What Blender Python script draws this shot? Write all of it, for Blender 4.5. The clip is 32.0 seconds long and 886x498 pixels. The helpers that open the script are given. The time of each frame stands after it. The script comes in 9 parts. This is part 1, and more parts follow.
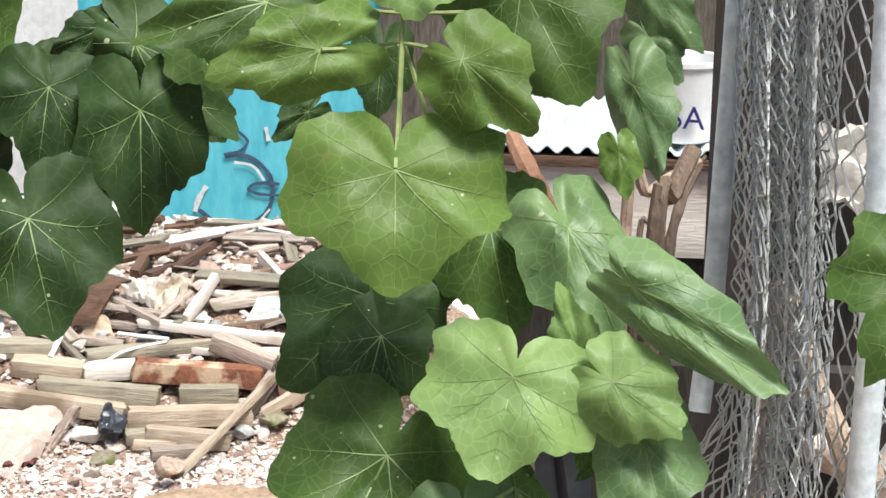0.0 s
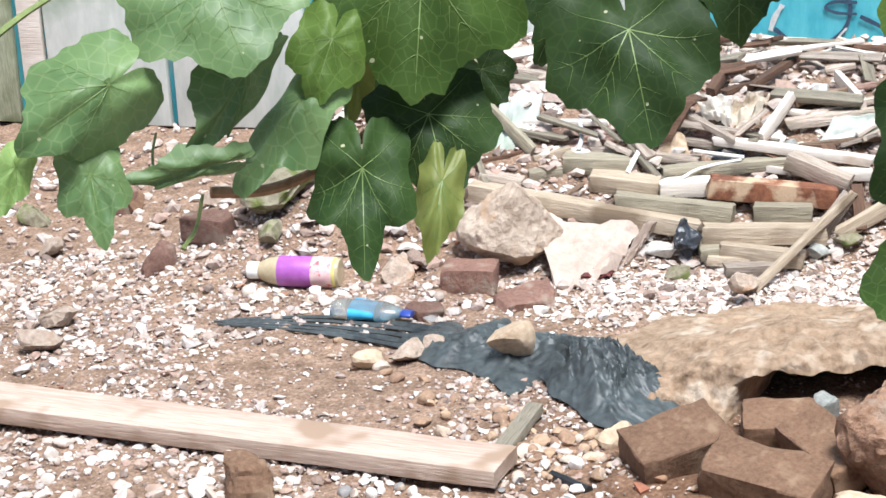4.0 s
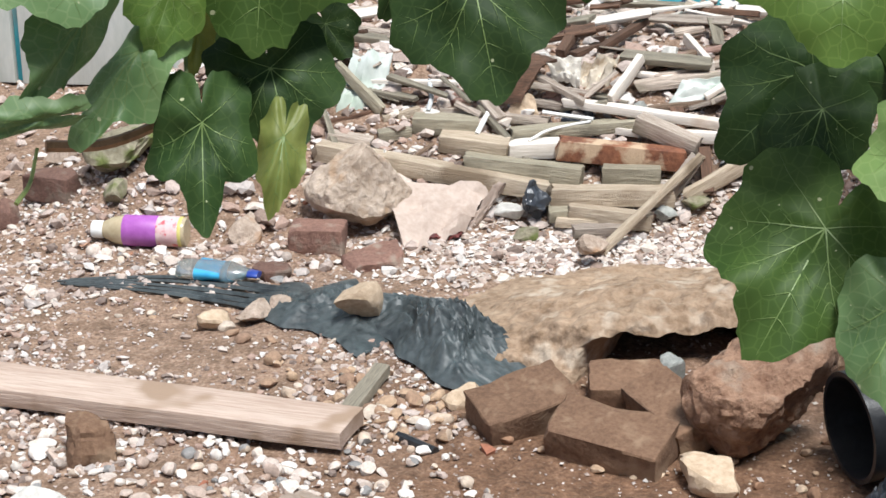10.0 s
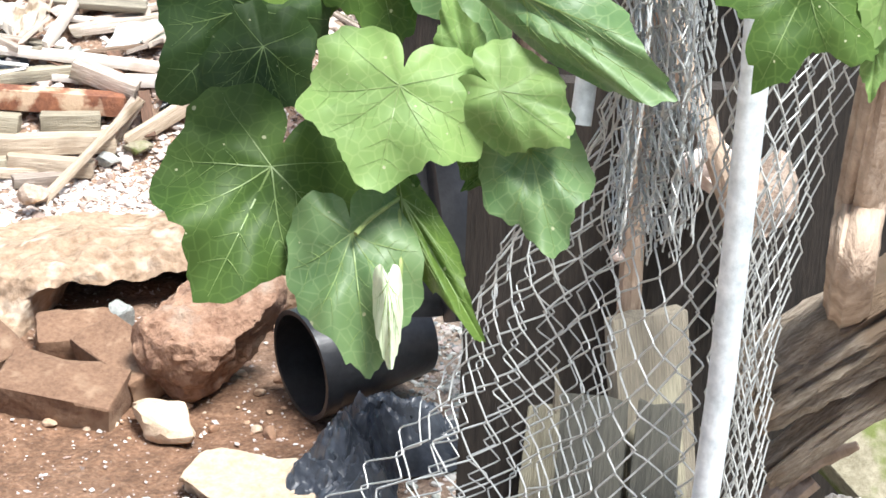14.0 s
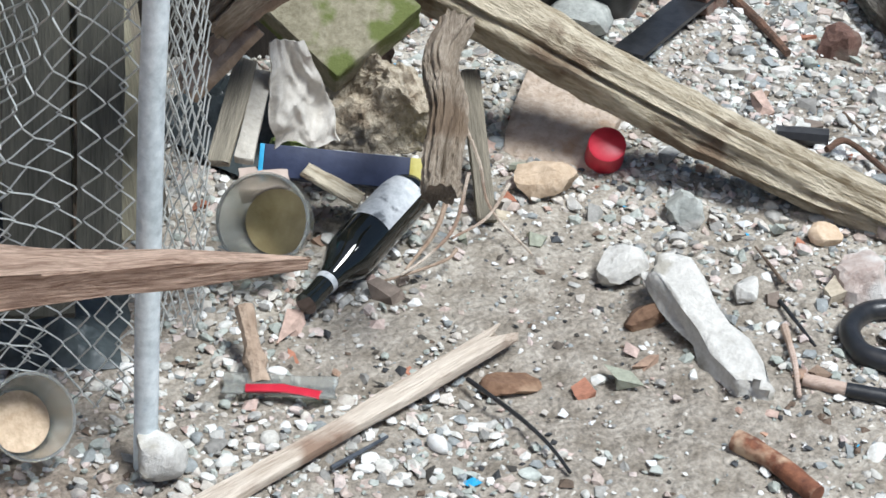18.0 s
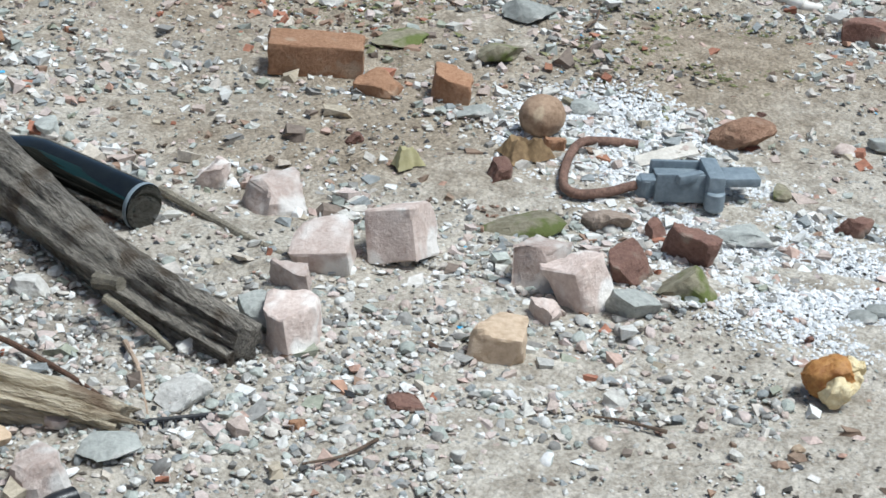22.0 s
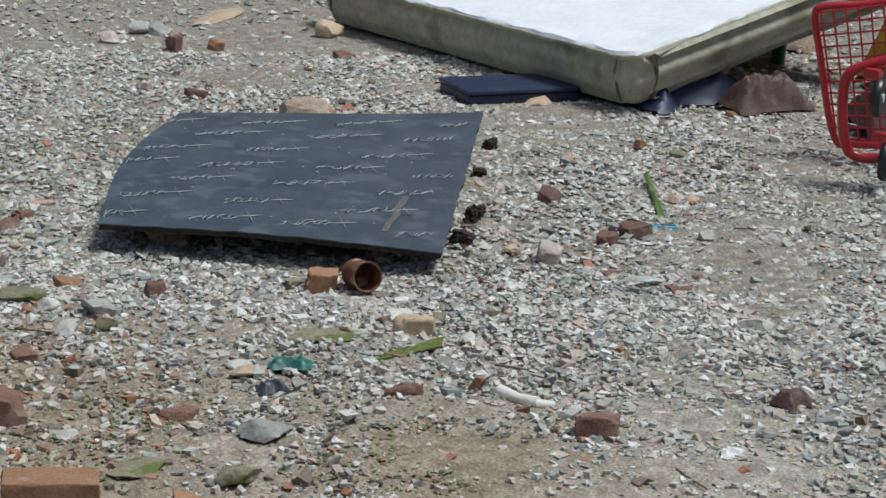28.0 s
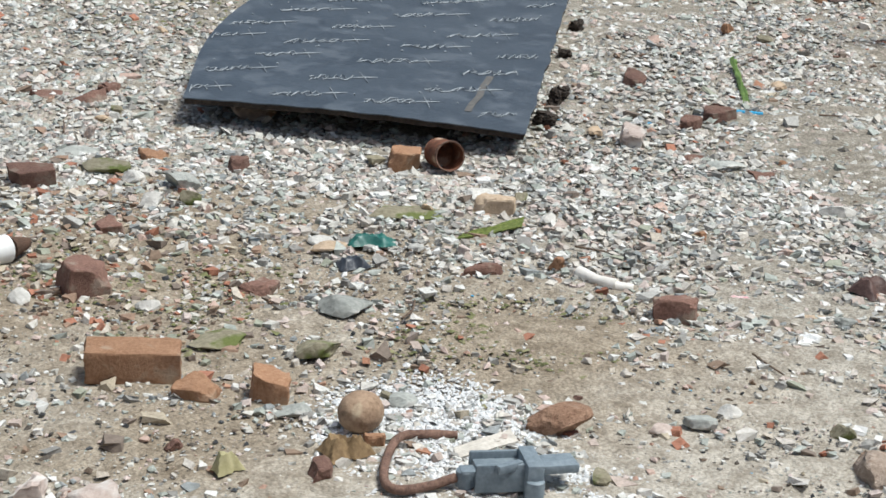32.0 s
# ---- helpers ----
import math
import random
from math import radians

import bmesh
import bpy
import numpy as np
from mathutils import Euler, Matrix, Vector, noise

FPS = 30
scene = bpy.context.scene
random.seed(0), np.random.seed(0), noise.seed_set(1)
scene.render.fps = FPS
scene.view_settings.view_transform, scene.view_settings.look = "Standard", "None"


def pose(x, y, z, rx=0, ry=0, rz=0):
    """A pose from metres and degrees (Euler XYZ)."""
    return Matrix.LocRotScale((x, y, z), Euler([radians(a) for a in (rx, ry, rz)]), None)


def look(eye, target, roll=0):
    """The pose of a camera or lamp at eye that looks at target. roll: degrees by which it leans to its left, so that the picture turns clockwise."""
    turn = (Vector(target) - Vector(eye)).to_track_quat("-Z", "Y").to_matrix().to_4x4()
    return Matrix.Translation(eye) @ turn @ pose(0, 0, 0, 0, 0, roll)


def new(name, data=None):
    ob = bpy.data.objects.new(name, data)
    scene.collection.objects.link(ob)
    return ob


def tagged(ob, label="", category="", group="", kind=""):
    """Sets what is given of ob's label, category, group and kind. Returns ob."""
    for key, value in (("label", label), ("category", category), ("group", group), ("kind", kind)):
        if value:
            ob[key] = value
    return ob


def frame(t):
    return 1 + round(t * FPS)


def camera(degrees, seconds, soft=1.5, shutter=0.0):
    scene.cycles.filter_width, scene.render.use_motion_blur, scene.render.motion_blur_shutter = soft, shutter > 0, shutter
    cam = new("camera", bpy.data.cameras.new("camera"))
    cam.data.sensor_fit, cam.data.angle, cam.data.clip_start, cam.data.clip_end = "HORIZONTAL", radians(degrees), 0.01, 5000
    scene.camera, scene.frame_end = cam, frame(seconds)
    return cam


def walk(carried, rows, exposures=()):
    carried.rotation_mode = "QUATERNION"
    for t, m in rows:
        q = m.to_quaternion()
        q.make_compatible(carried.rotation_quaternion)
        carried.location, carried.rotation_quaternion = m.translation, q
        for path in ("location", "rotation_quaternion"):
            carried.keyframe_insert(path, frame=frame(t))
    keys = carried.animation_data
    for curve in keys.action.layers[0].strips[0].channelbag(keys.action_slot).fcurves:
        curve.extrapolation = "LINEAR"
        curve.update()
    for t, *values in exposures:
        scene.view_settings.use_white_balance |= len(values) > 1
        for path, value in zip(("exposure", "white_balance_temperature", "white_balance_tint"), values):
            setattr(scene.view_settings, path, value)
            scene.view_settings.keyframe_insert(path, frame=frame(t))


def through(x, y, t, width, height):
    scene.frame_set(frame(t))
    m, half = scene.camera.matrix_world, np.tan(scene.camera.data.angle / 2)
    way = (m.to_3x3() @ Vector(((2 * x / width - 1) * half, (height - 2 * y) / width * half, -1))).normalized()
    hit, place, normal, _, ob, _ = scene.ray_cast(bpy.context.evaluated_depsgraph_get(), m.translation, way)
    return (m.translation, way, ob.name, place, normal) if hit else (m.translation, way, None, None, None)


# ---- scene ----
cam = camera(22.93, 32.0, soft=1.6)
PATH = [
    (0, (0.0021, 0.0022, 1.5182), (0.0021, 3.8539, 0.4391), 0.83),
    (0.5, (-0.0024, 0.0016, 1.5109), (-0.1557, 3.8481, 0.4239), -0.07),
    (1, (-0.0017, 0.0004, 1.5173), (-0.2940, 3.8405, 0.4364), -0.66),
    (1.5, (-0.0049, -0.0095, 1.5120), (-0.4232, 3.8209, 0.4381), -0.81),
    (2, (-0.0178, -0.0166, 1.5117), (-0.6036, 3.7779, 0.3897), -1.00),
    (2.5, (-0.0209, -0.0218, 1.5127), (-0.7795, 3.7301, 0.3519), -1.21),
    (3, (-0.0198, -0.0305, 1.5123), (-0.8785, 3.6832, 0.2993), -1.65),
    (3.5, (-0.0218, -0.0346, 1.5154), (-0.9639, 3.6195, 0.1888), -2.49),
    (4, (-0.0219, -0.0376, 1.5176), (-1.0226, 3.5857, 0.1501), -2.99),
    (4.5, (-0.0215, -0.0397, 1.5173), (-1.0480, 3.5587, 0.1037), -3.07),
    (6.5, (-0.0225, -0.0410, 1.5176), (-1.0446, 3.5502, 0.0828), -2.52),
    (7, (-0.0225, -0.0388, 1.5155), (-1.0353, 3.5537, 0.0773), -2.33),
    (7.5, (-0.0218, -0.0379, 1.5151), (-1.0125, 3.5548, 0.0620), -2.04),
    (8, (-0.0213, -0.0338, 1.5126), (-0.9814, 3.5665, 0.0579), -1.61),
    (8.5, (-0.0203, -0.0309, 1.5110), (-0.8815, 3.5975, 0.0643), -1.36),
    (9, (-0.0210, -0.0292, 1.5110), (-0.8693, 3.5915, 0.0376), -1.02),
    (9.5, (-0.0208, -0.0249, 1.5090), (-0.8452, 3.6100, 0.0571), -1.01),
    (10, (-0.0194, -0.0124, 1.5036), (-0.7543, 3.6462, 0.0630), -1.25),
    (10.5, (-0.0191, 0.0007, 1.4981), (-0.6224, 3.6855, 0.0636), -1.25),
    (11, (-0.0180, 0.0177, 1.4911), (-0.4183, 3.7403, 0.0833), -0.21),
    (11.5, (-0.0160, 0.0145, 1.4924), (-0.1635, 3.7731, 0.1320), 0.91),
    (12, (-0.0141, 0.0119, 1.4942), (0.0874, 3.7935, 0.1945), 1.19),
    (12.5, (-0.0223, 0.0058, 1.4938), (0.2595, 3.7868, 0.2190), 1.64),
    (13, (-0.0242, 0.0054, 1.4940), (0.2556, 3.7726, 0.1786), 1.61),
    (13.5, (-0.0182, 0.0086, 1.4866), (0.2319, 3.7572, 0.1134), 1.46),
    (14, (-0.0239, 0.0158, 1.4897), (0.2519, 3.7027, -0.0369), 2.01),
    (14.5, (-0.0226, 0.0186, 1.4897), (0.2830, 3.6250, -0.2133), 1.87),
    (15, (0.0377, 0.0167, 1.4868), (0.2653, 3.5293, -0.4131), 1.57),
    (15.5, (0.0391, 0.0171, 1.4787), (0.3424, 3.4564, -0.5410), 1.82),
    (17.5, (-0.0447, -0.0330, 1.4782), (0.9250, 3.1825, -0.6943), 5.06),
    (18, (-0.0360, -0.0243, 1.4822), (1.1883, 3.1159, -0.6720), 4.51),
    (18.5, (-0.0306, -0.0156, 1.4744), (1.4208, 3.0520, -0.6430), 4.99),
    (19, (-0.0304, -0.0115, 1.4733), (1.5499, 3.0041, -0.6263), 5.41),
    (19.5, (-0.0139, -0.0017, 1.4735), (1.7471, 2.9528, -0.5685), 5.20),
    (20, (-0.0111, 0.0018, 1.4710), (2.0353, 2.8188, -0.4979), 6.09),
    (20.5, (-0.0074, 0.0033, 1.4689), (2.1852, 2.7308, -0.4684), 6.58),
    (21, (-0.0063, 0.0074, 1.4670), (2.2642, 2.6884, -0.4454), 6.48),
    (21.5, (0.0063, 0.0225, 1.4561), (2.3948, 2.6347, -0.4070), 5.92),
    (22, (0.0089, 0.0254, 1.4541), (2.5805, 2.5406, -0.2952), 4.68),
    (22.5, (0.0139, 0.0313, 1.4499), (2.7642, 2.4348, -0.1807), 4.86),
    (23, (0.0202, 0.0388, 1.4445), (2.8810, 2.3762, -0.0893), 4.11),
    (23.5, (0.0312, 0.0381, 1.4545), (2.9926, 2.3075, 0.0124), 2.94),
    (24, (0.0337, 0.0411, 1.4646), (3.0847, 2.2709, 0.1535), 2.40),
    (24.5, (0.0348, 0.0427, 1.4700), (3.1310, 2.2788, 0.2810), 2.85),
    (25, (0.0335, 0.0486, 1.4724), (3.1215, 2.3361, 0.3628), 2.96),
    (25.5, (0.0366, 0.0443, 1.4758), (3.1279, 2.3573, 0.4299), 3.00),
    (27.5, (0.0459, 0.0130, 1.5017), (3.0944, 2.3759, 0.4418), 2.27),
    (28, (0.0440, 0.0126, 1.5054), (3.0709, 2.4023, 0.4437), 2.54),
    (28.5, (0.0388, 0.0114, 1.5070), (3.0326, 2.4395, 0.4387), 2.88),
    (29, (0.0335, 0.0093, 1.5069), (2.9712, 2.4978, 0.4220), 2.97),
    (29.5, (0.0319, 0.0067, 1.5093), (2.9048, 2.5687, 0.4222), 3.02),
    (30, (0.0343, 0.0033, 1.5101), (2.8856, 2.5926, 0.4304), 3.06),
    (30.5, (0.0332, 0.0008, 1.5102), (2.8900, 2.5891, 0.4431), 2.93),
    (31, (0.0314, -0.0064, 1.5071), (2.8817, 2.5782, 0.4137), 3.03),
    (31.5, (0.0328, -0.0067, 1.5057), (2.8982, 2.5101, 0.2994), 2.96),
    (32, (0.0359, -0.0028, 1.5066), (2.9212, 2.4562, 0.2304), 3.13),
]
walk(cam, [(t, look(eye, target, roll)) for t, eye, target, roll in PATH],
     exposures=[(0.0, 0.95, 6500, 10), (4.0, 0.85, 6150, 10), (7.0, 0.52, 6150, 9), (9.0, 0.5, 6200, 9), (11.0, 0.5, 6350, 9), (12.0, 1.14, 6300, 8), (13.0, 1.24, 6350, 9), (15.0, 1.62, 6250, 10), (15.5, 1.6, 6250, 10), (17.5, 0.5, 6050, 8), (19.0, 0.38, 6000, 7),
                (20.0, 0.5, 6000, 6), (21.0, 0.18, 5950, 6), (23.0, 0.2, 5950, 4), (24.0, 0.25, 5850, 3), (25.5, 0.1, 5800, 3), (28.0, -0.3, 6200, 5), (29.0, 0.03, 6230, 6), (30.0, -0.05, 6230, 6), (31.0, -0.28, 6450, 7), (32.0, 0.2, 6400, 7)])

# ---- light: bright, thinly overcast day ----
world = bpy.data.worlds.new("sky")
scene.world = world
world.use_nodes = True
sky = world.node_tree.nodes.new("ShaderNodeTexSky")
sky.sky_type, sky.sun_disc = "NISHITA", False
sky.sun_elevation, sky.sun_rotation = radians(66), radians(221)
sky.dust_density, sky.ozone_density = 2.0, 1.5
back = world.node_tree.nodes["Background"]
world.node_tree.links.new(sky.outputs[0], back.inputs[0])
back.inputs[1].default_value = 0.070
sun = new("sun", bpy.data.lights.new("sun", "SUN"))
sun.data.energy, sun.data.angle, sun.data.color = 4.0, radians(20), (1.0, 0.99, 0.965)
sun.matrix_world = look((0, 0, 0), (-0.26, 0.30, -0.92))
scene.view_settings.exposure = 0.0


# ---- materials ----
def material(name, dark, light, rough=0.8, scale=8.0, fine=60.0, bump=0.3, metal=0.0, stretch=(1, 1, 1), spot=None, spots=0.62,
             island=0.0, vary=0.0, coat=0.0, through=0.0, clear=0.0, depth=0.01, spot_scale=0.0, shine=0.5):
    """Two tones mixed by coarse and fine noise, with fine relief; spot: a third colour in patches."""
    m = bpy.data.materials.new(name)
    m.use_nodes = True
    n, l = m.node_tree.nodes, m.node_tree.links
    b = n["Principled BSDF"]
    tc, mp = n.new("ShaderNodeTexCoord"), n.new("ShaderNodeMapping")
    mp.inputs["Scale"].default_value = stretch
    l.new(tc.outputs["Object"], mp.inputs[0])
    big, small = n.new("ShaderNodeTexNoise"), n.new("ShaderNodeTexNoise")
    for tex, s in ((big, scale), (small, fine)):
        tex.inputs["Scale"].default_value = s
        tex.inputs["Detail"].default_value = 5
        tex.inputs["Roughness"].default_value = 0.65
        l.new(mp.outputs[0], tex.inputs["Vector"])
    mix = n.new("ShaderNodeMath")
    mix.operation = "MULTIPLY_ADD"
    l.new(small.outputs["Fac"], mix.inputs[0])
    mix.inputs[1].default_value = 0.55
    half = n.new("ShaderNodeMath")
    half.operation = "MULTIPLY"
    half.inputs[1].default_value = 0.45
    l.new(big.outputs["Fac"], half.inputs[0])
    l.new(half.outputs[0], mix.inputs[2])
    ramp = n.new("ShaderNodeValToRGB")
    ramp.color_ramp.elements[0].position, ramp.color_ramp.elements[1].position = 0.36, 0.64
    ramp.color_ramp.elements[0].color, ramp.color_ramp.elements[1].color = (*dark, 1), (*light, 1)
    l.new(mix.outputs[0], ramp.inputs[0])
    out = ramp.outputs[0]
    if spot:
        patch, edge, over = n.new("ShaderNodeTexNoise"), n.new("ShaderNodeMapRange"), n.new("ShaderNodeMixRGB")
        patch.inputs["Scale"].default_value, patch.inputs["Detail"].default_value = spot_scale or scale * 1.7, 2 if spot_scale else 6
        l.new(tc.outputs["Object"], patch.inputs["Vector"])
        edge.inputs["From Min"].default_value, edge.inputs["From Max"].default_value = spots - 0.05, spots + 0.05
        l.new(patch.outputs["Fac"], edge.inputs[0])
        l.new(edge.outputs[0], over.inputs[0])
        l.new(out, over.inputs[1])
        over.inputs[2].default_value = (*spot, 1)
        out = over.outputs[0]
    if island or vary:
        info = n.new("ShaderNodeNewGeometry") if island else n.new("ShaderNodeObjectInfo")
        hue = n.new("ShaderNodeHueSaturation")
        span = n.new("ShaderNodeMapRange")
        w = island or vary
        span.inputs["To Min"].default_value, span.inputs["To Max"].default_value = 1 - w, 1 + w
        l.new(info.outputs["Random Per Island" if island else "Random"], span.inputs[0])
        l.new(span.outputs[0], hue.inputs["Value"])
        l.new(out, hue.inputs["Color"])
        out = hue.outputs[0]
    l.new(out, b.inputs["Base Color"])
    b.inputs["Roughness"].default_value, b.inputs["Metallic"].default_value = rough, metal
    b.inputs["Coat Weight"].default_value, b.inputs["Specular IOR Level"].default_value = coat, shine
    b.inputs["Transmission Weight"].default_value = clear
    if bump:
        bp = n.new("ShaderNodeBump")
        bp.inputs["Strength"].default_value, bp.inputs["Distance"].default_value = bump, depth
        l.new(mix.outputs[0], bp.inputs["Height"])
        l.new(bp.outputs[0], b.inputs["Normal"])
    if through:
        t, add = n.new("ShaderNodeBsdfTranslucent"), n.new("ShaderNodeMixShader")
        l.new(out, t.inputs[0])
        add.inputs[0].default_value = through
        l.new(b.outputs[0], add.inputs[1])
        l.new(t.outputs[0], add.inputs[2])
        l.new(add.outputs[0], n["Material Output"].inputs[0])
    return m


def stone_mix(name, tones, island=True, rough=0.9, bump=0.35, speck=90.0):
    """Stones of several colours: each loose piece takes one tone at random, with its own speckle."""
    m = bpy.data.materials.new(name)
    m.use_nodes = True
    n, l = m.node_tree.nodes, m.node_tree.links
    b = n["Principled BSDF"]
    info = n.new("ShaderNodeNewGeometry" if island else "ShaderNodeObjectInfo")
    ramp = n.new("ShaderNodeValToRGB")
    ramp.color_ramp.interpolation = "CONSTANT"
    while len(ramp.color_ramp.elements) < len(tones):
        ramp.color_ramp.elements.new(0.5)
    for k, tone in enumerate(tones):
        ramp.color_ramp.elements[k].position = k / len(tones)
        ramp.color_ramp.elements[k].color = (*tone, 1)
    l.new(info.outputs["Random Per Island" if island else "Random"], ramp.inputs[0])
    tc, tex, over = n.new("ShaderNodeTexCoord"), n.new("ShaderNodeTexNoise"), n.new("ShaderNodeMixRGB")
    tex.inputs["Scale"].default_value, tex.inputs["Detail"].default_value, tex.inputs["Roughness"].default_value = speck, 6, 0.75
    l.new(tc.outputs["Object"], tex.inputs["Vector"])
    over.blend_type = "OVERLAY"
    over.inputs[0].default_value = 0.85
    l.new(ramp.outputs[0], over.inputs[1])
    l.new(tex.outputs["Fac"], over.inputs[2])
    l.new(over.outputs[0], b.inputs["Base Color"])
    b.inputs["Roughness"].default_value = rough
    bp = n.new("ShaderNodeBump")
    bp.inputs["Strength"].default_value, bp.inputs["Distance"].default_value = bump, 0.004
    l.new(tex.outputs["Fac"], bp.inputs["Height"])
    l.new(bp.outputs[0], b.inputs["Normal"])
    return m


M = {}
M["cream_paper"] = material("cream_paper", (0.52, 0.44, 0.34), (0.70, 0.63, 0.52), 0.9, 16, 60, 0.4, spot=(0.40, 0.31, 0.22), spots=0.6)
M["cardboard"] = material("cardboard", (0.40, 0.31, 0.255), (0.56, 0.46, 0.395), 0.9, 6, 60, 0.3)
M["maroon"] = material("maroon", (0.05, 0.010, 0.010), (0.16, 0.03, 0.025), 0.7, 20, 60, 0.3)
M["teal_foil"] = material("teal_foil", (0.01, 0.09, 0.075), (0.04, 0.18, 0.15), 0.4, 12, 60, 0.3)
M["orange_cloth"] = material("orange_cloth", (0.50, 0.22, 0.02), (0.66, 0.38, 0.05), 0.8, 9, 60, 0.3)
M["green_glass"] = material("green_glass", (0.01, 0.10, 0.02), (0.03, 0.18, 0.05), 0.15, 9, 60, 0.0)
M["brick"] = material("brick", (0.115, 0.060, 0.045), (0.25, 0.14, 0.105), 0.92, 14, 160, 0.6, spot=(0.24, 0.18, 0.14), spots=0.58, vary=0.25)
M["orange_brick"] = material("orange_brick", (0.24, 0.12, 0.062), (0.42, 0.245, 0.145), 0.9, 12, 140, 0.5, spot=(0.40, 0.29, 0.20), spots=0.62, vary=0.12)
M["pale_brick"] = material("pale_brick", (0.44, 0.335, 0.285), (0.66, 0.57, 0.51), 0.93, 16, 110, 0.6, spot=(0.72, 0.68, 0.63), spots=0.56, vary=0.24, spot_scale=14)
M["dusty_brick"] = material("dusty_brick", (0.115, 0.062, 0.036), (0.235, 0.14, 0.085), 0.95, 9, 120, 0.6, spot=(0.27, 0.18, 0.115), spots=0.58, vary=0.15)
M["rock"] = material("rock", (0.27, 0.20, 0.15), (0.52, 0.42, 0.34), 0.93, 9, 90, 0.7, spot=(0.36, 0.22, 0.13), spots=0.58, vary=0.15, depth=0.02)
M["pale_rock"] = material("pale_rock", (0.38, 0.29, 0.215), (0.60, 0.50, 0.41), 0.93, 9, 70, 0.7, spot=(0.42, 0.29, 0.19), spots=0.6, depth=0.02)
M["red_rock"] = material("red_rock", (0.17, 0.085, 0.05), (0.42, 0.265, 0.175), 0.93, 7, 70, 0.8, spot=(0.36, 0.28, 0.21), spots=0.60, depth=0.025)
M["cream_stone"] = material("cream_stone", (0.40, 0.29, 0.19), (0.60, 0.47, 0.34), 0.9, 11, 90, 0.5, vary=0.15)
M["gray_stone"] = material("gray_stone", (0.24, 0.25, 0.23), (0.46, 0.47, 0.43), 0.88, 11, 110, 0.5, spot=(0.55, 0.53, 0.49), spots=0.60, vary=0.22)
M["white_stone"] = material("white_stone", (0.46, 0.44, 0.40), (0.70, 0.68, 0.63), 0.9, 11, 110, 0.6, spot=(0.42, 0.39, 0.33), spots=0.62, vary=0.1)
M["mossy_stone"] = material("mossy_stone", (0.16, 0.14, 0.09), (0.34, 0.31, 0.22), 0.93, 9, 90, 0.6, spot=(0.11, 0.13, 0.035), spots=0.52, vary=0.15)
M["pink_stone"] = material("pink_stone", (0.32, 0.235, 0.205), (0.52, 0.42, 0.38), 0.9, 7, 90, 0.4, spot=(0.44, 0.38, 0.34), spots=0.6)
M["concrete"] = material("concrete", (0.34, 0.31, 0.26), (0.54, 0.50, 0.43), 0.95, 7, 80, 0.7, spot=(0.27, 0.24, 0.19), spots=0.62)
M["pale_wood"] = material("pale_wood", (0.36, 0.25, 0.19), (0.58, 0.46, 0.38), 0.85, 2.2, 18, 0.5, stretch=(1, 14, 14), spot=(0.33, 0.23, 0.16), spots=0.58, spot_scale=9)
M["old_wood"] = material("old_wood", (0.22, 0.165, 0.125), (0.60, 0.51, 0.43), 0.9, 3, 26, 0.8, stretch=(1, 14, 14), spot=(0.28, 0.25, 0.18), spots=0.58, vary=0.32)
M["tan_wood"] = material("tan_wood", (0.3, 0.225, 0.15), (0.6, 0.5, 0.385), 0.9, 3, 26, 0.8, stretch=(1, 14, 14), spot=(0.24, 0.18, 0.12), spots=0.6, vary=0.14)
M["green_wood"] = material("green_wood", (0.19, 0.165, 0.115), (0.42, 0.375, 0.28), 0.9, 3, 26, 0.8, stretch=(1, 14, 14), spot=(0.152, 0.132, 0.092), spots=0.6, vary=0.14)
M["brown_wood"] = material("brown_wood", (0.13, 0.085, 0.055), (0.3, 0.205, 0.14), 0.9, 3, 26, 0.8, stretch=(1, 14, 14), spot=(0.104, 0.068, 0.044), spots=0.6, vary=0.14)
M["rusty_lath"] = material("rusty_lath", (0.22, 0.12, 0.09), (0.42, 0.28, 0.23), 0.9, 3, 26, 0.8, stretch=(1, 14, 14), spot=(0.176, 0.096, 0.072), spots=0.6, vary=0.14)
M["olive_board"] = material("olive_board", (0.14, 0.125, 0.085), (0.32, 0.295, 0.21), 0.9, 3, 30, 0.7, stretch=(1, 12, 12), vary=0.15)
M["dark_board"] = material("dark_board", (0.03, 0.03, 0.024), (0.10, 0.095, 0.075), 0.9, 3, 30, 0.7, stretch=(1, 12, 12), vary=0.15)
M["white_wood"] = material("white_wood", (0.55, 0.48, 0.41), (0.78, 0.72, 0.65), 0.8, 3, 26, 0.3, stretch=(1, 12, 12), spot=(0.40, 0.28, 0.2), spots=0.66, vary=0.1)
M["dark_wood"] = material("dark_wood", (0.05, 0.03, 0.02), (0.17, 0.09, 0.055), 0.85, 3, 26, 0.6, stretch=(1, 14, 14), vary=0.25)
M["gray_wood"] = material("gray_wood", (0.13, 0.115, 0.085), (0.33, 0.29, 0.22), 0.9, 3, 30, 0.8, stretch=(1, 16, 16), vary=0.15)
M["rotten_wood"] = material("rotten_wood", (0.19, 0.10, 0.06), (0.80, 0.58, 0.44), 0.85, 5, 30, 0.9, stretch=(1, 16, 16), spot=(0.20, 0.115, 0.08), spots=0.61, depth=0.015, spot_scale=7)
M["beam_wood"] = material("beam_wood", (0.27, 0.21, 0.13), (0.70, 0.62, 0.47), 0.9, 6, 44, 1.0, stretch=(1, 4, 4), spot=(0.20, 0.14, 0.09), spots=0.60, depth=0.02)
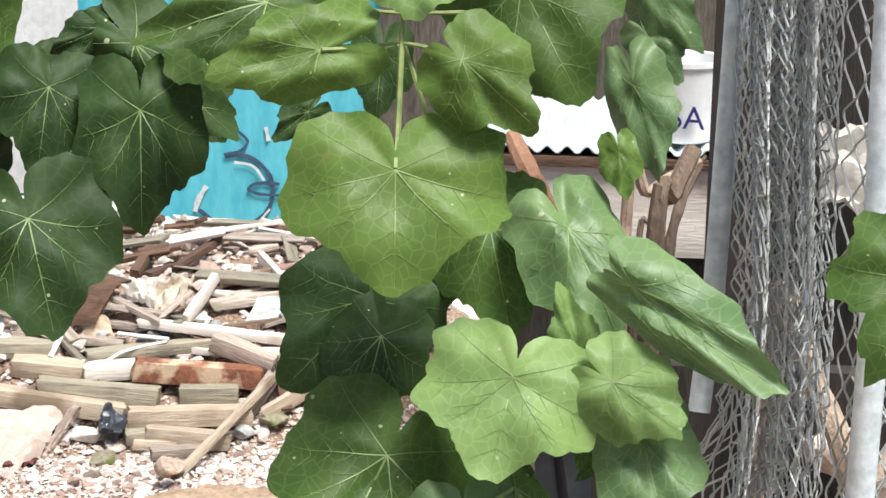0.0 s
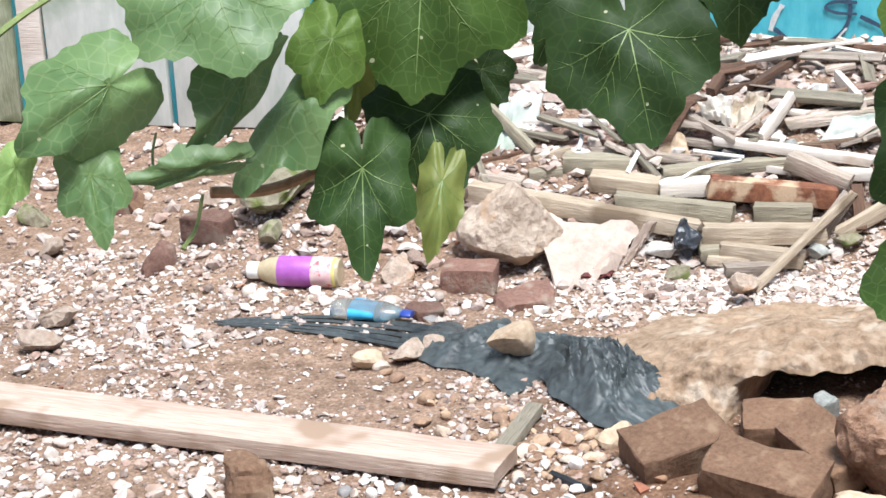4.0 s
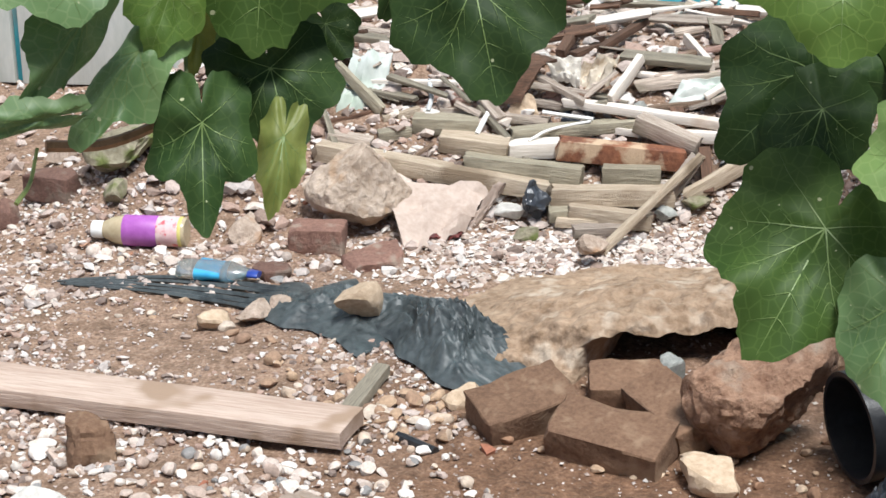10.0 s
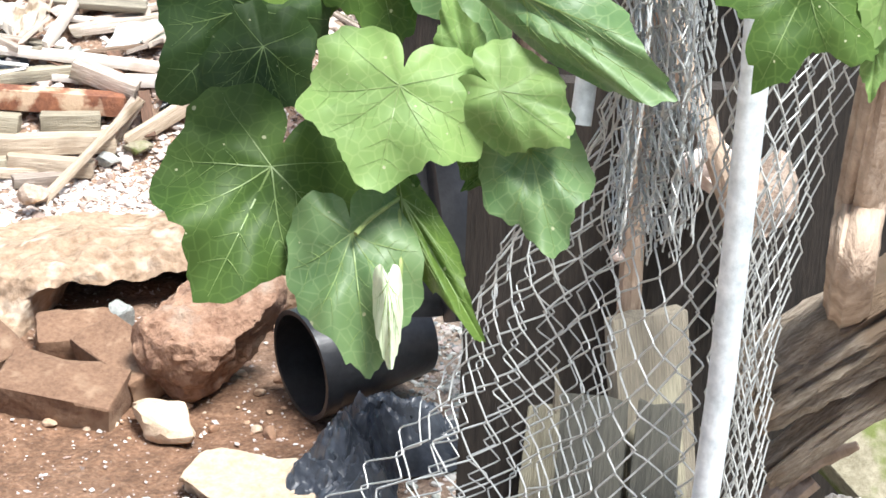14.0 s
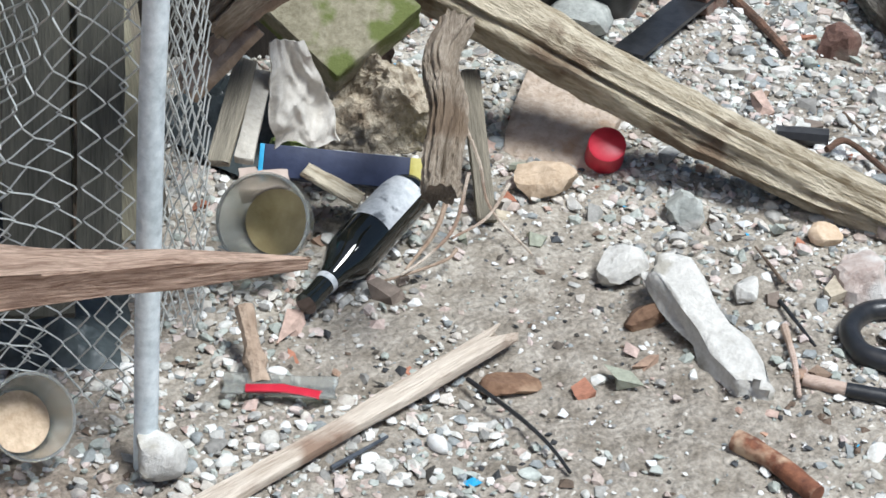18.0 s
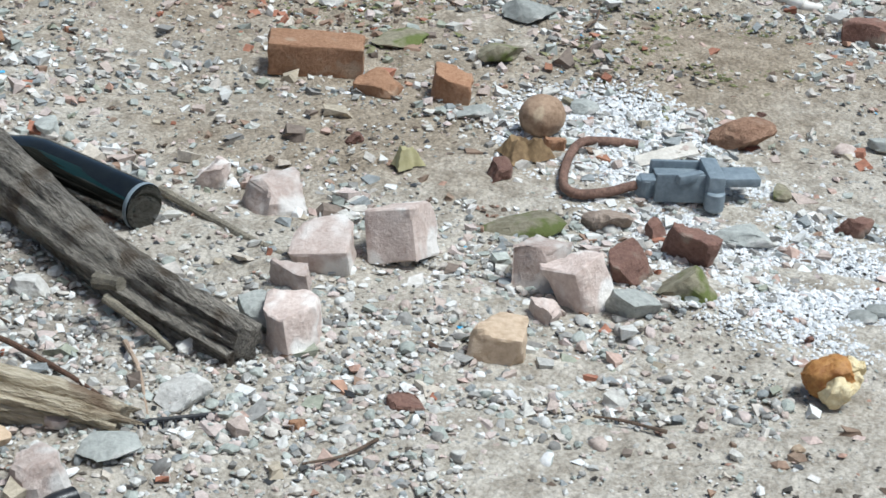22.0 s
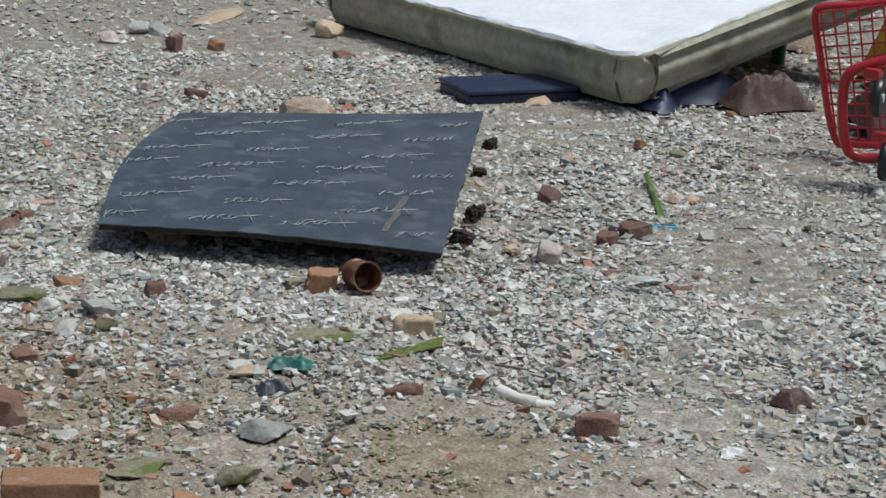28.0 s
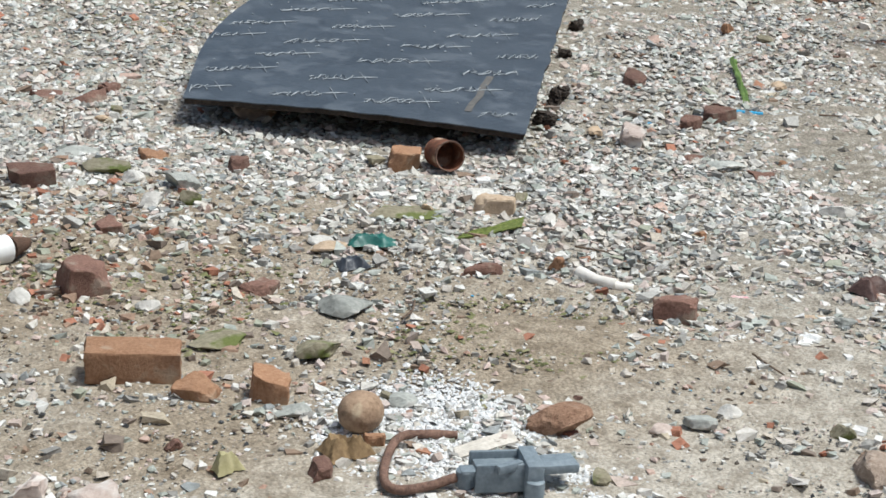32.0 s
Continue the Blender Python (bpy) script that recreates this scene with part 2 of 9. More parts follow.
M["log_wood"] = material("log_wood", (0.040, 0.034, 0.027), (0.40, 0.36, 0.30), 0.92, 8, 50, 1.0, stretch=(1, 5, 5), spot=(0.11, 0.085, 0.06), spots=0.58, depth=0.025)
M["bleached_wood"] = material("bleached_wood", (0.20, 0.15, 0.10), (0.60, 0.50, 0.39), 0.92, 5, 60, 1.0, stretch=(1, 7, 7), spot=(0.24, 0.17, 0.11), spots=0.60, depth=0.02)
M["plaster"] = stone_mix("plaster", [(0.62, 0.56, 0.51), (0.70, 0.66, 0.61), (0.50, 0.42, 0.36), (0.66, 0.60, 0.54), (0.40, 0.32, 0.27)])
M["dark_bark"] = material("dark_bark", (0.07, 0.045, 0.03), (0.22, 0.16, 0.115), 0.93, 8, 50, 0.9, stretch=(1, 1, 0.3), depth=0.02)
# near-black: the gloom behind the wire is put into this colour
M["shaded_backing"] = material("shaded_backing", (0.012, 0.010, 0.008), (0.045, 0.035, 0.027), 0.9, 5, 30, 0.5, stretch=(8, 8, 1))
M["bark"] = material("bark", (0.22, 0.15, 0.10), (0.52, 0.40, 0.30), 0.93, 8, 50, 0.9, stretch=(1, 1, 0.3), depth=0.02)
M["yellow_leaf"] = material("yellow_leaf", (0.17, 0.22, 0.05), (0.27, 0.30, 0.08), 0.5, 12, 60, 0.15, through=0.4)
M["vein"] = material("vein", (0.11, 0.17, 0.045), (0.19, 0.27, 0.085), 0.5, 20, 80, 0.0)
M["stem"] = material("stem", (0.14, 0.20, 0.06), (0.26, 0.30, 0.10), 0.55, 20, 80, 0.1)
M["branch"] = material("branch", (0.16, 0.09, 0.045), (0.36, 0.22, 0.13), 0.8, 20, 90, 0.4)
M["galvanised"] = material("galvanised", (0.42, 0.48, 0.50), (0.80, 0.86, 0.88), 0.38, 16, 70, 0.2, metal=0.1)
M["wire"] = material("wire", (0.36, 0.37, 0.355), (0.60, 0.61, 0.58), 0.5, 14, 80, 0.1, metal=0.25)
M["rust"] = material("rust", (0.10, 0.035, 0.02), (0.30, 0.12, 0.06), 0.85, 12, 70, 0.5, spot=(0.50, 0.36, 0.24), spots=0.58)
M["rusty_rod"] = material("rusty_rod", (0.10, 0.055, 0.04), (0.24, 0.14, 0.10), 0.85, 30, 120, 0.5)
M["white_plastic"] = material("white_plastic", (0.72, 0.72, 0.70), (0.84, 0.84, 0.82), 0.45, 8, 60, 0.05)
M["white_cloth"] = material("white_cloth", (0.46, 0.42, 0.36), (0.70, 0.66, 0.59), 0.9, 9, 80, 0.4)
M["gray_plastic"] = material("gray_plastic", (0.13, 0.165, 0.19), (0.26, 0.31, 0.34), 0.5, 12, 80, 0.2)
M["black_plastic"] = material("black_plastic", (0.010, 0.011, 0.012), (0.03, 0.03, 0.032), 0.35, 10, 70, 0.15)
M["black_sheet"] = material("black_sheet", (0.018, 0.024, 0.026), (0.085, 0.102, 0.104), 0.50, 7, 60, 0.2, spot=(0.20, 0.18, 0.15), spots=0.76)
M["navy_bag"] = material("navy_bag", (0.018, 0.022, 0.030), (0.075, 0.085, 0.10), 0.35, 9, 60, 0.3)
M["red_plastic"] = material("red_plastic", (0.42, 0.012, 0.03), (0.58, 0.03, 0.055), 0.4, 10, 60, 0.1)
M["red_paint"] = material("red_paint", (0.38, 0.010, 0.018), (0.50, 0.02, 0.03), 0.35, 10, 60, 0.1, coat=0.3)
M["blue_plastic"] = material("blue_plastic", (0.012, 0.035, 0.22), (0.03, 0.07, 0.33), 0.35, 10, 60, 0.1)
M["cyan_plastic"] = material("cyan_plastic", (0.02, 0.25, 0.50), (0.06, 0.42, 0.66), 0.4, 10, 60, 0.1)
M["purple_label"] = material("purple_label", (0.30, 0.07, 0.34), (0.42, 0.13, 0.46), 0.45, 10, 60, 0.1)
M["pink_label"] = material("pink_label", (0.62, 0.36, 0.38), (0.75, 0.58, 0.56), 0.45, 40, 90, 0.1, spot=(0.62, 0.10, 0.12), spots=0.6)
M["yellow_label"] = material("yellow_label", (0.50, 0.42, 0.08), (0.66, 0.60, 0.22), 0.5, 20, 60, 0.1)
M["paper_label"] = material("paper_label", (0.42, 0.44, 0.45), (0.66, 0.67, 0.67), 0.6, 30, 120, 0.2, spot=(0.16, 0.17, 0.18), spots=0.62)
M["dark_glass"] = material("dark_glass", (0.004, 0.005, 0.004), (0.012, 0.014, 0.011), 0.08, 6, 60, 0.0, coat=0.6)
M["clear_plastic"] = material("clear_plastic", (0.66, 0.68, 0.64), (0.82, 0.83, 0.79), 0.14, 9, 60, 0.05, clear=0.85)
M["amber_plastic"] = material("amber_plastic", (0.50, 0.40, 0.24), (0.68, 0.58, 0.40), 0.2, 9, 60, 0.05, clear=0.25)
M["tea"] = material("tea", (0.30, 0.23, 0.11), (0.42, 0.34, 0.18), 0.2, 9, 60, 0.0)
M["slate"] = material("slate", (0.036, 0.047, 0.060), (0.080, 0.097, 0.116), 0.36, 6, 70, 0.3, spot=(0.095, 0.112, 0.13), spots=0.58)
M["chalk"] = material("chalk", (0.20, 0.23, 0.25), (0.42, 0.45, 0.47), 0.9, 60, 200, 0.0)
M["board_edge"] = material("board_edge", (0.022, 0.017, 0.013), (0.075, 0.055, 0.042), 0.95, 14, 90, 0.9, depth=0.02)
M["mattress_top"] = material("mattress_top", (0.70, 0.72, 0.76), (0.84, 0.85, 0.88), 0.9, 3, 40, 0.15)
M["mattress_side"] = material("mattress_side", (0.30, 0.29, 0.205), (0.52, 0.505, 0.40), 0.92, 2.5, 30, 0.3, spot=(0.27, 0.26, 0.17), spots=0.64)
M["blue_case"] = material("blue_case", (0.010, 0.016, 0.045), (0.03, 0.04, 0.085), 0.5, 8, 60, 0.1)
M["bread"] = material("bread", (0.26, 0.095, 0.02), (0.54, 0.28, 0.085), 0.6, 18, 90, 0.7)
M["crumb"] = material("crumb", (0.66, 0.52, 0.28), (0.80, 0.70, 0.46), 0.9, 30, 120, 0.8)
M["coconut"] = material("coconut", (0.22, 0.14, 0.085), (0.44, 0.31, 0.21), 0.85, 14, 90, 0.4, spot=(0.48, 0.38, 0.26), spots=0.60)
M["bone"] = material("bone", (0.66, 0.62, 0.55), (0.84, 0.81, 0.75), 0.6, 20, 90, 0.2)
M["dry_leaf"] = material("dry_leaf", (0.14, 0.085, 0.04), (0.32, 0.22, 0.11), 0.85, 20, 90, 0.4)
M["moss"] = material("moss", (0.07, 0.10, 0.02), (0.17, 0.20, 0.05), 0.95, 30, 120, 0.6)
M["tile_green"] = material("tile_green", (0.33, 0.30, 0.19), (0.52, 0.48, 0.34), 0.85, 10, 80, 0.3, spot=(0.27, 0.28, 0.12), spots=0.60)
M["cyan_wall"] = material("cyan_wall", (0.04, 0.36, 0.45), (0.14, 0.56, 0.64), 0.7, 1.6, 26, 0.2, stretch=(1, 1, 0.35), spot=(0.30, 0.42, 0.42), spots=0.66)
M["pale_wall"] = material("pale_wall", (0.45, 0.50, 0.46), (0.68, 0.70, 0.66), 0.8, 1.8, 26, 0.2, stretch=(1, 1, 0.3), spot=(0.30, 0.37, 0.28), spots=0.60)
M["ink"] = material("ink", (0.02, 0.045, 0.09), (0.055, 0.10, 0.16), 0.6, 8, 60, 0.0)
M["board_dark"] = material("board_dark", (0.05, 0.045, 0.035), (0.17, 0.14, 0.11), 0.9, 4, 30, 0.5, stretch=(6, 6, 1))
M["white_paint"] = material("white_paint", (0.50, 0.52, 0.51), (0.74, 0.75, 0.73), 0.6, 8, 60, 0.0)
M["board_green"] = material("board_green", (0.24, 0.27, 0.17), (0.42, 0.44, 0.32), 0.88, 3, 30, 0.4, stretch=(6, 6, 1), spot=(0.13, 0.16, 0.07), spots=0.58)
M["gravel_mixed"] = stone_mix("gravel_mixed", [(0.40, 0.39, 0.36), (0.56, 0.55, 0.51), (0.24, 0.23, 0.21), (0.47, 0.43, 0.38), (0.63, 0.62, 0.58), (0.30, 0.29, 0.265), (0.44, 0.36, 0.31), (0.52, 0.50, 0.45), (0.40, 0.42, 0.38), (0.70, 0.69, 0.66), (0.33, 0.35, 0.31), (0.54, 0.50, 0.44), (0.50, 0.42, 0.38), (0.26, 0.275, 0.27)])
M["gravel_pink"] = stone_mix("gravel_pink", [(0.46, 0.38, 0.335), (0.58, 0.51, 0.47), (0.28, 0.205, 0.165), (0.51, 0.43, 0.375), (0.64, 0.60, 0.56), (0.20, 0.15, 0.125), (0.43, 0.345, 0.30), (0.57, 0.50, 0.43), (0.37, 0.29, 0.245), (0.36, 0.25, 0.20), (0.42, 0.37, 0.34)])
M["white_grit"] = stone_mix("white_grit", [(0.66, 0.67, 0.67), (0.76, 0.76, 0.75), (0.54, 0.55, 0.55), (0.70, 0.70, 0.69)])
M["pink_crumbs"] = stone_mix("pink_crumbs", [(0.48, 0.36, 0.31), (0.58, 0.48, 0.44), (0.38, 0.24, 0.18), (0.52, 0.41, 0.36)])
M["pebble_mix"] = stone_mix("pebble_mix", [(0.62, 0.56, 0.50), (0.70, 0.66, 0.61), (0.46, 0.37, 0.31), (0.58, 0.50, 0.43), (0.34, 0.28, 0.24), (0.24, 0.23, 0.22), (0.66, 0.61, 0.55), (0.52, 0.42, 0.33)])
M["white_pebbles"] = stone_mix("white_pebbles", [(0.56, 0.48, 0.42), (0.66, 0.61, 0.56), (0.44, 0.34, 0.28), (0.52, 0.43, 0.37), (0.38, 0.27, 0.21), (0.60, 0.54, 0.48)])
M["tan_pebbles"] = stone_mix("tan_pebbles", [(0.38, 0.26, 0.17), (0.48, 0.37, 0.28), (0.31, 0.20, 0.13), (0.42, 0.29, 0.19), (0.52, 0.44, 0.36), (0.26, 0.165, 0.11)])
M["earth_crumbs"] = stone_mix("earth_crumbs", [(0.34, 0.21, 0.13), (0.42, 0.29, 0.19), (0.26, 0.15, 0.09), (0.50, 0.38, 0.27)])
# dark specks that also carry the contact shade between stones in their colour
M["gap_crumbs"] = stone_mix("gap_crumbs", [(0.05, 0.045, 0.038), (0.09, 0.075, 0.06), (0.035, 0.036, 0.038), (0.12, 0.085, 0.06), (0.07, 0.075, 0.08)])
M["moss_tuft"] = stone_mix("moss_tuft", [(0.11, 0.115, 0.045), (0.16, 0.165, 0.07), (0.22, 0.21, 0.11)])
M["brick_crumbs"] = stone_mix("brick_crumbs", [(0.30, 0.12, 0.07), (0.36, 0.18, 0.11), (0.24, 0.10, 0.06), (0.42, 0.25, 0.17)])

def leaf_material(name, dark, light, vein, rough=0.5, through=0.3, shine=0.3, fleck=0.32):
    """A leaf's blade: two greens, a fine net of paler veins, white flecks where insects fed, brown at a few of them."""
    m = bpy.data.materials.new(name)
    m.use_nodes = True
    n, l = m.node_tree.nodes, m.node_tree.links
    b = n["Principled BSDF"]
    tc = n.new("ShaderNodeTexCoord")

    def noise_at(scale, detail=4):
        t = n.new("ShaderNodeTexNoise")
        t.inputs["Scale"].default_value, t.inputs["Detail"].default_value = scale, detail
        l.new(tc.outputs["Object"], t.inputs["Vector"])
        return t.outputs["Fac"]

    def span(src, lo, hi, a=0.0, c=1.0):
        r = n.new("ShaderNodeMapRange")
        for k, v in zip(("From Min", "From Max", "To Min", "To Max"), (lo, hi, a, c)):
            r.inputs[k].default_value = v
        l.new(src, r.inputs[0])
        return r.outputs[0]

    def mix(f, a, c):
        k = n.new("ShaderNodeMixRGB")
        for s, v in zip(k.inputs, (f, a, c)):
            if isinstance(v, tuple):
                s.default_value = (*v, 1)
            else:
                l.new(v, s)
        return k.outputs[0]

    def cells(scale, feature):
        t = n.new("ShaderNodeTexVoronoi")
        t.feature, t.voronoi_dimensions = feature, "2D"
        t.inputs["Scale"].default_value = scale
        l.new(tc.outputs["Object"], t.inputs["Vector"])
        return t

    broad = noise_at(16)
    colour = mix(span(broad, 0.35, 0.65), dark, light)
    net = span(cells(95, "DISTANCE_TO_EDGE").outputs["Distance"], 0.0, 0.10, 0.32, 0.0)
    colour = mix(net, colour, vein)
    dots, patches = cells(38, "F1"), noise_at(30, 2)
    size = span(patches, 0.54, 0.86, 0.0, fleck)
    less = n.new("ShaderNodeMath")
    less.operation = "LESS_THAN"
    l.new(dots.outputs["Distance"], less.inputs[0])
    l.new(size, less.inputs[1])
    colour = mix(less.outputs[0], colour, (0.40, 0.42, 0.25))
    brown = span(noise_at(26, 3), 0.70, 0.74, 0.0, 0.55)
    colour = mix(brown, colour, (0.19, 0.17, 0.045))
    info, hue = n.new("ShaderNodeObjectInfo"), n.new("ShaderNodeHueSaturation")
    l.new(span(info.outputs["Random"], 0.0, 1.0, 0.84, 1.18), hue.inputs["Value"])
    l.new(colour, hue.inputs["Color"])
    colour = hue.outputs[0]
    l.new(colour, b.inputs["Base Color"])
    b.inputs["Roughness"].default_value, b.inputs["Specular IOR Level"].default_value = rough, shine
    bp = n.new("ShaderNodeBump")
    bp.inputs["Strength"].default_value, bp.inputs["Distance"].default_value = 0.35, 0.004
    l.new(broad, bp.inputs["Height"])
    l.new(bp.outputs[0], b.inputs["Normal"])
    t, add = n.new("ShaderNodeBsdfTranslucent"), n.new("ShaderNodeMixShader")
    l.new(colour, t.inputs[0])
    add.inputs[0].default_value = through
    l.new(b.outputs[0], add.inputs[1])
    l.new(t.outputs[0], add.inputs[2])
    l.new(add.outputs[0], n["Material Output"].inputs[0])
    return m


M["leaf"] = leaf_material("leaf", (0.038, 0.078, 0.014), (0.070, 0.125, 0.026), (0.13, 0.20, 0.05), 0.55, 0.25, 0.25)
# darker copy of leaf: shade deep in the foliage is put into the colour
M["shaded_leaf"] = leaf_material("shaded_leaf", (0.018, 0.042, 0.010), (0.036, 0.070, 0.018), (0.07, 0.11, 0.03), 0.58, 0.16, 0.22)
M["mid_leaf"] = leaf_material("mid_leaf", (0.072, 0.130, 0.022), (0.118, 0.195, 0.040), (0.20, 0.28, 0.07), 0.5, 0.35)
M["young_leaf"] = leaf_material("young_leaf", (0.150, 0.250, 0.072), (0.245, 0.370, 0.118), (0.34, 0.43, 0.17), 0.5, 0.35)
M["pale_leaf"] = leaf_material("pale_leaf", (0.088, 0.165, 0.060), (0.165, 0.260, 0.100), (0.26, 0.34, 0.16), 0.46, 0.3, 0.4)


# ---- building helpers ----
def part(name, bm, mat, parent=None, label="", smooth=True, sharp=42):
    """Links a bmesh as one mesh object, under a thing or a part if one is given."""
    me = bpy.data.meshes.new(name)
    bm.to_mesh(me)
    bm.free()
    me.materials.append(M[mat] if isinstance(mat, str) else mat)
    if smooth:
        me.shade_smooth()
        me.set_sharp_from_angle(angle=radians(sharp))
    ob = new(name, me)
    if parent:
        ob.parent = parent
    if label:
        ob["label"] = label
    return ob


def named(label):
    """A label of four words or more."""
    return label if len(label.split()) > 3 else label + " lying on the ground"


def thing(name, loc, label, category, yaw=0.0, group="", rx=0.0, ry=0.0):
    ob = new(name)
    ob.empty_display_size = 0.05
    ob.matrix_basis = pose(*loc, rx, ry, yaw)
    return tagged(ob, label, category, group)


def hz(x, y):
    """Height of the debris heap that slopes up towards the painted wall."""
    x, y = np.asarray(x, float), np.asarray(y, float)
    d = np.hypot(x, y)
    ramp = np.clip((d - 3.98) * 0.62, 0, 0.235)
    side = np.clip((x + 1.75) / 0.5, 0, 1) * np.clip((0.35 - x) / 0.5, 0, 1)
    return ramp * side * side * (3 - 2 * side)


def gz(x, y):
    """Height of the ground."""
    x, y = np.asarray(x, float), np.asarray(y, float)
    z = 0.006 * np.sin(3.1 * x + 1.3 * y) + 0.005 * np.sin(5.3 * y - 2.2 * x + 1) + 0.004 * np.sin(9.7 * x + 4) * np.sin(8.1 * y)
    z = z + 0.0025 * np.sin(23 * x + 7 * y) * np.sin(19 * y - 11 * x)
    return z + hz(x, y)


def grounded(p, lift=0.0):
    return (p[0], p[1], float(gz(p[0], p[1])) + lift)


def rough(bm, amount, size, seed=0):
    """Uneven surface: pushes each vertex along its normal by noise."""
    bm.normal_update()
    off = Vector((seed * 3.7, seed * 1.9, seed * 5.3))
    for v in bm.verts:
        v.co += v.normal * amount * noise.fractal(v.co / size + off, 0.8, 2.0, 3)


def box(sx, sy, sz, cuts=(1, 1, 1), bevel=0.0, centre=True):
    """A box with its edges rounded and its faces cut into pieces, so that it can be worn."""
    bm = bmesh.new()
    bmesh.ops.create_cube(bm, size=1)
    for k, n in enumerate(cuts):
        for c in range(1, n):
            co, no = [0, 0, 0], [0, 0, 0]
            co[k], no[k] = -0.5 + c / n, 1
            bmesh.ops.bisect_plane(bm, geom=bm.verts[:] + bm.edges[:] + bm.faces[:], plane_co=co, plane_no=no)
    bmesh.ops.scale(bm, vec=(sx, sy, sz), verts=bm.verts)
    if not centre:
        bmesh.ops.translate(bm, vec=(0, 0, sz / 2), verts=bm.verts)
    if bevel:
        sharp = [e for e in bm.edges if e.calc_face_angle(0) > 1]
        bmesh.ops.bevel(bm, geom=sharp, offset=bevel, segments=2, profile=0.6, affect="EDGES")
    return bm


def stone_mesh(size, seed, facets=7, detail=3, wear=0.06, cut=(0.36, 0.72)):
    """An angular stone: a ball cut back by a few planes, then worn. It stands on z = 0."""
    rnd = random.Random(seed)
    bm = bmesh.new()
    bmesh.ops.create_icosphere(bm, subdivisions=detail, radius=1)
    for _ in range(facets):
        n = Vector((rnd.gauss(0, 1), rnd.gauss(0, 1), rnd.gauss(0, 1))).normalized()
        d = rnd.uniform(*cut)
        for v in bm.verts:
            over = v.co.dot(n) - d
            if over > 0:
                v.co -= n * over * 0.94
    rough(bm, wear * 1.3, 0.55, seed)
    rough(bm, wear * 0.6, 0.16, seed + 9)
    lo = [min(v.co[k] for v in bm.verts) for k in range(3)]
    hi = [max(v.co[k] for v in bm.verts) for k in range(3)]
    for v in bm.verts:
        for k in range(3):
            v.co[k] = ((v.co[k] - lo[k]) / (hi[k] - lo[k]) - (0.5 if k < 2 else 0)) * size[k]
    return bm


def stone(loc, size, mat, seed, label, yaw=0.0, sink=0.15, facets=10, name="stone", category="stone", tilt=0.0, group="", detail=3, wear=0.06, cut=(0.36, 0.72)):
    ob = part(name, stone_mesh(size, seed, facets, detail, wear, cut), mat, sharp=26)
    x, y = loc[0], loc[1]
    z = float(gz(x, y)) - sink * size[2] if len(loc) < 3 or loc[2] == 0 else loc[2]
    ob.matrix_basis = pose(x, y, z, tilt, 0, yaw)
    return tagged(ob, named(label), category, group)


def brick_mesh(size, seed, chip=0.3, wear=0.005):
    """A brick with broken corners; it stands on z = 0."""
    rnd = random.Random(seed)
    bm = box(*size, cuts=(7, 5, 4), bevel=0.004, centre=False)
    half = Vector((size[0] / 2, size[1] / 2, size[2] / 2))
    for _ in range(int(2 + 6 * chip)):
        n = Vector((rnd.choice((-1, 1)) * rnd.uniform(0.3, 1), rnd.choice((-1, 1)) * rnd.uniform(0.3, 1), rnd.uniform(-0.5, 1))).normalized()
        reach = sum(abs(n[k]) * half[k] for k in range(3))
        d = reach * (1 - chip * rnd.uniform(0.25, 0.95))
        for v in bm.verts:
            over = (v.co - Vector((0, 0, half.z))).dot(n) - d
            if over > 0:
                v.co -= n * over
    rough(bm, wear, 0.03, seed)
    rough(bm, wear * 0.7, 0.01, seed + 3)
    return bm


def brick(loc, size, mat, seed, label, yaw=0.0, tilt=0.0, lean=0.0, chip=0.3, sink=0.004, name="brick", group="", wear=0.0035):
    ob = part(name, brick_mesh(size, seed, chip, wear), mat, sharp=24)
    z = float(gz(loc[0], loc[1])) - sink if len(loc) < 3 or loc[2] == 0 else loc[2]
    ob.matrix_basis = pose(loc[0], loc[1], z, tilt, lean, yaw)
    return tagged(ob, named(label), "brick", group)


def along(a, b, roll=0.0):
    """The pose at a with its x axis towards b and its z axis as near to upright as can be, then rolled."""
    a, b = Vector(a), Vector(b)
    x = (b - a).normalized()
    y = Vector((0, 0, 1)).cross(x).normalized()
    z = x.cross(y)
    m = Matrix((x, y, z)).transposed().to_4x4()
    return Matrix.Translation(a) @ m @ Matrix.Rotation(radians(roll), 4, "X")


def plank_mesh(length, width, thick, seed, wear=0.002, taper=0.0, ragged=0.0, bend=0.0, bevel=0.0015):
    rnd = random.Random(seed)
    n = max(4, int(length / 0.06))
    bm = box(length, width, thick, cuts=(n, 3, 2), bevel=bevel)
    for v in bm.verts:
        u = v.co.x / length + 0.5
        w = max(0.0, u) ** 4.5 if taper >= 0.9 else u
        k = 1 - taper * w
        v.co.y *= k
        v.co.z *= 1 - (0.6 if taper < 0.9 else 0.95) * taper * w
        v.co.z += bend * math.sin(math.pi * u)
        if ragged and (u < 0.02 or u > 0.98):
            v.co.x += ragged * length * 0.05 * noise.noise(Vector((v.co.y * 60, v.co.z * 60, seed))) * (-1 if u < 0.5 else 1)
    rough(bm, wear, 0.12, seed)
    rough(bm, wear * 0.8, 0.025, seed + 5)
    bmesh.ops.translate(bm, vec=(length / 2, 0, 0), verts=bm.verts)
    return bm


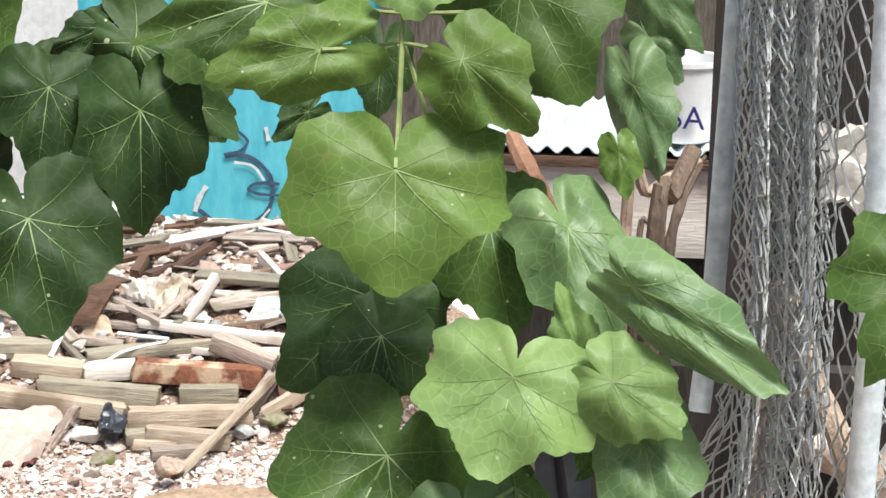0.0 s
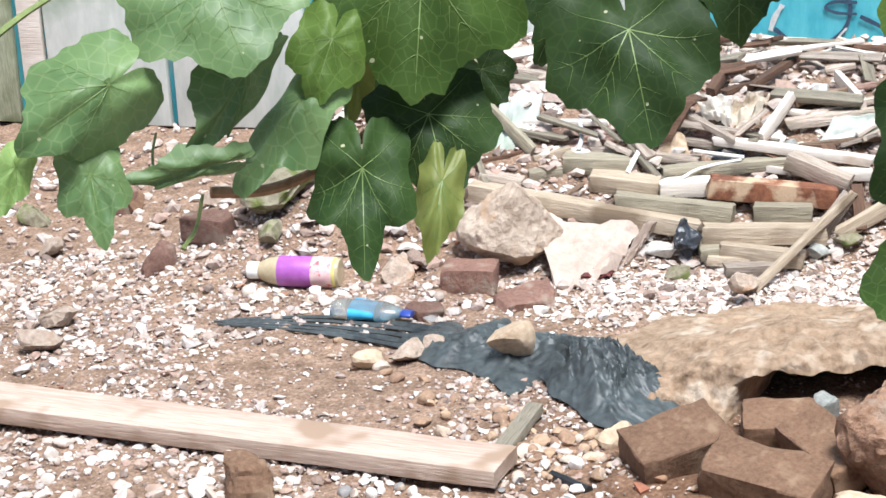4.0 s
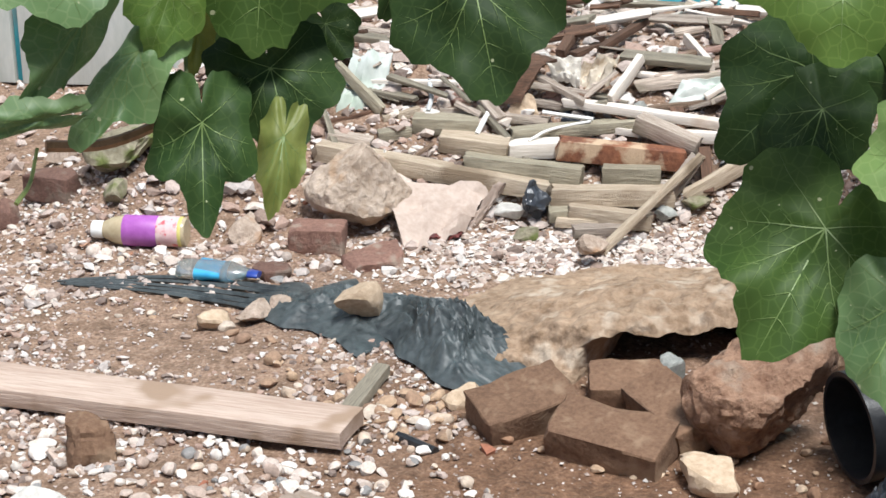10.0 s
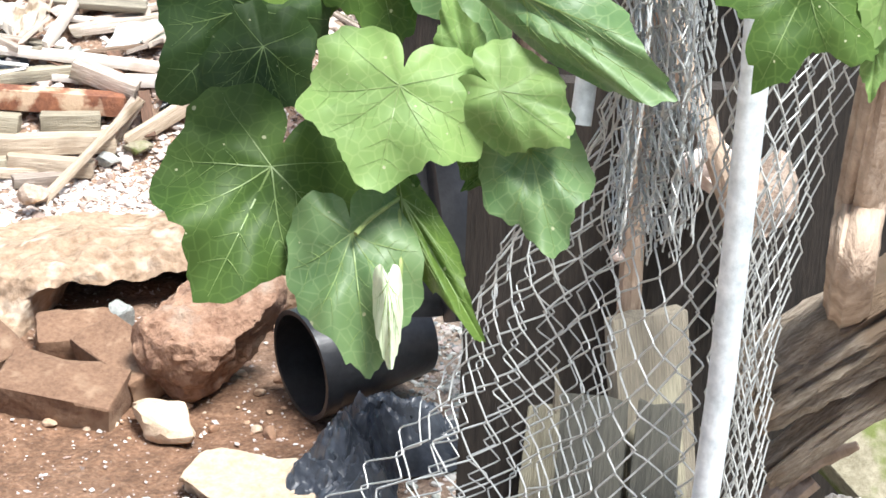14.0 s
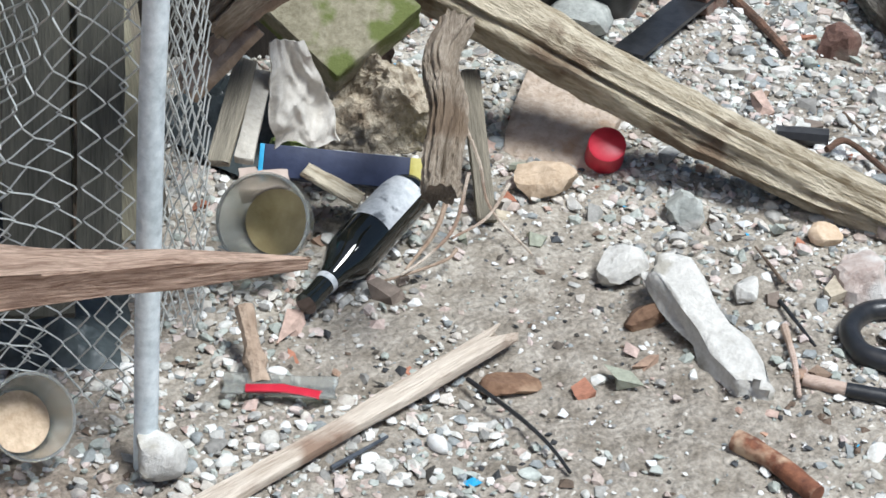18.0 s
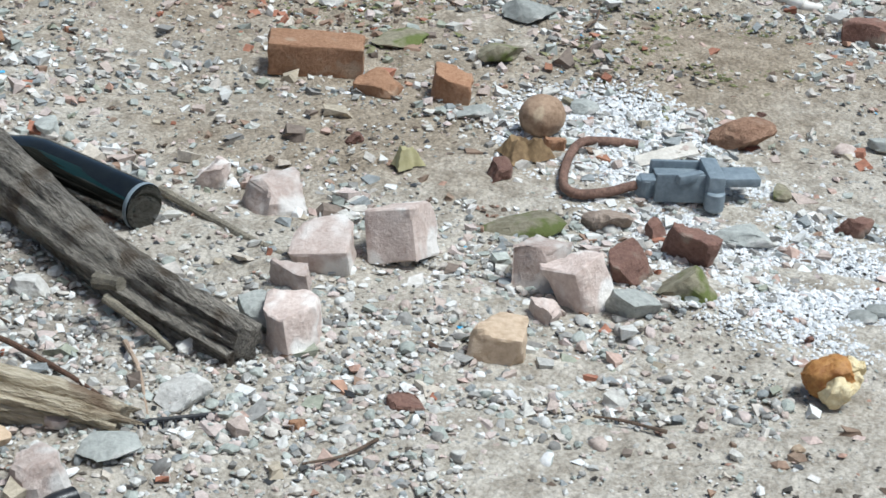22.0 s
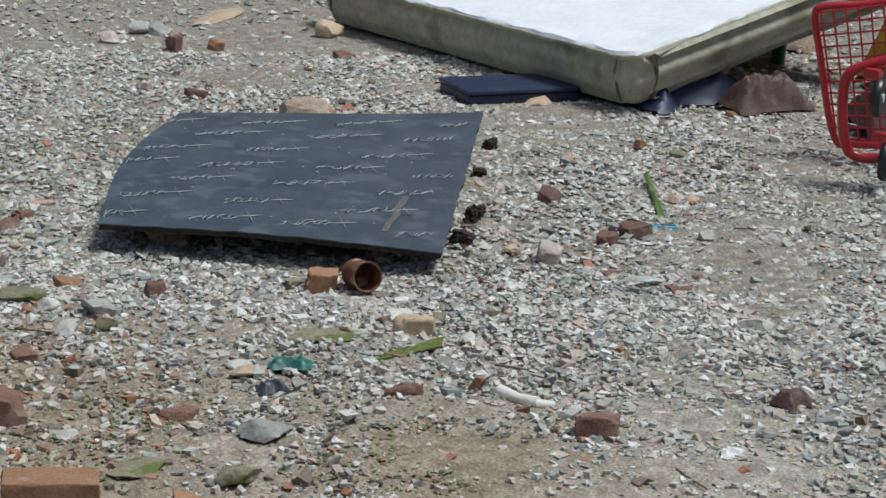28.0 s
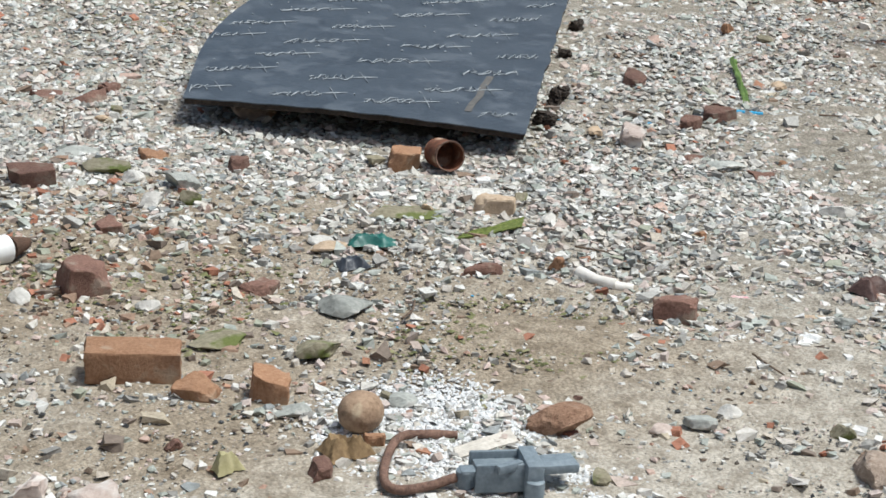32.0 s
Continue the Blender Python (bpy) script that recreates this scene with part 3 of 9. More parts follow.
def plank(a, b, width, thick, mat, seed, label, roll=0.0, name="plank", category="plank", taper=0.0, ragged=0.5, wear=0.002, group="", bend=0.0):
    """A plank whose middle line runs from a to b."""
    ln = (Vector(b) - Vector(a)).length
    ob = part(name, plank_mesh(ln, width, thick, seed, wear, taper, ragged, bend), mat, sharp=28)
    ob.matrix_basis = along(a, b, roll)
    return tagged(ob, label, category, group)


def tube_mesh(pts, radius, sides=8, closed=False, end=None, bm=None):
    """A round bar along points; radius may be one number or one for each point."""
    bm = bm or bmesh.new()
    pts = [Vector(p) for p in pts]
    rs = radius if isinstance(radius, (list, tuple)) else [radius] * len(pts)
    rings, up = [], None
    for k, p in enumerate(pts):
        t = (pts[(k + 1) % len(pts)] if closed or k < len(pts) - 1 else p) - (pts[k - 1] if closed or k > 0 else p)
        t.normalize()
        up = up or (Vector((0, 0, 1)) if abs(t.z) < 0.9 else Vector((1, 0, 0)))
        side = t.cross(up).normalized()
        up = side.cross(t).normalized()
        rings.append([bm.verts.new(p + rs[k] * (math.cos(a) * side + math.sin(a) * up)) for a in (2 * math.pi * i / sides for i in range(sides))])
    pairs = list(zip(rings, rings[1:])) + ([(rings[-1], rings[0])] if closed else [])
    for one, two in pairs:
        for i in range(sides):
            bm.faces.new((one[i], one[(i + 1) % sides], two[(i + 1) % sides], two[i]))
    if not closed:
        bm.faces.new(rings[0][::-1])
        bm.faces.new(rings[-1])
    bm.normal_update()
    return bm


def smooth_line(pts, n=8):
    """Points on a rounded line through the given ones."""
    p = [Vector(q) for q in pts]
    p = [2 * p[0] - p[1]] + p + [2 * p[-1] - p[-2]]
    out = []
    for k in range(1, len(p) - 2):
        for i in range(n):
            t = i / n
            a, b, c, d = p[k - 1 : k + 3]
            out.append(0.5 * (2 * b + (c - a) * t + (2 * a - 5 * b + 4 * c - d) * t * t + (3 * b - a - 3 * c + d) * t ** 3))
    return out + [p[-2]]


def log_mesh(pts, r0, r1, seed, sides=44, ridge=0.16):
    """A weathered log: a bar with long uneven ridges and cracks along it, and broken ends."""
    line = smooth_line(pts, 14)
    n = len(line)
    bm = tube_mesh(line, [r0 + (r1 - r0) * k / (n - 1) for k in range(n)], sides)
    bm.verts.ensure_lookup_table()
    for k in range(n):
        for i in range(sides):
            v = bm.verts[k * sides + i]
            a = 2 * math.pi * i / sides
            q = Vector((math.cos(a) * 2.6, math.sin(a) * 2.6, k * 0.05 + seed * 3.1))
            split = max(0.0, noise.noise(Vector((math.cos(a) * 6 + 9, math.sin(a) * 6, k * 0.035 + seed))) - 0.18)
            d = -3.6 * ridge * split + ridge * (noise.noise(q) * 0.9 - 0.9 * max(0, noise.noise(q * 2.3) - 0.15) + 0.35 * noise.noise(Vector((q.x * 3, q.y * 3, k * 0.5))))
            v.co += (v.co - line[k]) * d
            if k in (0, n - 1):
                v.co += (line[k] - line[1 if k == 0 else n - 2]).normalized() * r0 * 0.8 * noise.noise(Vector((a * 2, seed, 0)))
    bm.normal_update()
    return bm


def log(pts, r0, r1, mat, seed, label, name="log", category="log", ridge=0.16):
    bm = log_mesh(pts, r0, r1, seed, ridge=ridge)
    m = along(pts[0], pts[-1])
    bm.transform(m.inverted())
    ob = part(name, bm, mat, sharp=50)
    ob.matrix_basis = m
    return tagged(ob, named(label), category)


def stick(pts, r0, r1, mat, seed, label, name="stick", category="stick", sides=8, knobs=0.15, group=""):
    line = smooth_line(pts, 8)
    n = len(line)
    rs = [(r0 + (r1 - r0) * k / (n - 1)) * (1 + knobs * noise.noise(Vector((k * 0.45, seed, 0.3)))) for k in range(n)]
    return tagged(part(name, tube_mesh(line, rs, sides), mat), named(label), category, group)


def lathe(profile, sides=28, cap=True):
    """A turned body round the z axis from (radius, height) pairs."""
    bm = bmesh.new()
    rings = [[bm.verts.new((r * math.cos(a), r * math.sin(a), h)) for a in (2 * math.pi * i / sides for i in range(sides))] for r, h in profile]
    for one, two in zip(rings, rings[1:]):
        for i in range(sides):
            bm.faces.new((one[i], one[(i + 1) % sides], two[(i + 1) % sides], two[i]))
    if cap:
        bm.faces.new(rings[0][::-1])
        bm.faces.new(rings[-1])
    bm.normal_update()
    return bm


def sheet_mesh(f, nu, nv, thick=0.0):
    """A sheet from f(u, v) with u and v from 0 to 1; thick gives it a back."""
    bm = bmesh.new()
    g = [[bm.verts.new(f(i / nu, j / nv)) for j in range(nv + 1)] for i in range(nu + 1)]
    for i in range(nu):
        for j in range(nv):
            bm.faces.new((g[i][j], g[i + 1][j], g[i + 1][j + 1], g[i][j + 1]))
    bm.normal_update()
    if thick:
        bmesh.ops.solidify(bm, geom=bm.faces[:], thickness=thick)
    return bm


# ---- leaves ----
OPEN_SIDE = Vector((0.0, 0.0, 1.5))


def leaf_surface(r, a, size, cup, wave, seed):
    """The blade's height over its plane, at a distance from the stalk and an angle from the tip."""
    x, y = r * math.sin(a), r * math.cos(a)
    z = -cup * (x * x + 0.5 * y * y) / size
    z += wave * size * 0.05 * math.sin(7 * a + seed) * (r / size) ** 2
    z += 0.030 * size * abs(math.sin(2.5 * a)) * min(1, 2 * r / size) + 0.008 * size * noise.noise(Vector((x / size * 7 + seed, y / size * 7, seed)))
    z += 0.11 * size * noise.noise(Vector((x / size * 2.2 + seed, y / size * 2.2, seed * 0.7))) + 0.022 * size * noise.noise(Vector((x / size * 5 + seed, y / size * 5, seed * 1.7)))
    return z


LEAF_TURN = (0, 14, 24, 34, 46, 58, 70, 82, 96, 110, 124, 138, 152, 164, 173, 180)
LEAF_REACH = (1.04, 0.92, 0.80, 0.73, 0.80, 0.91, 0.97, 0.84, 0.79, 0.89, 0.80, 0.67, 0.56, 0.46, 0.34, 0.12)
LEAF_ROUND = (1.0, 0.97, 0.94, 0.92, 0.92, 0.92, 0.91, 0.88, 0.86, 0.83, 0.77, 0.67, 0.55, 0.44, 0.32, 0.12)


def leaf_edge(a, lobes, seed, length, back, teeth):
    """How far the blade reaches at an angle from the tip: five blunt lobes, a notch at the stalk, scalloped teeth."""
    t = abs(math.degrees(a))
    deep, plain = np.interp(t, LEAF_TURN, LEAF_REACH), np.interp(t, LEAF_TURN, LEAF_ROUND)
    reach = length * (plain + (deep - plain) * lobes)
    if t > 96:
        reach *= 1 + (back / 0.42 - 1) * min(1.0, (t - 96) / 40)
    reach *= 1 + 0.075 * noise.noise(Vector((math.sin(a) * 1.6 + seed * 2.7, math.cos(a) * 1.6, 4.0)))
    wob = 9.5 * a / math.pi + 0.45 * noise.noise(Vector((a * 1.7, seed, 7))) + seed * 0.37
    tooth = 0.052 * (1 - abs(2 * (wob % 1) - 1)) ** 1.4 - 0.02 + 0.03 * noise.noise(Vector((a * 6, seed, 1))) + 0.02 * noise.noise(Vector((a * 17, seed, 2)))
    return float(reach * (1 + teeth * tooth))


def leaf(plant, base, tip, width, mat, seed, turn=0.0, cup=0.28, wave=1.2, lobes=0.7, back=0.42, label="", fold=0.0, teeth=1.0):
    """A blade from where its stalk joins to its tip, its face to the open side, turned about its midrib."""
    base, tip = Vector(base), Vector(tip)
    ln = (tip - base).length
    y = (tip - base).normalized()
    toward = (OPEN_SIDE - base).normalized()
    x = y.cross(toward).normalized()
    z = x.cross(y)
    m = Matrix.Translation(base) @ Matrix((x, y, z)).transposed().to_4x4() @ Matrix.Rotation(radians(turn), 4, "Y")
    na, nr = 108, 8
    turns = [-math.pi + (i + 0.5) * 2 * math.pi / na for i in range(na)]
    reach = [leaf_edge(a, lobes, seed, ln, back, teeth) for a in turns]
    slim = width / (max(e * math.sin(a) for e, a in zip(reach, turns)) - min(e * math.sin(a) for e, a in zip(reach, turns)))

    def on_blade(a, r):
        xx, yy, zz = r * math.sin(a) * slim, r * math.cos(a), leaf_surface(r, a, ln, cup, wave, seed)
        if fold:
            zz += fold * abs(xx)
            xx *= 1 - 0.3 * fold * fold
        return Vector((xx, yy, zz))

    bm = bmesh.new()
    mid = bm.verts.new(on_blade(0, 0))
    rows = [[bm.verts.new(on_blade(a, e * j / nr)) for j in range(1, nr + 1)] for a, e in zip(turns, reach)]
    for one, two in zip(rows, rows[1:] + rows[:1]):
        bm.faces.new((mid, two[0], one[0]))
        for j in range(nr - 1):
            bm.faces.new((one[j], two[j], two[j + 1], one[j + 1]))
    bm.normal_update()
    blade = part("leaf", bm, mat, plant, label)
    blade.matrix_basis = m
    bm = bmesh.new()

    def rib(a0, share, w0, bend, start=0.0):
        n, pts = 9, []
        for k in range(n + 1):
            s = start + (share - start) * k / n
            a = a0 + bend * (s - start) ** 2 if start == 0 else a0 + bend * ((s - start) / (share - start)) ** 0.85 / (1 + 2 * s)
            pts.append(on_blade(a, leaf_edge(a, lobes, seed, ln, back, 0.0) * s))
        for k in range(n):
            w1, w2 = w0 * (1 - 0.85 * k / n), w0 * (1 - 0.85 * (k + 1) / n)
            p, q = pts[k], pts[k + 1]
            s = Vector(((q - p).y, -(q - p).x, 0)).normalized()
            lift = Vector((0, 0, 0.0007))
            vs = [bm.verts.new(v) for v in (p - s * w1 + lift * 0.8, p + lift, p + s * w1 + lift * 0.8, q + s * w2 + lift * 0.8, q + lift, q - s * w2 + lift * 0.8)]
            bm.faces.new((vs[0], vs[1], vs[4], vs[5]))
            bm.faces.new((vs[1], vs[2], vs[3], vs[4]))

    for a0, w0 in ((0, 0.015), (0.66, 0.012), (-0.66, 0.012), (1.25, 0.011), (-1.25, 0.011), (2.0, 0.008), (-2.0, 0.008)):
        rib(a0, 0.94, w0 * ln * 0.5, 0.12 if a0 > 0 else -0.12 if a0 < 0 else 0.0)
    for a0 in (0.0, 0.66, -0.66, 1.25, -1.25):
        for side in (-1, 1):
            for s in (0.30, 0.50, 0.68):
                rib(a0 + side * 0.01, s + 0.22, 0.0024 * ln, side * (0.7 if a0 == 0 else 0.5), s)
    bm.normal_update()
    part("vein", bm, "vein", blade)
    return blade


def stalk(plant, pts, r, mat="stem", name="stalk", sides=6):
    line = smooth_line(pts, 6)
    rs = [r * (1 - 0.25 * k / (len(line) - 1)) for k in range(len(line))]
    return part(name, tube_mesh(line, rs, sides), mat, plant)


# ---- chain link ----
def chain_mesh(f, u0, u1, v0, v1, cell, wire=0.0016, sides=4, seed=0, mess=0.0, shape=2.45):
    """Woven wire on the surface f(u, v), in metres: each wire runs in zigzags from v0 to v1 and hooks into its neighbours."""
    bm = bmesh.new()
    rnd = random.Random(seed)
    tall = cell * shape
    cols, rows = int((u1 - u0) / cell), int((v1 - v0) / (tall / 2))
    for c in range(cols):
        pts = []
        ju = rnd.uniform(-1, 1) * mess * cell
        for r in range(rows + 1):
            right = (r + c) % 2
            way = 1 if right else -1
            au, av = rnd.uniform(-1, 1) * mess * cell * 0.6, rnd.uniform(-1, 1) * mess * cell * 0.4
            for du, dv, out in ((0.40, -0.16, 0.3), (0.54, 0.0, 1.3), (0.40, 0.16, 0.3)):
                u = u0 + cell * (c + 0.5) + way * du * cell + ju + au
                v = v0 + (r + dv) * tall / 2 + av
                p, e = Vector(f(u, v)), 1e-3
                n = (Vector(f(u + e, v)) - p).cross(Vector(f(u, v + e)) - p).normalized()
                pts.append(p + n * wire * out * way)
        tube_mesh(pts, wire, sides, bm=bm)
    return bm


# ---- ground ----
def ground_material():
    """Trodden soil: brown and reddish beside the heap, grey grit and pale sand in the yard, mixed with fine stones."""
    m = bpy.data.materials.new("soil")
    m.use_nodes = True
    n, l = m.node_tree.nodes, m.node_tree.links
    b = n["Principled BSDF"]
    tc, xyz = n.new("ShaderNodeTexCoord"), n.new("ShaderNodeSeparateXYZ")
    l.new(tc.outputs["Object"], xyz.inputs[0])

    def tex(scale, detail=6, rough=0.65, kind="ShaderNodeTexNoise"):
        t = n.new(kind)
        t.inputs["Scale"].default_value = scale
        if kind == "ShaderNodeTexNoise":
            t.inputs["Detail"].default_value, t.inputs["Roughness"].default_value = detail, rough
        l.new(tc.outputs["Object"], t.inputs["Vector"])
        return t

    def ramp(src, stops):
        r = n.new("ShaderNodeValToRGB")
        while len(r.color_ramp.elements) < len(stops):
            r.color_ramp.elements.new(0.5)
        for e, (p, c) in zip(r.color_ramp.elements, stops):
            e.position, e.color = p, (*c, 1)
        l.new(src, r.inputs[0])
        return r.outputs[0]

    def mix(f, a, c, mode="MIX"):
        k = n.new("ShaderNodeMixRGB")
        k.blend_type = mode
        for s, v in zip(k.inputs, (f, a, c)):
            if isinstance(v, (int, float)):
                s.default_value = v
            elif isinstance(v, tuple):
                s.default_value = (*v, 1)
            else:
                l.new(v, s)
        return k.outputs[0]

    fine, mid, wide = tex(150), tex(22), tex(2.2)
    soil = ramp(fine.outputs["Fac"], [(0.3, (0.16, 0.095, 0.062)), (0.55, (0.33, 0.225, 0.160)), (0.75, (0.50, 0.39, 0.31))])
    sand = ramp(fine.outputs["Fac"], [(0.3, (0.33, 0.30, 0.25)), (0.52, (0.50, 0.465, 0.40)), (0.75, (0.64, 0.61, 0.55))])
    grit = ramp(fine.outputs["Fac"], [(0.3, (0.16, 0.145, 0.118)), (0.52, (0.33, 0.305, 0.255)), (0.75, (0.52, 0.49, 0.43))])
    edge = n.new("ShaderNodeMath")
    edge.operation = "MULTIPLY_ADD"
    l.new(wide.outputs["Fac"], edge.inputs[0])
    edge.inputs[1].default_value = 0.8
    l.new(xyz.outputs[0], edge.inputs[2])
    side = n.new("ShaderNodeMapRange")
    side.inputs["From Min"].default_value, side.inputs["From Max"].default_value = 0.4, 1.0
    l.new(edge.outputs[0], side.inputs[0])
    yard = n.new("ShaderNodeMapRange")
    yard.inputs["From Min"].default_value, yard.inputs["From Max"].default_value = 3.6, 4.6
    l.new(edge.outputs[0], yard.inputs[0])
    colour = mix(side.outputs[0], soil, sand)
    colour = mix(yard.outputs[0], colour, grit)

    def patch(base, centre, radius, tones):
        """Soil of another kind in an uneven patch."""
        far, sub, lim = n.new("ShaderNodeVectorMath"), n.new("ShaderNodeMath"), n.new("ShaderNodeMapRange")
        far.operation, sub.operation = "DISTANCE", "MULTIPLY_ADD"
        l.new(tc.outputs["Object"], far.inputs[0])
        far.inputs[1].default_value = (centre[0], centre[1], 0)
        l.new(mid2.outputs["Fac"], sub.inputs[0])
        sub.inputs[1].default_value = radius * 1.6
        l.new(far.outputs["Value"], sub.inputs[2])
        lim.inputs["From Min"].default_value, lim.inputs["From Max"].default_value = radius * 2.1, radius * 1.15
        l.new(sub.outputs[0], lim.inputs[0])
        return mix(lim.outputs[0], base, ramp(fine.outputs["Fac"], tones))

    mid2 = tex(5.0, 5, 0.6)
    mud = [(0.3, (0.21, 0.17, 0.12)), (0.55, (0.37, 0.315, 0.24)), (0.75, (0.52, 0.455, 0.37))]
    red = [(0.3, (0.11, 0.055, 0.030)), (0.55, (0.215, 0.12, 0.070)), (0.75, (0.33, 0.215, 0.145))]
    for centre, radius in (((2.772, 3.391, 0.000), 0.75), ((3.030, 3.378, 0.000), 0.6), ((3.094, 2.430, 0.000), 0.45), ((2.375, 2.562, 0.000), 0.35)):
        colour = patch(colour, centre, radius, mud)
    dust = [(0.3, (0.20, 0.18, 0.15)), (0.55, (0.37, 0.335, 0.285)), (0.75, (0.50, 0.46, 0.40))]
    for centre, radius in (((1.45, 2.41), 0.34), ((0.95, 1.85), 0.40), ((0.5, 1.8), 0.3)):
        colour = patch(colour, centre, radius, dust)
    for centre, radius in (((-0.36, 2.95, 0.000), 0.46), ((-0.160, 2.80, 0.000), 0.40)):
        colour = patch(colour, centre, radius, red)
    stains = ramp(mid.outputs["Fac"], [(0.35, (0.62, 0.58, 0.53)), (0.62, (1.12, 1.1, 1.08))])
    colour = mix(1.0, colour, stains, "MULTIPLY")
    l.new(colour, b.inputs["Base Color"])
    b.inputs["Roughness"].default_value = 0.95
    cells = tex(85, kind="ShaderNodeTexVoronoi")
    add = n.new("ShaderNodeMath")
    add.operation = "SUBTRACT"
    l.new(fine.outputs["Fac"], add.inputs[0])
    l.new(cells.outputs["Distance"], add.inputs[1])
    bp = n.new("ShaderNodeBump")
    bp.inputs["Strength"].default_value, bp.inputs["Distance"].default_value = 0.7, 0.01
    l.new(add.outputs[0], bp.inputs["Height"])
    l.new(bp.outputs[0], b.inputs["Normal"])
    return m


M["soil"] = ground_material()


def build_ground():
    ang = np.radians(np.r_[np.arange(-95, 45, 0.5), np.arange(45, 265, 6.0)])
    rad = np.r_[0.02, 0.7, 1.2, np.geomspace(1.6, 11, 170), np.geomspace(12.5, 900, 22)]
    a, r = np.meshgrid(ang, rad)
    x, y = -np.sin(-a) * r, np.cos(a) * r
    z = gz(x, y)
    grit = 0.004 * np.sin(61 * x + 17 * y) * np.sin(57 * y - 23 * x) + 0.003 * np.sin(113 * x) * np.sin(101 * y + 3)
    z = z + np.where(r < 12, grit, 0)
    nr, na = r.shape
    v = np.stack([x, y, z], -1).reshape(-1, 3)
    i, j = np.meshgrid(np.arange(nr - 1), np.arange(na), indexing="ij")
    k = (j + 1) % na
    f = np.stack([i * na + j, (i + 1) * na + j, (i + 1) * na + k, i * na + k], -1).reshape(-1, 4)
    me = bpy.data.meshes.new("ground")
    me.from_pydata(v.tolist(), [], f.tolist())
    me.materials.append(M["soil"])
    me.shade_smooth()
    me.update()
    if me.polygons[5000].normal.z < 0:
        me.flip_normals()
    return tagged(new("ground", me), "trodden brown soil and grey gritty sand of a waste yard", "ground", kind="structure")


build_ground()


def scatter(name, label, mat, count, rmin, rmax, a0, a1, smin, smax, seed, flat=0.6, power=2.2, keep=None, sharp=0.25, chip=False):
    """Loose stones as one joined mesh of separate pieces, strewn over a sector of the yard."""
    rng = np.random.default_rng(seed)
    r = np.sqrt(rng.uniform(rmin ** 2, rmax ** 2, count))
    a = np.radians(rng.uniform(a0, a1, count))
    x, y = np.sin(a) * r, np.cos(a) * r
    if keep is not None:
        ok = keep(x, y, rng.uniform(0, 1, count))
        x, y = x[ok], y[ok]
    n = len(x)
    s = smin * (smax / smin) ** (rng.uniform(0, 1, n) ** power)
    bm = bmesh.new()
    if chip == "block":
        bmesh.ops.create_cube(bm, size=1.35)
        bmesh.ops.triangulate(bm, faces=bm.faces[:])
    elif chip == "lump":
        bmesh.ops.create_icosphere(bm, subdivisions=1, radius=1)
    elif chip:
        for c in ((1, 0, 0), (0, 1, 0), (-1, 0, 0), (0, -1, 0), (0.1, 0, 0.9), (0, 0.1, -0.9)):
            bm.verts.new(c)
        bm.verts.ensure_lookup_table()
        for i in range(4):
            for top in (4, 5):
                k = (i, (i + 1) % 4, top) if top == 4 else ((i + 1) % 4, i, top)
                bm.faces.new([bm.verts[q] for q in k])
        bm.verts.index_update()
    else:
        bmesh.ops.create_icosphere(bm, subdivisions=2, radius=1)
    bv = np.array([v.co[:] for v in bm.verts])
    bf = np.array([[v.index for v in f.verts] for f in bm.faces])
    bm.free()
    k = len(bv)
    if chip:
        swell = sharp * rng.uniform(-1, 1, (n, k, 1))
    else:
        swell = 0.05 * rng.uniform(-1, 1, (n, k, 1))
    v = bv[None] * (1 + swell) + (rng.normal(0, 1, (n, k, 3)) * {"block": 0.22, "lump": 0.13}.get(chip, 0.0))
    if not chip:
        for _ in range(6):
            way = rng.normal(0, 1, (n, 1, 3))
            way /= np.linalg.norm(way, axis=-1, keepdims=True)
            v = v - way * np.maximum(0, (v * way).sum(-1, keepdims=True) - rng.uniform(0.45, 0.95, (n, 1, 1))) * 0.92
    dims = np.stack([rng.uniform(0.75, 1.25, n), rng.uniform(0.6, 1.0, n), flat * rng.uniform(0.6, 1.2, n)], -1)
    v = v * (dims * s[:, None])[:, None, :]
    ca, sa = np.cos(t := rng.uniform(0, 6.283, n)), np.sin(t)
    tilt = rng.normal(0, 0.3, n)
    vx, vz = v[..., 0] * np.cos(tilt)[:, None] - v[..., 2] * np.sin(tilt)[:, None], v[..., 0] * np.sin(tilt)[:, None] + v[..., 2] * np.cos(tilt)[:, None]
    vx, vy = vx * ca[:, None] - v[..., 1] * sa[:, None], vx * sa[:, None] + v[..., 1] * ca[:, None]
    z0 = gz(x, y) + s * flat * rng.uniform(0.1, 0.7, n)
    p = np.stack([vx + x[:, None], vy + y[:, None], vz + z0[:, None]], -1).reshape(-1, 3)
    f = (bf[None] + (np.arange(n) * k)[:, None, None]).reshape(-1, 3)
    me = bpy.data.meshes.new(name)
    me.vertices.add(len(p))
    me.vertices.foreach_set("co", p.astype(np.float32).ravel())
    me.loops.add(f.size)
    me.loops.foreach_set("vertex_index", f.ravel().astype(np.int32))
    me.polygons.add(len(f))
    me.polygons.foreach_set("loop_start", np.arange(0, f.size, 3, dtype=np.int32))
    me.materials.append(M[mat])
    me.update(calc_edges=True)
    me.validate()
    if chip:
        me.shade_flat()
    else:
        me.shade_smooth()
        me.set_sharp_from_angle(angle=radians(32))
    return tagged(new(name, me), label, "gravel", kind="stuff")


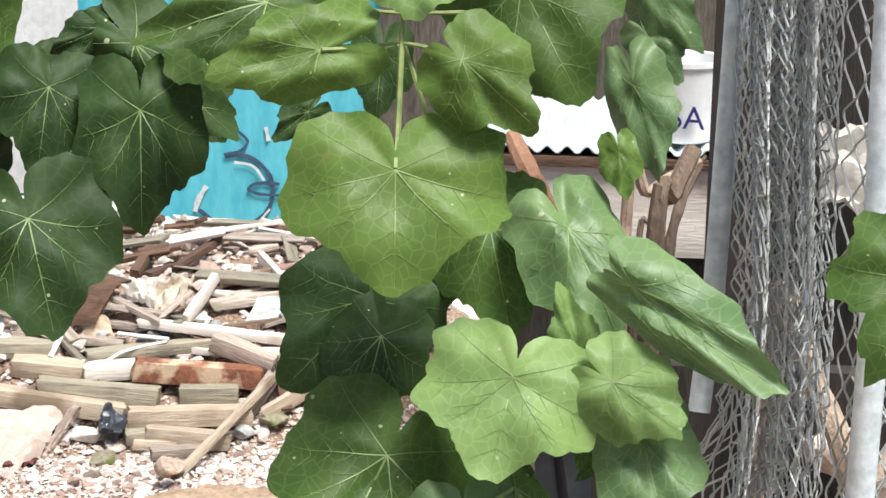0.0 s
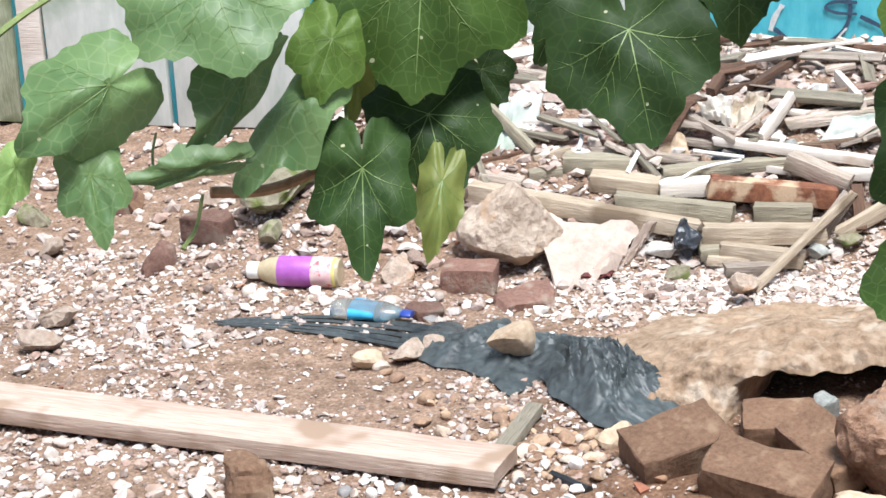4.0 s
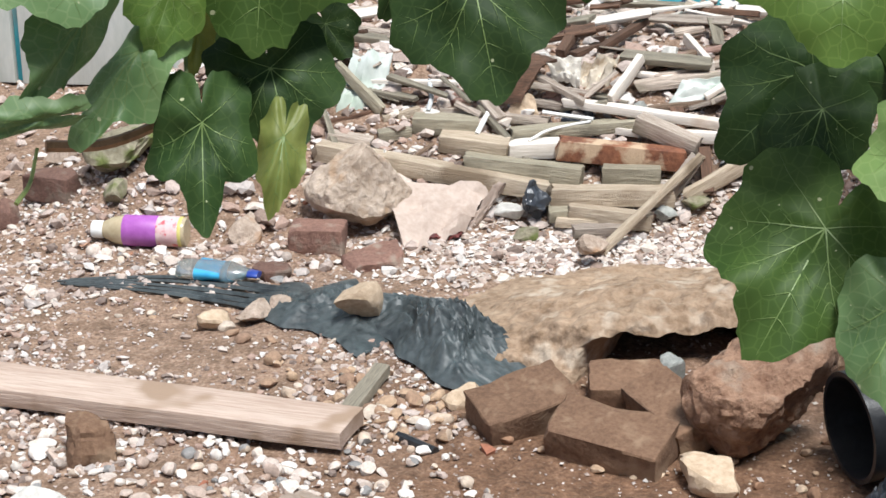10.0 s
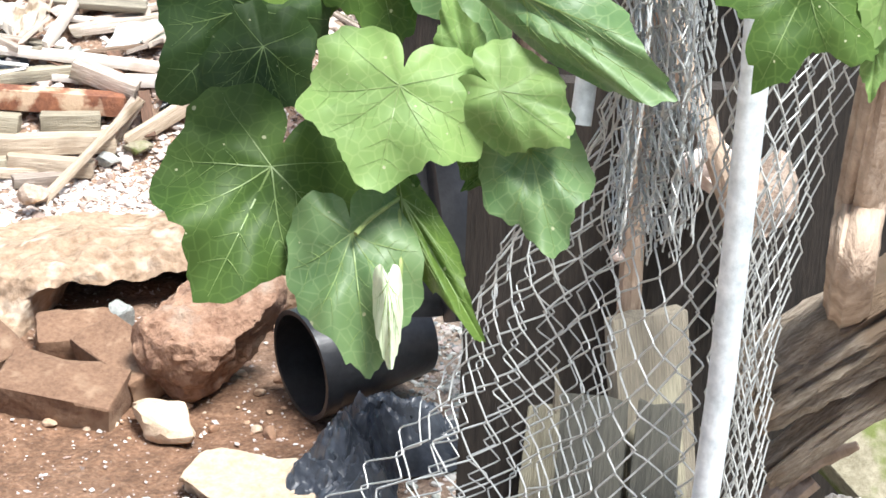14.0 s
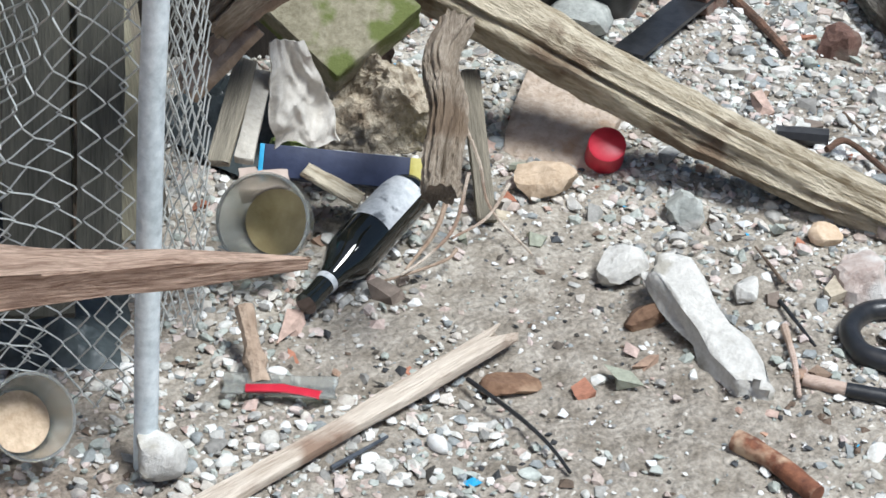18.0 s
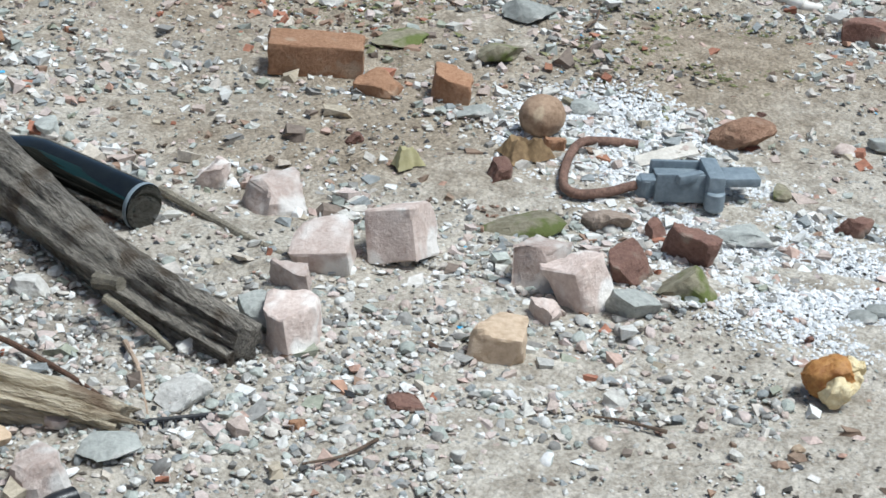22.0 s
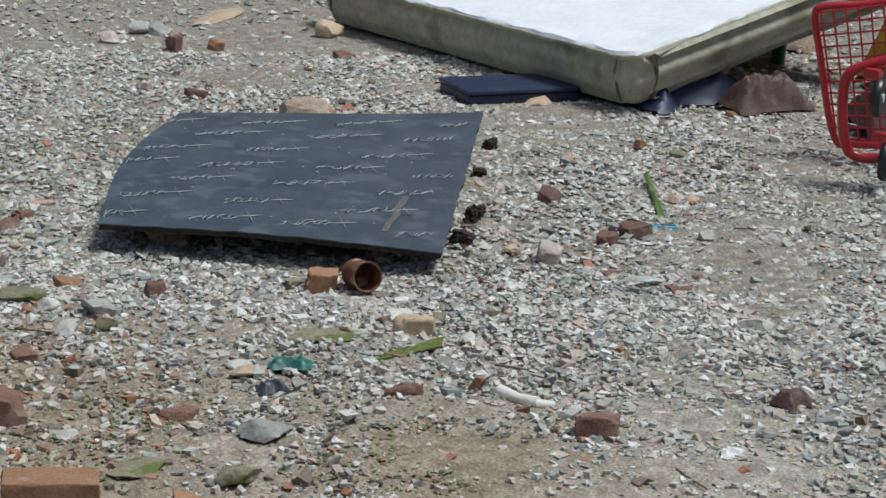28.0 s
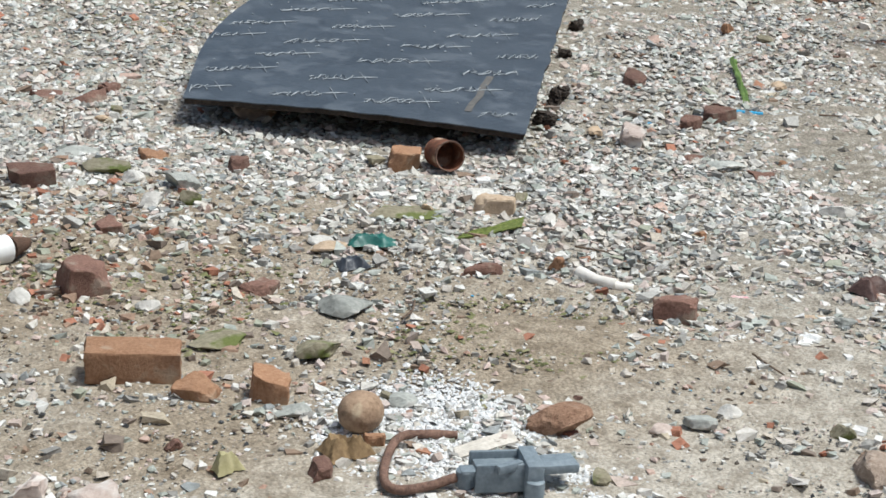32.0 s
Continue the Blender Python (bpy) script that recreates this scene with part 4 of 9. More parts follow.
def patchy(scale, level, seed=0.0):
    """Where a wavy pattern of the ground is over a level: stones lie in patches."""
    return lambda x, y, u: (np.sin(x * scale + seed) * np.sin(y * scale * 1.1 + 1.7 * seed) + 0.5 * np.sin(x * scale * 2.3 + 2) * np.sin(y * scale * 2.1)) * 0.5 + u > level


# ---- painted wall behind the heap ----
def wall_panel(x0, x1, y, z1, mat, label, name):
    bm = box(x1 - x0, 0.08, z1, cuts=(6, 1, 4), centre=False)
    ob = part(name, bm, mat, smooth=False)
    ob.matrix_basis = pose((x0 + x1) / 2, y + 0.04, 0)
    return tagged(ob, label, "wall", kind="structure")


wall = wall_panel(-3.2, 1.2, 4.78, 2.6, "cyan_wall", "sheet wall painted turquoise with grey and white graffiti strokes", "wall_north")


def stroke(pts, width, mat, lift):
    """A painted band on the wall, through points (x, z)."""
    line = smooth_line([(x, 0, z) for x, z in pts], 10)
    bm = bmesh.new()
    prev = None
    for k, p in enumerate(line):
        t = (line[min(k + 1, len(line) - 1)] - line[max(k - 1, 0)]).normalized()
        s = Vector((-t.z, 0, t.x)) * width * 0.5 * (0.8 + 0.3 * noise.noise(Vector((k * 0.2, 1, lift * 900))))
        pair = [bm.verts.new(p + s), bm.verts.new(p - s)]
        if prev:
            bm.faces.new((prev[0], pair[0], pair[1], prev[1]))
        prev = pair
    bm.normal_update()
    bmesh.ops.solidify(bm, geom=bm.faces[:], thickness=0.001)
    ob = part("graffiti_stroke", bm, mat, wall)
    ob.matrix_parent_inverse = Matrix.Identity(4)
    ob.matrix_basis = wall.matrix_basis.inverted() @ pose(0, 4.78 - lift, 0)
    return ob


wall_panel(-5.5, -3.2, 4.78, 2.6, "pale_wall", "weathered pale green sheet wall", "wall_west")
stroke([(-0.490, 0.391), (-0.437, 0.388), (-0.394, 0.353), (-0.383, 0.302), (-0.405, 0.253), (-0.458, 0.226), (-0.513, 0.238), (-0.551, 0.264)], 0.012, "ink", 0.003)
stroke([(-0.469, 0.377), (-0.427, 0.368), (-0.402, 0.335)], 0.007, "white_paint", 0.006)
stroke([(-0.390, 0.269), (-0.423, 0.232), (-0.458, 0.215)], 0.006, "white_paint", 0.006)
stroke([(-0.368, 0.327), (-0.418, 0.328), (-0.438, 0.315), (-0.412, 0.303), (-0.368, 0.301)], 0.009, "ink", 0.004)
stroke([(-0.493, 0.393), (-0.457, 0.402), (-0.439, 0.423), (-0.455, 0.443), (-0.480, 0.461)], 0.008, "ink", 0.004)
stroke([(-0.486, 0.483), (-0.472, 0.448)], 0.024, "white_paint", 0.003)
stroke([(-0.398, 0.458), (-0.392, 0.426)], 0.010, "white_paint", 0.003)
stroke([(-0.361, 0.296), (-0.311, 0.268), (-0.298, 0.224)], 0.012, "ink", 0.005)
stroke([(-0.533, 0.320), (-0.550, 0.291), (-0.560, 0.260)], 0.014, "white_paint", 0.003)
stroke([(-0.439, 0.213), (-0.515, 0.221), (-0.579, 0.229), (-0.631, 0.210), (-0.702, 0.196), (-0.811, 0.184)], 0.040, "ink", 0.002)
stroke([(-0.454, 0.229), (-0.449, 0.169)], 0.030, "ink", 0.0035)
stroke([(-0.658, 0.232), (-0.605, 0.240), (-0.579, 0.253)], 0.009, "white_paint", 0.006)


def wall_board(x0, x1, z0, z1, mat, lift, label):
    bm = box(x1 - x0, 0.02, z1 - z0, cuts=(2, 1, 6), bevel=0.003)
    rough(bm, 0.003, 0.1, x0)
    ob = part("board", bm, mat, wall, label)
    ob.matrix_basis = wall.matrix_basis.inverted() @ pose((x0 + x1) / 2, 4.78 - lift - 0.01, (z0 + z1) / 2)


for k, (x0, x1, mat) in enumerate(((-3.05, -2.75, "board_green"), (-2.74, -2.42, "board_green"), (-2.40, -2.34, "white_wood"), (-2.33, -2.02, "pale_wall"), (-2.0, -1.66, "pale_wall"))):
    wall_board(x0, x1, 0.0, 1.7, mat, 0.004, "mossy weathered board" if mat == "board_green" else "flaking white board")
wall_board(-1.62, -0.808, 0.30, 1.9, "white_paint", 0.004, "white painted panel")
wall_board(-0.144, 1.19, 0.10, 1.9, "board_dark", 0.005, "dark weathered boarding")
wall_board(-1.62, -0.72, -0.02, 0.295, "pale_wall", 0.006, "grey sheet metal skirting")


# ---- plank and things near the fallen bottle ----
plank((-2.036, 3.122, 0.028), (-0.766, 2.953, 0.030), 0.098, 0.030, "pale_wood", 11, "long pale softwood plank lying on the soil", ragged=0.2, wear=0.0012)


def drink_bottle(a, yaw):
    th = thing("bottle", a, "plastic drink bottle with purple and pink label lying down", "bottle", yaw)
    prof = [(0.026, 0.0), (0.029, 0.004), (0.0295, 0.045), (0.0275, 0.05), (0.0295, 0.055), (0.0295, 0.125), (0.026, 0.145), (0.016, 0.165), (0.0145, 0.17)]
    lay = Matrix.Translation((0.09, 0, 0.030)) @ Matrix.Rotation(radians(-90), 4, "Y")
    for name, pr, mat in (("body", prof, "amber_plastic"), ("label", [(0.0300, 0.055), (0.0304, 0.056), (0.0304, 0.122), (0.0300, 0.123)], "purple_label"),
                          ("label_edge", [(0.0298, 0.012), (0.0303, 0.013), (0.0303, 0.0545), (0.0298, 0.0555)], "pink_label"),
                          ("label_band", [(0.0298, 0.006), (0.0302, 0.007), (0.0302, 0.0125), (0.0298, 0.0135)], "yellow_label"),
                          ("cap", [(0.0165, 0.165), (0.0172, 0.167), (0.0172, 0.186), (0.0160, 0.188)], "white_plastic")):
        bm = lathe(pr)
        bm.transform(lay)
        part(name, bm, mat, th)
    return th


drink_bottle(grounded((-1.366, 3.745, 0.000)), 2)


def crushed_bottle(a, yaw):
    th = thing("crushed_bottle", a, "crushed clear water bottle with a blue label and blue cap", "bottle", yaw)
    bits = (("body", [(0.028, 0), (0.030, 0.02), (0.029, 0.10), (0.02, 0.125), (0.013, 0.135)], "clear_plastic"), ("label", [(0.031, 0.036), (0.0315, 0.039), (0.0315, 0.084), (0.031, 0.087)], "cyan_plastic"),
            ("cap", [(0.014, 0.133), (0.0155, 0.135), (0.0155, 0.152), (0.0145, 0.154)], "blue_plastic"))
    for name, pr, mat in bits:
        bm = lathe(pr, 24)
        for v in bm.verts:
            v.co.y *= 0.50 + 0.12 * math.sin(v.co.z * 70)
            v.co += Vector((0.004, 0.003, 0)) * noise.noise(v.co * 45)
        bm.transform(Matrix.Translation((-0.07, 0, 0.02)) @ Matrix.Rotation(radians(90), 4, "Y") @ Matrix.Rotation(radians(90), 4, "Z"))
        part(name, bm, mat, th)


crushed_bottle(grounded((-1.166, 3.572, 0.000)), -4)


def crumpled(name, a, b, width, height, mat, seed, label, category, nu=60, nv=26, folds=5, taper=0.0, lift=0.004, low=1.0):
    """A crumpled plastic sheet that lies between two places on the ground."""
    a, b = Vector((*a[:2], 0)), Vector((*b[:2], 0))
    d = b - a
    s = Vector((-d.y, d.x, 0)).normalized()

    def f(u, v):
        w = width * (1 - taper * (1 - u)) * (1 + 0.25 * noise.noise(Vector((u * 5, v * 2, seed + 7))))
        p = a + d * u + s * (v - 0.5) * w
        p += s * 0.25 * width * noise.noise(Vector((u * 3, 0.5, seed)))
        q = Vector((u * folds, v * folds * 0.55 + 0.4 * u, seed))
        q += 0.5 * Vector((noise.noise(q * 0.9), noise.noise(q * 0.9 + Vector((5, 2, 1))), 0))
        ridge = [1 - 2 * abs(noise.noise(q * k + Vector((k, 3 * k, 0)))) for k in (0.9, 1.9, 3.9, 7.5)]
        h = 0.60 + 0.30 * noise.noise(q * 0.45) + 0.20 * ridge[0] + 0.24 * ridge[1] + 0.18 * ridge[2] + 0.09 * ridge[3]
        p += 0.16 * height * Vector((noise.noise(q * 1.4), noise.noise(q * 1.4 + Vector((7, 1, 3))), 0))
        rim = min(1, 3.4 * v, 2.6 * (1 - v), 3.4 * (1 - u), 5 * u + 0.1) * (0.35 + 0.65 * u if taper else 1)
        k = min(1, max(0.0, 2.4 * u - 0.75))
        rim *= low + (1 - low) * k * k * (3 - 2 * k)
        p.z = float(gz(p.x, p.y)) + lift + height * h * (0.04 + 0.96 * rim)
        return p

    return tagged(part(name, sheet_mesh(f, nu, nv, 0.0015), mat), label, category)


crumpled("plastic_sheet", (-1.075, 3.50), (-0.775, 3.345), 0.20, 0.035, "black_sheet", 3, "torn black plastic sheet, dusty and half buried in the soil", "plastic sheet", 90, 50, taper=0.3, folds=5)
crumpled("plastic_sheet", (-0.975, 3.53), (-0.545, 3.235), 0.205, 0.072, "black_sheet", 9, "crumpled dark grey plastic sheet lying over stones", "plastic sheet", 170, 90, 6, low=0.42)
for k in range(5):
    strip = [(-1.457, 3.547, 0.000), (-1.247, 3.535, 0.000), (-0.993, 3.471, 0.000)]
    pts = [Vector((p[0] + 0.012 * math.sin(k * 2.1 + q), p[1] + (0.006 + 0.012 * q) * (k - 2), 0)) for q, p in enumerate(strip)]
    for p in pts:
        p.z = float(gz(p.x, p.y)) + 0.006
    stick(pts, 0.0025, 0.007, "black_sheet", 60 + k, "twisted strand torn off the black plastic sheet", "plastic_strand", "plastic", 5, 0.5)

stone((*(-0.848, 3.368, 0.000)[:2], 0.03), (0.085, 0.06, 0.075), "cream_stone", 21, "cream stone holding down the plastic sheet", 10, 0.0, wear=0.04)
stone((-1.107, 3.358, 0.000), (0.060, 0.05, 0.042), "cream_stone", 22, "small cream stone beside the plastic sheet", 30)
stone((-1.043, 3.396, 0.000), (0.075, 0.05, 0.045), "rock", 23, "pinkish stone beside the plastic sheet", 80)
stone((-1.003, 3.422, 0.000), (0.040, 0.04, 0.042), "rock", 24, "small brown stone beside the plastic sheet", 15)
stone((-0.972, 3.895, 0.000), (0.215, 0.17, 0.178), "pale_rock", 25, "large pale angular boulder at the foot of the heap", 12, 0.08, facets=14, name="boulder", category="boulder", detail=5, wear=0.05, cut=(0.48, 0.8))
stone((-1.465, 3.947, 0.000), (0.17, 0.13, 0.095), "mossy_stone", 26, "large mossy stone lying on the gravel", 25, 0.1, detail=4)
stone((-1.175, 3.795, 0.000), (0.085, 0.07, 0.05), "rock", 27, "flat brown stone by the bottle", 60)
brick((-1.024, 3.777, 0.000), (0.105, 0.07, 0.052), "brick", 31, "broken red brick lying flat on the soil", 3, chip=0.2)
brick((-0.905, 3.715, 0.000), (0.115, 0.08, 0.030), "brick", 32, "worn red brick half covered with soil", 24, tilt=10, chip=0.5, sink=0.008)
brick((-1.602, 3.906, 0.000), (0.105, 0.07, 0.055), "brick", 33, "mossy red brick on the gravel", -12, chip=0.4)
brick((-1.685, 3.806, 0.000), (0.075, 0.06, 0.055), "brick", 34, "broken corner of a red brick", 40, tilt=25, chip=0.8)
brick((-1.892, 4.144, 0.000), (0.07, 0.06, 0.05), "brick", 35, "mossy brick fragment", 20, chip=0.6)
brick((-1.155, 2.859, 0.000), (0.075, 0.075, 0.062), "dusty_brick", 36, "dusty brown brick half in front of the plank", 20, tilt=10, chip=0.62, wear=0.0065)
brick((-1.075, 3.618, 0.000), (0.07, 0.06, 0.025), "brick", 37, "flat piece of red brick beside the crushed bottle", 20, chip=0.6)
for k, (p, s, mat) in enumerate((((-1.744, 3.380, 0.000), (0.085, 0.06, 0.05), "rock"), ((-1.765, 3.503, 0.000), (0.075, 0.06, 0.05), "rock"), ((-1.932, 3.858, 0.000), (0.06, 0.05, 0.05), "rock"), ((-2.569, 5.086, 0.000), (0.12, 0.08, 0.09), "cream_stone"),
                                 ((-2.060, 4.037, 0.000), (0.09, 0.07, 0.05), "mossy_stone"), ((-1.870, 4.133, 0.000), (0.06, 0.05, 0.05), "dusty_brick"), ((-1.675, 4.155, 0.000), (0.08, 0.06, 0.05), "rock"), ((-1.455, 3.849, 0.000), (0.07, 0.05, 0.05), "mossy_stone"))):
    stone(p, s, mat, 40 + k, "rough stone on the gravel" if k < 3 else "weathered stone on the ground near the wall", k * 37)
stone((-0.619, 3.108, 0.000), (0.072, 0.055, 0.05), "cream_stone", 51, "rounded cream stone among broken bricks", 12)
stone((-1.166, 2.620, 0.000), (0.20, 0.10, 0.085), "white_stone", 52, "large white stone with pale green stain", 20, facets=12)
stone((-1.302, 2.639, 0.000), (0.08, 0.06, 0.05), "gray_stone", 53, "grey stone beside a white stone", 0)
stone((-0.798, 2.701, 0.000), (0.10, 0.06, 0.05), "rock", 54, "flat brown stone among pebbles", 15)
plank((-0.788, 3.033, 0.020), (-0.766, 3.182, 0.030), 0.028, 0.02, "gray_wood", 61, "short weathered stick of wood on the pebbles", name="wood_piece", category="wood")
stick([(-0.698, 2.981, 0.008), (-0.630, 2.934, 0.008)], 0.009, 0.009, "black_plastic", 1, "short black plastic tube on the pebbles", "plastic_tube", "tube", knobs=0)


# ---- crumbling bank and broken bricks below it ----
def bank():
    """A bank of hardened earth: flat and sandy on top, its front edge crumbling and overhanging a hollow."""
    def f(u, v):
        x = -0.86 + 0.92 * u
        foot = float(np.interp(x, (-0.86, -0.69, -0.53, -0.42, -0.26, -0.10, 0.06), (3.40, 3.30, 3.275, 3.265, 3.335, 3.38, 3.43)))
        foot += 0.016 * noise.noise(Vector((x * 14, 0, 5)))
        rise = min(1, max(0.0, (u - 0.10) / 0.36)) ** 1.1 * min(1, max(0.0, (1.0 - u) / 0.06))
        high = (0.104 + 0.022 * noise.noise(Vector((x * 7, 2, 1)))) * rise
        hole = max(0.0, min(1, (x + 0.46) * 14)) * max(0.0, min(1, (-0.10 - x) * 12))
        front = foot - 0.05 * rise + 0.022 * noise.noise(Vector((x * 17, 3, 3))) * rise
        if v < 0.5:
            th = 0.5 * math.pi * v / 0.5
            y = front + 0.11 * (1 - math.cos(th) ** 0.75)
            z = high * math.sin(th) ** 0.85 - 0.006
            low = max(0.0, 1 - v / 0.26)
            y += 0.17 * hole * rise * low ** 0.6
            z += 0.030 * hole * rise * low
        else:
            k = (v - 0.5) / 0.5
            y = front + 0.11 + (3.80 - front - 0.11) * k
            z = high * (1 + 0.08 * math.sin(math.pi * min(1, 2.2 * k)) - k ** 1.3) - 0.006 - 0.006 * k
        p = Vector((x, y, z))
        crumb = 0.017 if 0.1 < v < 0.6 else 0.011
        p += Vector((0, -0.6, 0.8)) * (0.25 + 0.75 * rise) * (1.5 * crumb * noise.fractal(p * 9, 0.7, 2.0, 4) + 0.007 * abs(noise.noise(p * 23)) + 0.004 * noise.noise(p * 70))
        p.z += float(hz(p.x, p.y))
        return p

    ob = part("earth_bank", sheet_mesh(f, 190, 120), "bank_earth", sharp=60)
    return tagged(ob, "bank of crumbling tan earth and old concrete over a dark hollow", "earth bank")


M["bank_earth"] = material("bank_earth", (0.19, 0.12, 0.07), (0.44, 0.32, 0.22), 0.96, 9, 60, 1.0, spot=(0.47, 0.38, 0.29), spots=0.6, depth=0.012)
bank()
brick((-0.515, 3.065, 0.006), (0.155, 0.10, 0.062), "dusty_brick", 71, "dusty brown brick tilted on the rubble", 34, tilt=14, lean=-9, chip=0.12, wear=0.004)
brick((-0.365, 2.985, 0.0), (0.185, 0.10, 0.065), "dusty_brick", 72, "dusty broken brick half sunk in the red soil", -16, tilt=12, lean=4, chip=0.15, wear=0.004)
brick((-0.275, 3.085, 0.005), (0.165, 0.085, 0.055), "dusty_brick", 73, "dusty brick slab leaning against the boulder", -52, tilt=16, lean=6, chip=0.15, wear=0.004)
brick((-0.362, 3.185, 0.0), (0.125, 0.09, 0.05), "dusty_brick", 74, "dusty brick below the earth bank", 8, tilt=10, chip=0.15, wear=0.004)
stone((-0.150, 3.055, 0.000), (0.245, 0.20, 0.215), "red_rock", 75, "large reddish brown boulder at the end of the bank", 24, 0.05, facets=13, name="boulder", category="boulder", detail=5, wear=0.075, cut=(0.50, 0.82))
stone((-0.205, 2.915, 0.000), (0.135, 0.085, 0.060), "cream_stone", 76, "pale slab of stone on the red soil", -38, 0.1, tilt=14)
flat = part("stone_slab", brick_mesh((0.20, 0.115, 0.040), 77, 0.5, 0.007), "cream_stone", sharp=30)
flat.matrix_basis = pose(-0.075, 2.70, -0.004, 12, 0, -24)
tagged(flat, "flat tan stone slab on the red soil", "stone")
stone((-0.300, 3.228, 0.000), (0.05, 0.05, 0.075), "gray_stone", 78, "white stone in the hollow under the bank", 0)
stone((-0.490, 3.745, 0.030), (0.062, 0.05, 0.042), "rock", 79, "brown clod on the bank", 0)


# ---- heap of demolition timber ----
HEAP = "timbers of the heap"


def timber(a, b, width, thick, mat, seed, label="weathered timber on the heap of demolition wood", roll=0.0, name="timber", **more):
    return plank(a, b, width, thick, mat, seed, label, roll + (seed * 37) % 13 - 6, name, "timber", group=HEAP, **{"wear": 0.0022, "ragged": 0.8, **more})


timber((-1.077, 4.006, 0.120), (-0.612, 4.002, 0.058), 0.045, 0.035, "tan_wood", 102, "long pale square timber at the foot of the heap")
timber((-0.602, 3.993, 0.052), (-0.368, 4.020, 0.051), 0.047, 0.036, "tan_wood", 103, "grey-green square timber at the foot of the heap")
timber((-0.783, 4.035, 0.097), (-0.551, 4.039, 0.077), 0.049, 0.038, "green_wood", 104, "grey-green square timber across the heap")
timber((-0.841, 4.077, 0.128), (-0.703, 4.080, 0.114), 0.045, 0.035, "tan_wood", 105)
timber((-0.902, 4.107, 0.153), (-0.773, 4.122, 0.147), 0.043, 0.033, "green_wood", 106)
timber((-0.702, 4.080, 0.112), (-0.592, 4.102, 0.116), 0.041, 0.032, "white_wood", 107, "white painted board on the heap")
timber((-0.602, 4.081, 0.121), (-0.350, 4.087, 0.104), 0.041, 0.041, "rust", 108, "rusty flaking steel beam across the heap", name="steel_beam")
timber((-0.511, 4.050, 0.080), (-0.397, 4.061, 0.079), 0.049, 0.038, "green_wood", 109)
timber((-0.565, 3.964, 0.030), (-0.402, 3.961, 0.017), 0.041, 0.032, "tan_wood", 110)
timber((-0.605, 3.956, 0.024), (-0.565, 3.967, 0.026), 0.031, 0.024, "green_wood", 111)
timber((-0.452, 4.143, 0.162), (-0.328, 4.108, 0.124), 0.036, 0.036, "old_wood", 112, "square timber end sticking out of the heap")
timber((-0.705, 4.120, 0.132), (-0.451, 4.176, 0.146), 0.029, 0.022, "green_wood", 113)
timber((-0.609, 4.190, 0.184), (-0.289, 4.175, 0.153), 0.028, 0.017, "white_wood", 114, "long pale lath on the heap")
timber((-0.554, 4.163, 0.143), (-0.445, 4.159, 0.131), 0.018, 0.014, "white_wood", 115)
timber((-0.439, 4.217, 0.165), (-0.282, 4.251, 0.180), 0.016, 0.013, "brown_wood", 116)
timber((-0.469, 4.262, 0.199), (-0.262, 4.310, 0.219), 0.029, 0.022, "old_wood", 117)
timber((-0.513, 4.199, 0.186), (-0.461, 4.295, 0.250), 0.012, 0.024, "white_wood", 118, "short pale board standing in the heap")
timber((-0.383, 4.430, 0.257), (-0.317, 4.306, 0.229), 0.013, 0.025, "white_wood", 119, "short whitish board near the top of the heap")
timber((-0.632, 4.315, 0.245), (-0.611, 4.410, 0.275), 0.020, 0.022, "dark_wood", 120, "dark stub of timber standing in the heap")
timber((-0.605, 4.318, 0.242), (-0.562, 4.403, 0.243), 0.021, 0.016, "dark_wood", 121, "dark brown board end on the heap")
timber((-0.552, 4.340, 0.252), (-0.474, 4.505, 0.272), 0.016, 0.016, "dark_wood", 122, "dark brown board sticking up from the heap")
timber((-1.015, 4.178, 0.215), (-0.829, 4.204, 0.209), 0.021, 0.010, "white_wood", 123, "pale bundled laths on the heap")
timber((-1.016, 4.178, 0.201), (-0.830, 4.207, 0.194), 0.021, 0.010, "rusty_lath", 124, "thin reddish lath on the heap")
timber((-0.944, 4.146, 0.171), (-0.800, 4.208, 0.193), 0.013, 0.010, "rusty_lath", 125, "thin reddish rod on the heap")
timber((-0.922, 4.141, 0.166), (-0.786, 4.199, 0.183), 0.012, 0.009, "rusty_lath", 126, "thin reddish rod on the heap")
timber((-1.072, 4.166, 0.250), (-0.968, 4.116, 0.172), 0.013, 0.022, "green_wood", 127, "grey-green board leaning on the heap")
timber((-1.078, 4.083, 0.155), (-0.992, 4.125, 0.166), 0.012, 0.009, "dark_wood", 128)
timber((-0.855, 4.151, 0.166), (-0.635, 4.162, 0.148), 0.023, 0.017, "old_wood", 129)
timber((-0.482, 3.824, 0.007), (-0.317, 4.074, 0.121), 0.011, 0.016, "tan_wood", 130, "lath leaning on the heap")
timber((-0.344, 4.021, 0.048), (-0.174, 4.108, 0.136), 0.016, 0.032, "tan_wood", 131, "long pale board leaning on the heap")
timber((-0.316, 4.105, 0.124), (-0.300, 4.038, 0.053), 0.023, 0.019, "dark_wood", 132)
timber((-0.377, 4.028, 0.053), (-0.325, 4.072, 0.117), 0.017, 0.028, "old_wood", 133)
timber((-0.932, 3.996, 0.077), (-0.853, 4.061, 0.126), 0.007, 0.007, "brown_wood", 134)
timber((-0.424, 4.157, 0.132), (-0.291, 4.163, 0.130), 0.029, 0.022, "white_wood", 135)
timber((-0.587, 3.947, 0.015), (-0.506, 3.952, 0.011), 0.025, 0.019, "tan_wood", 136)
timber((-0.550, 3.911, 0.009), (-0.456, 3.940, 0.008), 0.025, 0.019, "old_wood", 137)
